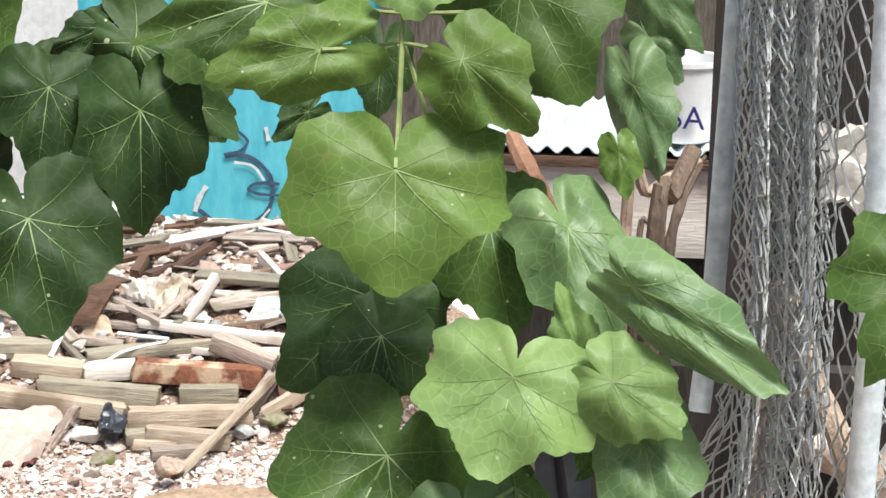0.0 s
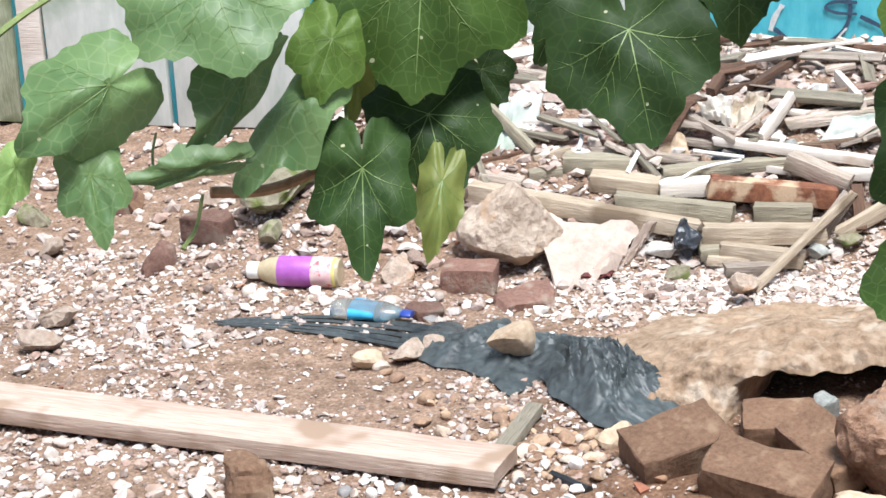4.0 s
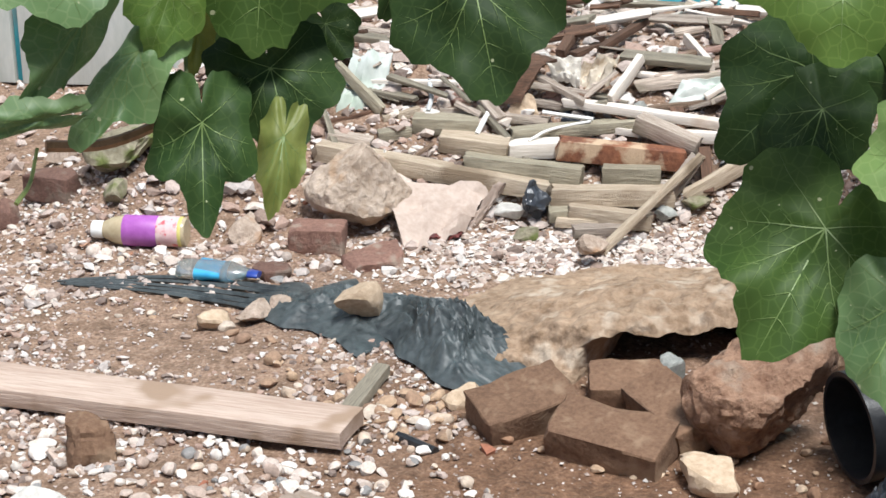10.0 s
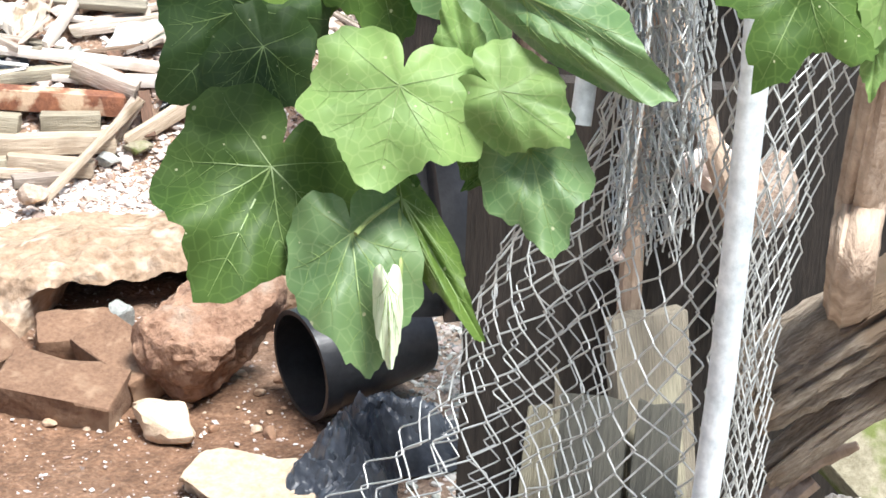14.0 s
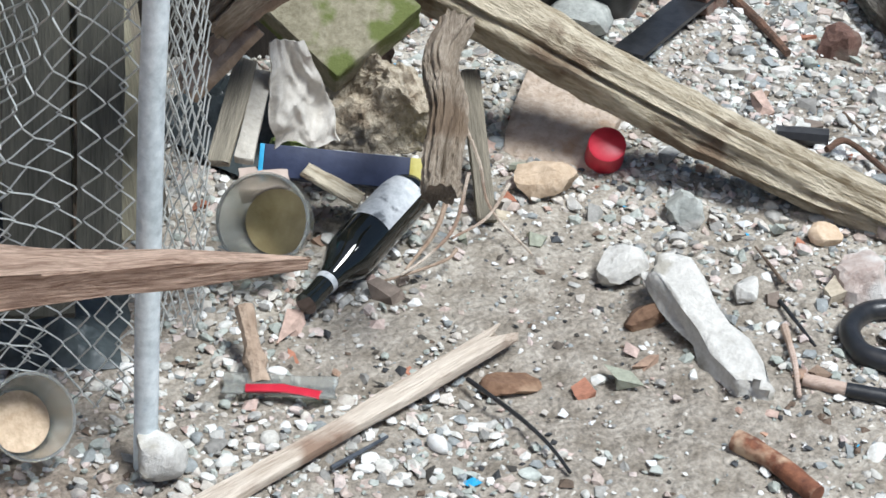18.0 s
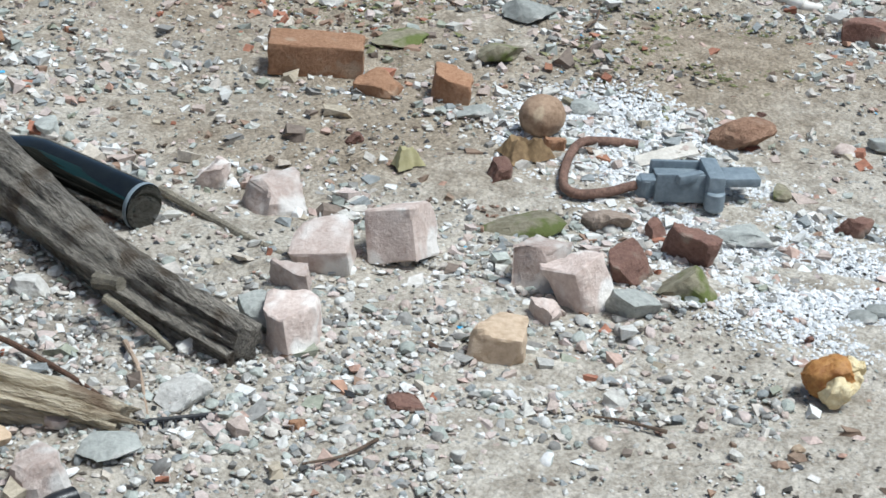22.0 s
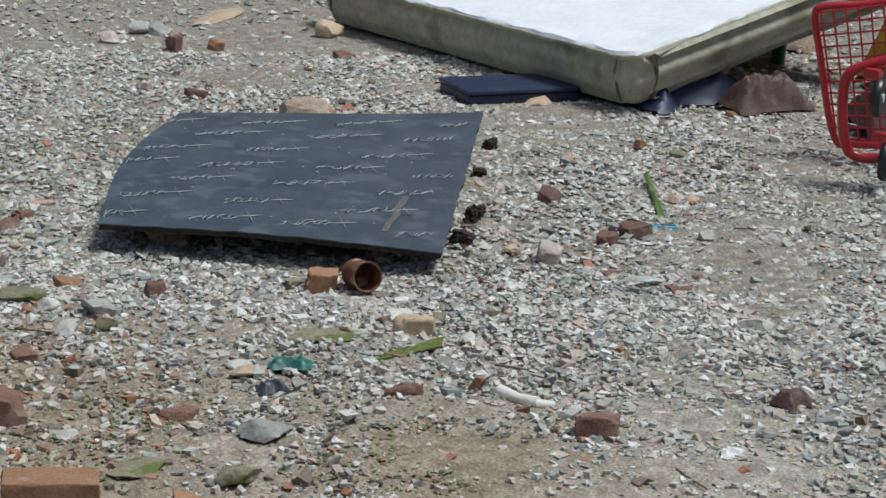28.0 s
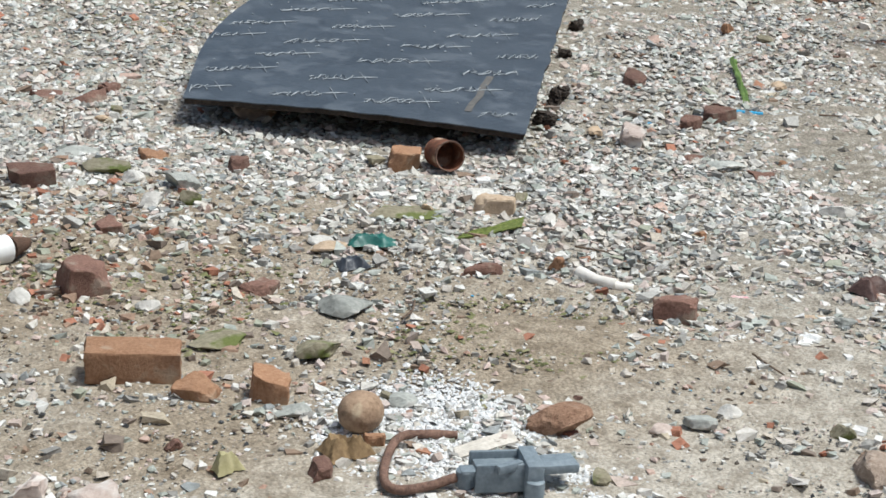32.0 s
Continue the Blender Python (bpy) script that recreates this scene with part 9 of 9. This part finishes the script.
crumpled("plastic_scrap", (3.163, 2.947, 0.000), (3.220, 2.916, 0.000), 0.05, 0.018, "navy_bag", 72, "scrap of dark blue plastic on the gravel", "plastic", 18, 12, 2)
crumpled("dry_leaf", (2.461, 2.299, 0.000), (2.545, 2.275, 0.000), 0.06, 0.03, "dry_leaf", 73, "curled dry leaves beside the bent rod", "leaf", 22, 14, 3)
crumpled("dry_leaf", (2.279, 2.371, 0.000), (2.331, 2.365, 0.000), 0.03, 0.03, "faded_leaf", 74, "curled yellow leaf lying on the sand", "leaf", 16, 10, 2)
loose_sheet(((3.534, 2.056, 0.004), (3.581, 2.027, 0.004), (3.586, 2.044, 0.012), (3.573, 2.075, 0.012)), "white_plastic", 75, "scrap of white plastic on the gravel", "plastic_scrap", "plastic", bend=0.006)
loose_sheet(((3.636, 2.289, 0.004), (3.664, 2.252, 0.004), (3.685, 2.274, 0.008), (3.662, 2.300, 0.008)), "pink_label", 76, "scrap of pink and white paper on the gravel", "paper_scrap", "paper", bend=0.004)


# ---- small broken pieces lying all over the yard ----
def small_bits(count, seed):
    rnd = random.Random(seed)
    kinds = [("brick_piece", "small broken piece of red brick on the gravel", "brick", "brick"), ("brick_piece", "small pinkish piece of brick on the gravel", "brick", "pale_brick"),
             ("stone_chip", "small grey angular stone on the gravel", "stone", "gray_stone"), ("stone_chip", "small white angular stone on the gravel", "stone", "white_stone"),
             ("stone_chip", "small tan angular stone on the gravel", "stone", "cream_stone"), ("stone_chip", "small mossy stone on the gravel", "stone", "mossy_stone"), ("brick_piece", "small orange piece of brick on the gravel", "brick", "orange_brick")]
    shapes = {}
    for k in range(count):
        kind = rnd.choice(kinds)
        shape = rnd.randrange(3)
        key = (kind[3], shape)
        if key not in shapes:
            q = 0.9 + 0.2 * shape
            bm = brick_mesh((0.034 * q, 0.026, 0.018), 700 + shape, 0.8, 0.002) if kind[2] == "brick" else stone_mesh((0.036 * q, 0.026, 0.016 + 0.004 * shape), 720 + shape * 3 + len(shapes), 9, 2, 0.08)
            me = bpy.data.meshes.new(kind[0])
            bm.to_mesh(me)
            bm.free()
            me.materials.append(M[kind[3]])
            shapes[key] = me
        a, r = math.radians(rnd.uniform(14, 71)), 2.0 + 6.0 * rnd.random() ** 0.8
        x, y = math.sin(a) * r, math.cos(a) * r
        ob = new(kind[0], shapes[key])
        g = rnd.choice((0.7, 0.9, 1.0, 1.2, 1.6))
        ob.matrix_basis = pose(x, y, float(gz(x, y)) - 0.002, rnd.uniform(-14, 14), rnd.uniform(-14, 14), rnd.uniform(0, 360)) @ Matrix.Diagonal((g, g, g, 1))
        tagged(ob, kind[1], kind[2], "small pieces strewn over the yard")
    for k in range(16):
        a, r, w = math.radians(rnd.uniform(16, 70)), rnd.uniform(2.2, 7), rnd.uniform(0, 6.28)
        x, y, ln = math.sin(a) * r, math.cos(a) * r, rnd.uniform(0.04, 0.12)
        pts = [(x + ln * s * math.cos(w), y + ln * s * math.sin(w) + 0.006 * math.sin(5 * s + k), float(gz(x, y)) + 0.010) for s in (0, 0.5, 1)]
        stick(pts, 0.0028, 0.0016, "dark_bark", 800 + k, "thin dry twig lying on the gravel", "twig", "twig", 6, 0.3, group="dry twigs of the yard")


small_bits(150, 21)


# ---- walls that close the yard behind and beside ----
for name, at, size in (("wall_east", (16.0, 6.0, 0.0), (0.3, 40.0, 3.0)), ("wall_south", (2.0, -9.0, 0.0), (36.0, 0.3, 3.0)), ("wall_west_side", (-9.0, 4.0, 0.0), (0.3, 26.0, 3.0)), ("wall_north_far", (9.0, 22.0, 0.0), (30.0, 0.3, 3.0))):
    ob = part(name, box(*size, (4, 4, 2), 0.0, centre=False), "concrete", smooth=False)
    ob.matrix_basis = pose(*at)
    tagged(ob, "plain weathered concrete wall round the yard", "wall", kind="structure")


# ---- loose stones on the ground ----
SAND = ((-1.11, 3.30, 0.17), (-1.30, 3.33, 0.14), (-1.02, 2.77, 0.13), (-0.85, 2.98, 0.10), (-1.42, 2.75, 0.10), (-0.95, 3.60, 0.14), (-0.62, 2.86, 0.16), (-1.75, 3.15, 0.12),
        (0.880, 1.905, 0.18), (0.926, 1.704, 0.16), (0.949, 2.104, 0.10), (0.639, 1.939, 0.10), (2.557, 1.482, 0.34), (2.941, 1.676, 0.24), (2.305, 2.556, 0.26), (2.293, 2.237, 0.20), (2.953, 1.912, 0.20), (1.986, 2.393, 0.20),
        (2.308, 2.507, 0.24), (2.148, 2.693, 0.20), (1.95, 1.42, 0.2), (2.586, 3.126, 0.42), (3.131, 2.442, 0.26), (6.668, 3.810, 0.22), (3.2, 2.0, 0.22))


def sandy(x, y):
    """How bare the ground is, from 0 to 1: sand shows through in uneven spots."""
    k = np.zeros_like(x)
    wob = 1 + 0.28 * np.sin(11 * x + 7 * y) + 0.2 * np.sin(23 * y - 15 * x)
    for cx, cy, r in SAND:
        k = np.maximum(k, np.clip(1.6 - np.hypot(x - cx, y - cy) * wob / r, 0, 1))
    return k


def off_sand(x, y):
    return sandy(x, y) < 0.6


def thinly(level):
    """Few stones on the bare sand, all of them elsewhere, in loose patches."""
    return lambda x, y, u: u > level + (0.93 - level) * sandy(x, y)


def off_red(x, y):
    """Off the bare red soil between the bank and the fence."""
    r, a = np.hypot(x, y), np.degrees(np.arctan2(x, y))
    return (r < 2.62) | (a < -10.6) | (r > 3.75)


scatter("gravel", "fine pinkish gravel on brown soil", "gravel_pink", 36000, 2.3, 4.3, -30, 6, 0.0030, 0.011, 1, keep=lambda x, y, u: patchy(4, 0.10)(x, y, u) & off_red(x, y) & thinly(0.0)(x, y, np.random.default_rng(44).uniform(0, 1, len(x))), chip="lump", sharp=0.3, power=1.9)
scatter("pebbles", "pale rounded pebbles beside the plank", "pebble_mix", 1300, 2.3, 3.12, -30, -9, 0.006, 0.016, 2, flat=0.7, power=1.3, sharp=0.25, keep=lambda x, y, u: patchy(5, 0.40, 2)(x, y, u) & off_red(x, y))
scatter("gravel", "pale rubble grit at the foot of the heap", "gravel_pink", 5000, 3.7, 5.2, -28, 4, 0.004, 0.02, 3, chip="lump", sharp=0.3)
scatter("gravel", "grey and pinkish gravel", "gravel_mixed", 38000, 1.55, 3.4, 3, 56, 0.0030, 0.0105, 4, keep=lambda x, y, u: patchy(3.3, 0.02, 1)(x, y, u) & thinly(0.0)(x, y, np.random.default_rng(41).uniform(0, 1, len(x))), chip="lump", sharp=0.3, power=1.7)
scatter("pebbles", "grey pebbles in the gravel", "gravel_mixed", 2600, 1.6, 3.4, 3, 56, 0.007, 0.016, 5, flat=0.62, sharp=0.25, keep=lambda x, y, u: patchy(3.3, 0.15, 1)(x, y, u) & off_sand(x, y))
scatter("gravel", "grey gravel of the yard", "gravel_mixed", 36000, 3.0, 5.4, 28, 72, 0.0042, 0.0145, 6, keep=lambda x, y, u: patchy(2.5, 0.0, 4)(x, y, u) & thinly(0.0)(x, y, np.random.default_rng(42).uniform(0, 1, len(x))), chip="block", sharp=0.3, power=1.6)
scatter("gravel", "coarser broken stones of the yard", "gravel_mixed", 5200, 2.4, 7.5, 22, 74, 0.009, 0.022, 16, flat=0.55, sharp=0.3, chip="block", keep=lambda x, y, u: off_sand(x, y))
scatter("gravel", "dense grey gravel of the yard", "gravel_mixed", 56000, 4.8, 8.2, 28, 74, 0.0065, 0.018, 7, keep=lambda x, y, u: patchy(1.7, -0.1, 3)(x, y, u) & thinly(0.0)(x, y, np.random.default_rng(43).uniform(0, 1, len(x))), chip=True, sharp=0.35, power=1.6)
scatter("gravel", "coarse grey gravel far off in the yard", "gravel_mixed", 20000, 7.8, 13.0, 26, 76, 0.009, 0.026, 8, chip=True, sharp=0.4)
scatter("brick_crumbs", "crumbs of red brick among the gravel", "brick_crumbs", 900, 1.7, 9.0, -30, 74, 0.004, 0.018, 9, chip="block", sharp=0.3)
scatter("grit", "fine grit strewn over the sand", "gravel_mixed", 26000, 1.6, 4.4, 5, 66, 0.0020, 0.0055, 10, flat=0.7, chip=True, sharp=0.4)
scatter("grit", "fine grit on the brown soil", "gravel_pink", 8000, 2.3, 4.2, -30, 5, 0.002, 0.006, 11, flat=0.7, chip=True, sharp=0.4)


def near_line(ax, ay, bx, by, width):
    """Within some distance of a line on the ground, thinning out."""
    def f(x, y, u):
        dx, dy = bx - ax, by - ay
        t = np.clip(((x - ax) * dx + (y - ay) * dy) / (dx * dx + dy * dy), 0, 1)
        return np.hypot(x - ax - t * dx, y - ay - t * dy) < width * np.sqrt(u)
    return f


scatter("white_grit", "spilled white grit round the clamp", "white_grit", 210000, 2.2, 4.6, 38, 64, 0.003, 0.008, 12, flat=0.6, chip=True, keep=near_line(*(2.717, 2.274, 0.000)[:2], *(2.525, 1.684, 0.000)[:2], 0.25))
scatter("white_grit", "spilled white grit by the brick pile", "white_grit", 9000, 2.0, 3.4, 35, 60, 0.002, 0.006, 13, flat=0.6, chip=True, keep=near_line(*(2.145, 1.995, 0.000)[:2], *(2.017, 1.743, 0.000)[:2], 0.14))
for k, (p, w, c) in enumerate((((2.848, 3.078, 0.000), 0.22, 900), ((2.701, 3.370, 0.000), 0.2, 700), ((3.137, 2.355, 0.000), 0.12, 500), ((2.782, 2.304, 0.000), 0.06, 250), ((3.120, 2.479, 0.000), 0.25, 700), ((3.914, 3.180, 0.000), 0.12, 250), ((4.546, 4.979, 0.000), 0.4, 600), ((2.769, 2.878, 0.000), 0.2, 400), ((3.431, 2.401, 0.000), 0.15, 300))):
    r, a = math.hypot(p[0], p[1]), math.degrees(math.atan2(p[0], p[1]))
    scatter("moss", "low green moss growing on the gravel", "moss_tuft", c * 3, r - 0.4, r + 0.4, a - 7, a + 7, 0.004, 0.012, 50 + k, flat=0.35, chip=True, keep=near_line(p[0] - 0.05, p[1], p[0] + 0.05, p[1], w))
scatter("plaster_crumbs", "pale crumbs of plaster and dust at the foot of the heap", "plaster", 16000, 3.5, 4.4, -18, 4, 0.003, 0.014, 14, flat=0.5, chip=True, sharp=0.4, keep=near_line(*(-0.793, 3.825, 0.000)[:2], *(-0.261, 3.922, 0.000)[:2], 0.26))
scatter("pebbles", "white and cream pebbles beside the mossy tiles", "pebble_mix", 1900, 2.0, 2.66, -13, -1.5, 0.007, 0.024, 15, flat=0.7, power=1.5, sharp=0.3)
scatter("plastic_flecks", "tiny flecks of bright blue plastic in the gravel", "cyan_plastic", 170, 1.8, 6.0, 12, 70, 0.004, 0.010, 17, flat=0.3, chip=True)
scatter("brick_crumbs", "pale pink crumbs of brick in the gravel", "pink_crumbs", 5000, 1.8, 8.0, 10, 72, 0.004, 0.014, 18, chip=True, sharp=0.4)
scatter("white_chips", "white stone chips strewn over the yard", "white_grit", 1800, 1.8, 8.5, 8, 74, 0.004, 0.014, 19, flat=0.5, chip=True, sharp=0.4)
scatter("pebbles", "whitish pebbles in front of the plank", "white_pebbles", 620, 2.5, 3.4, -32, -9, 0.009, 0.021, 81, flat=0.7, power=1.2, sharp=0.22, keep=near_line(-1.60, 2.87, -1.20, 2.87, 0.15))
scatter("pebbles", "whitish pebbles at the end of the plank", "white_pebbles", 420, 2.5, 3.4, -25, -9, 0.009, 0.020, 82, flat=0.7, power=1.2, sharp=0.22, keep=near_line(-0.99, 2.79, -0.70, 2.86, 0.10))
scatter("pebbles", "tan pebbles between the plank and the plastic sheet", "tan_pebbles", 900, 2.8, 3.5, -25, -9, 0.007, 0.022, 83, flat=0.7, power=1.4, sharp=0.28, keep=near_line(-0.92, 3.22, -0.68, 3.05, 0.12))
scatter("pebbles", "tan pebbles below the crushed bottle", "tan_pebbles", 420, 3.0, 4.0, -25, -9, 0.006, 0.018, 84, flat=0.7, power=1.4, sharp=0.28, keep=near_line(-1.25, 3.40, -0.95, 3.35, 0.10))
scatter("pebbles", "pale pebbles round the fallen bottle", "pebble_mix", 500, 3.3, 4.1, -25, -9, 0.008, 0.022, 85, flat=0.7, power=1.4, sharp=0.28, keep=near_line(-1.40, 3.66, -1.05, 3.66, 0.10))
scatter("clods", "crumbs of earth fallen from the bank", "earth_crumbs", 900, 2.8, 3.6, -16, 2, 0.004, 0.016, 86, flat=0.7, power=1.8, sharp=0.3, keep=near_line(-0.58, 3.12, -0.15, 3.02, 0.17))
# near-black crumbs imitate shadowed gaps between the stones, besides real dark specks
scatter("crumbs", "dark specks and imitated shaded gaps among the gravel", "gap_crumbs", 15000, 1.6, 7.0, 5, 72, 0.003, 0.010, 87, flat=0.5, chip=True, sharp=0.45, power=1.8)
M["yard_rubble"] = stone_mix("yard_rubble", [(0.30, 0.20, 0.14), (0.42, 0.36, 0.27), (0.30, 0.31, 0.24), (0.36, 0.16, 0.10), (0.52, 0.46, 0.38), (0.24, 0.17, 0.12), (0.46, 0.33, 0.27), (0.60, 0.57, 0.52), (0.19, 0.15, 0.12)])
M["moss_crumbs"] = stone_mix("moss_crumbs", [(0.07, 0.095, 0.022), (0.12, 0.14, 0.035), (0.09, 0.085, 0.035), (0.16, 0.17, 0.06)])
scatter("clods", "crumbs of brown earth and brick over the sandy part of the yard", "yard_rubble", 5200, 2.6, 5.2, 33, 50, 0.005, 0.017, 91, flat=0.55, chip="block", sharp=0.3, power=1.7, keep=near_line(3.05, 3.75, 2.75, 3.12, 0.36))
scatter("clods", "crumbs of brown earth and brick among the gravel", "yard_rubble", 2600, 2.0, 8.0, 12, 72, 0.008, 0.024, 92, flat=0.5, chip="block", sharp=0.3, power=2.0)
scatter("clods", "dark specks and imitated shaded gaps in the sandy part of the yard", "gap_crumbs", 2600, 2.6, 5.2, 33, 50, 0.003, 0.011, 93, flat=0.5, chip=True, sharp=0.4, keep=near_line(3.1, 3.7, 2.7, 3.05, 0.30))
for k, (x, y, r) in enumerate(((2.659, 3.322, 0.09), (2.834, 3.061, 0.07), (3.116, 2.5, 0.07), (3.147, 3.262, 0.05), (3.432, 2.452, 0.06), (4.084, 4.805, 0.10), (3.907, 3.167, 0.05), (2.87, 3.33, 0.07))):
    scatter("moss", "low green moss creeping over the gravel", "moss_crumbs", 7000, 2.2, 6.6, 30, 56, 0.003, 0.009, 110 + k, flat=0.45, chip=True, sharp=0.4, keep=near_line(x - r, y, x + r, y - 0.3 * r, 0.45 * r))
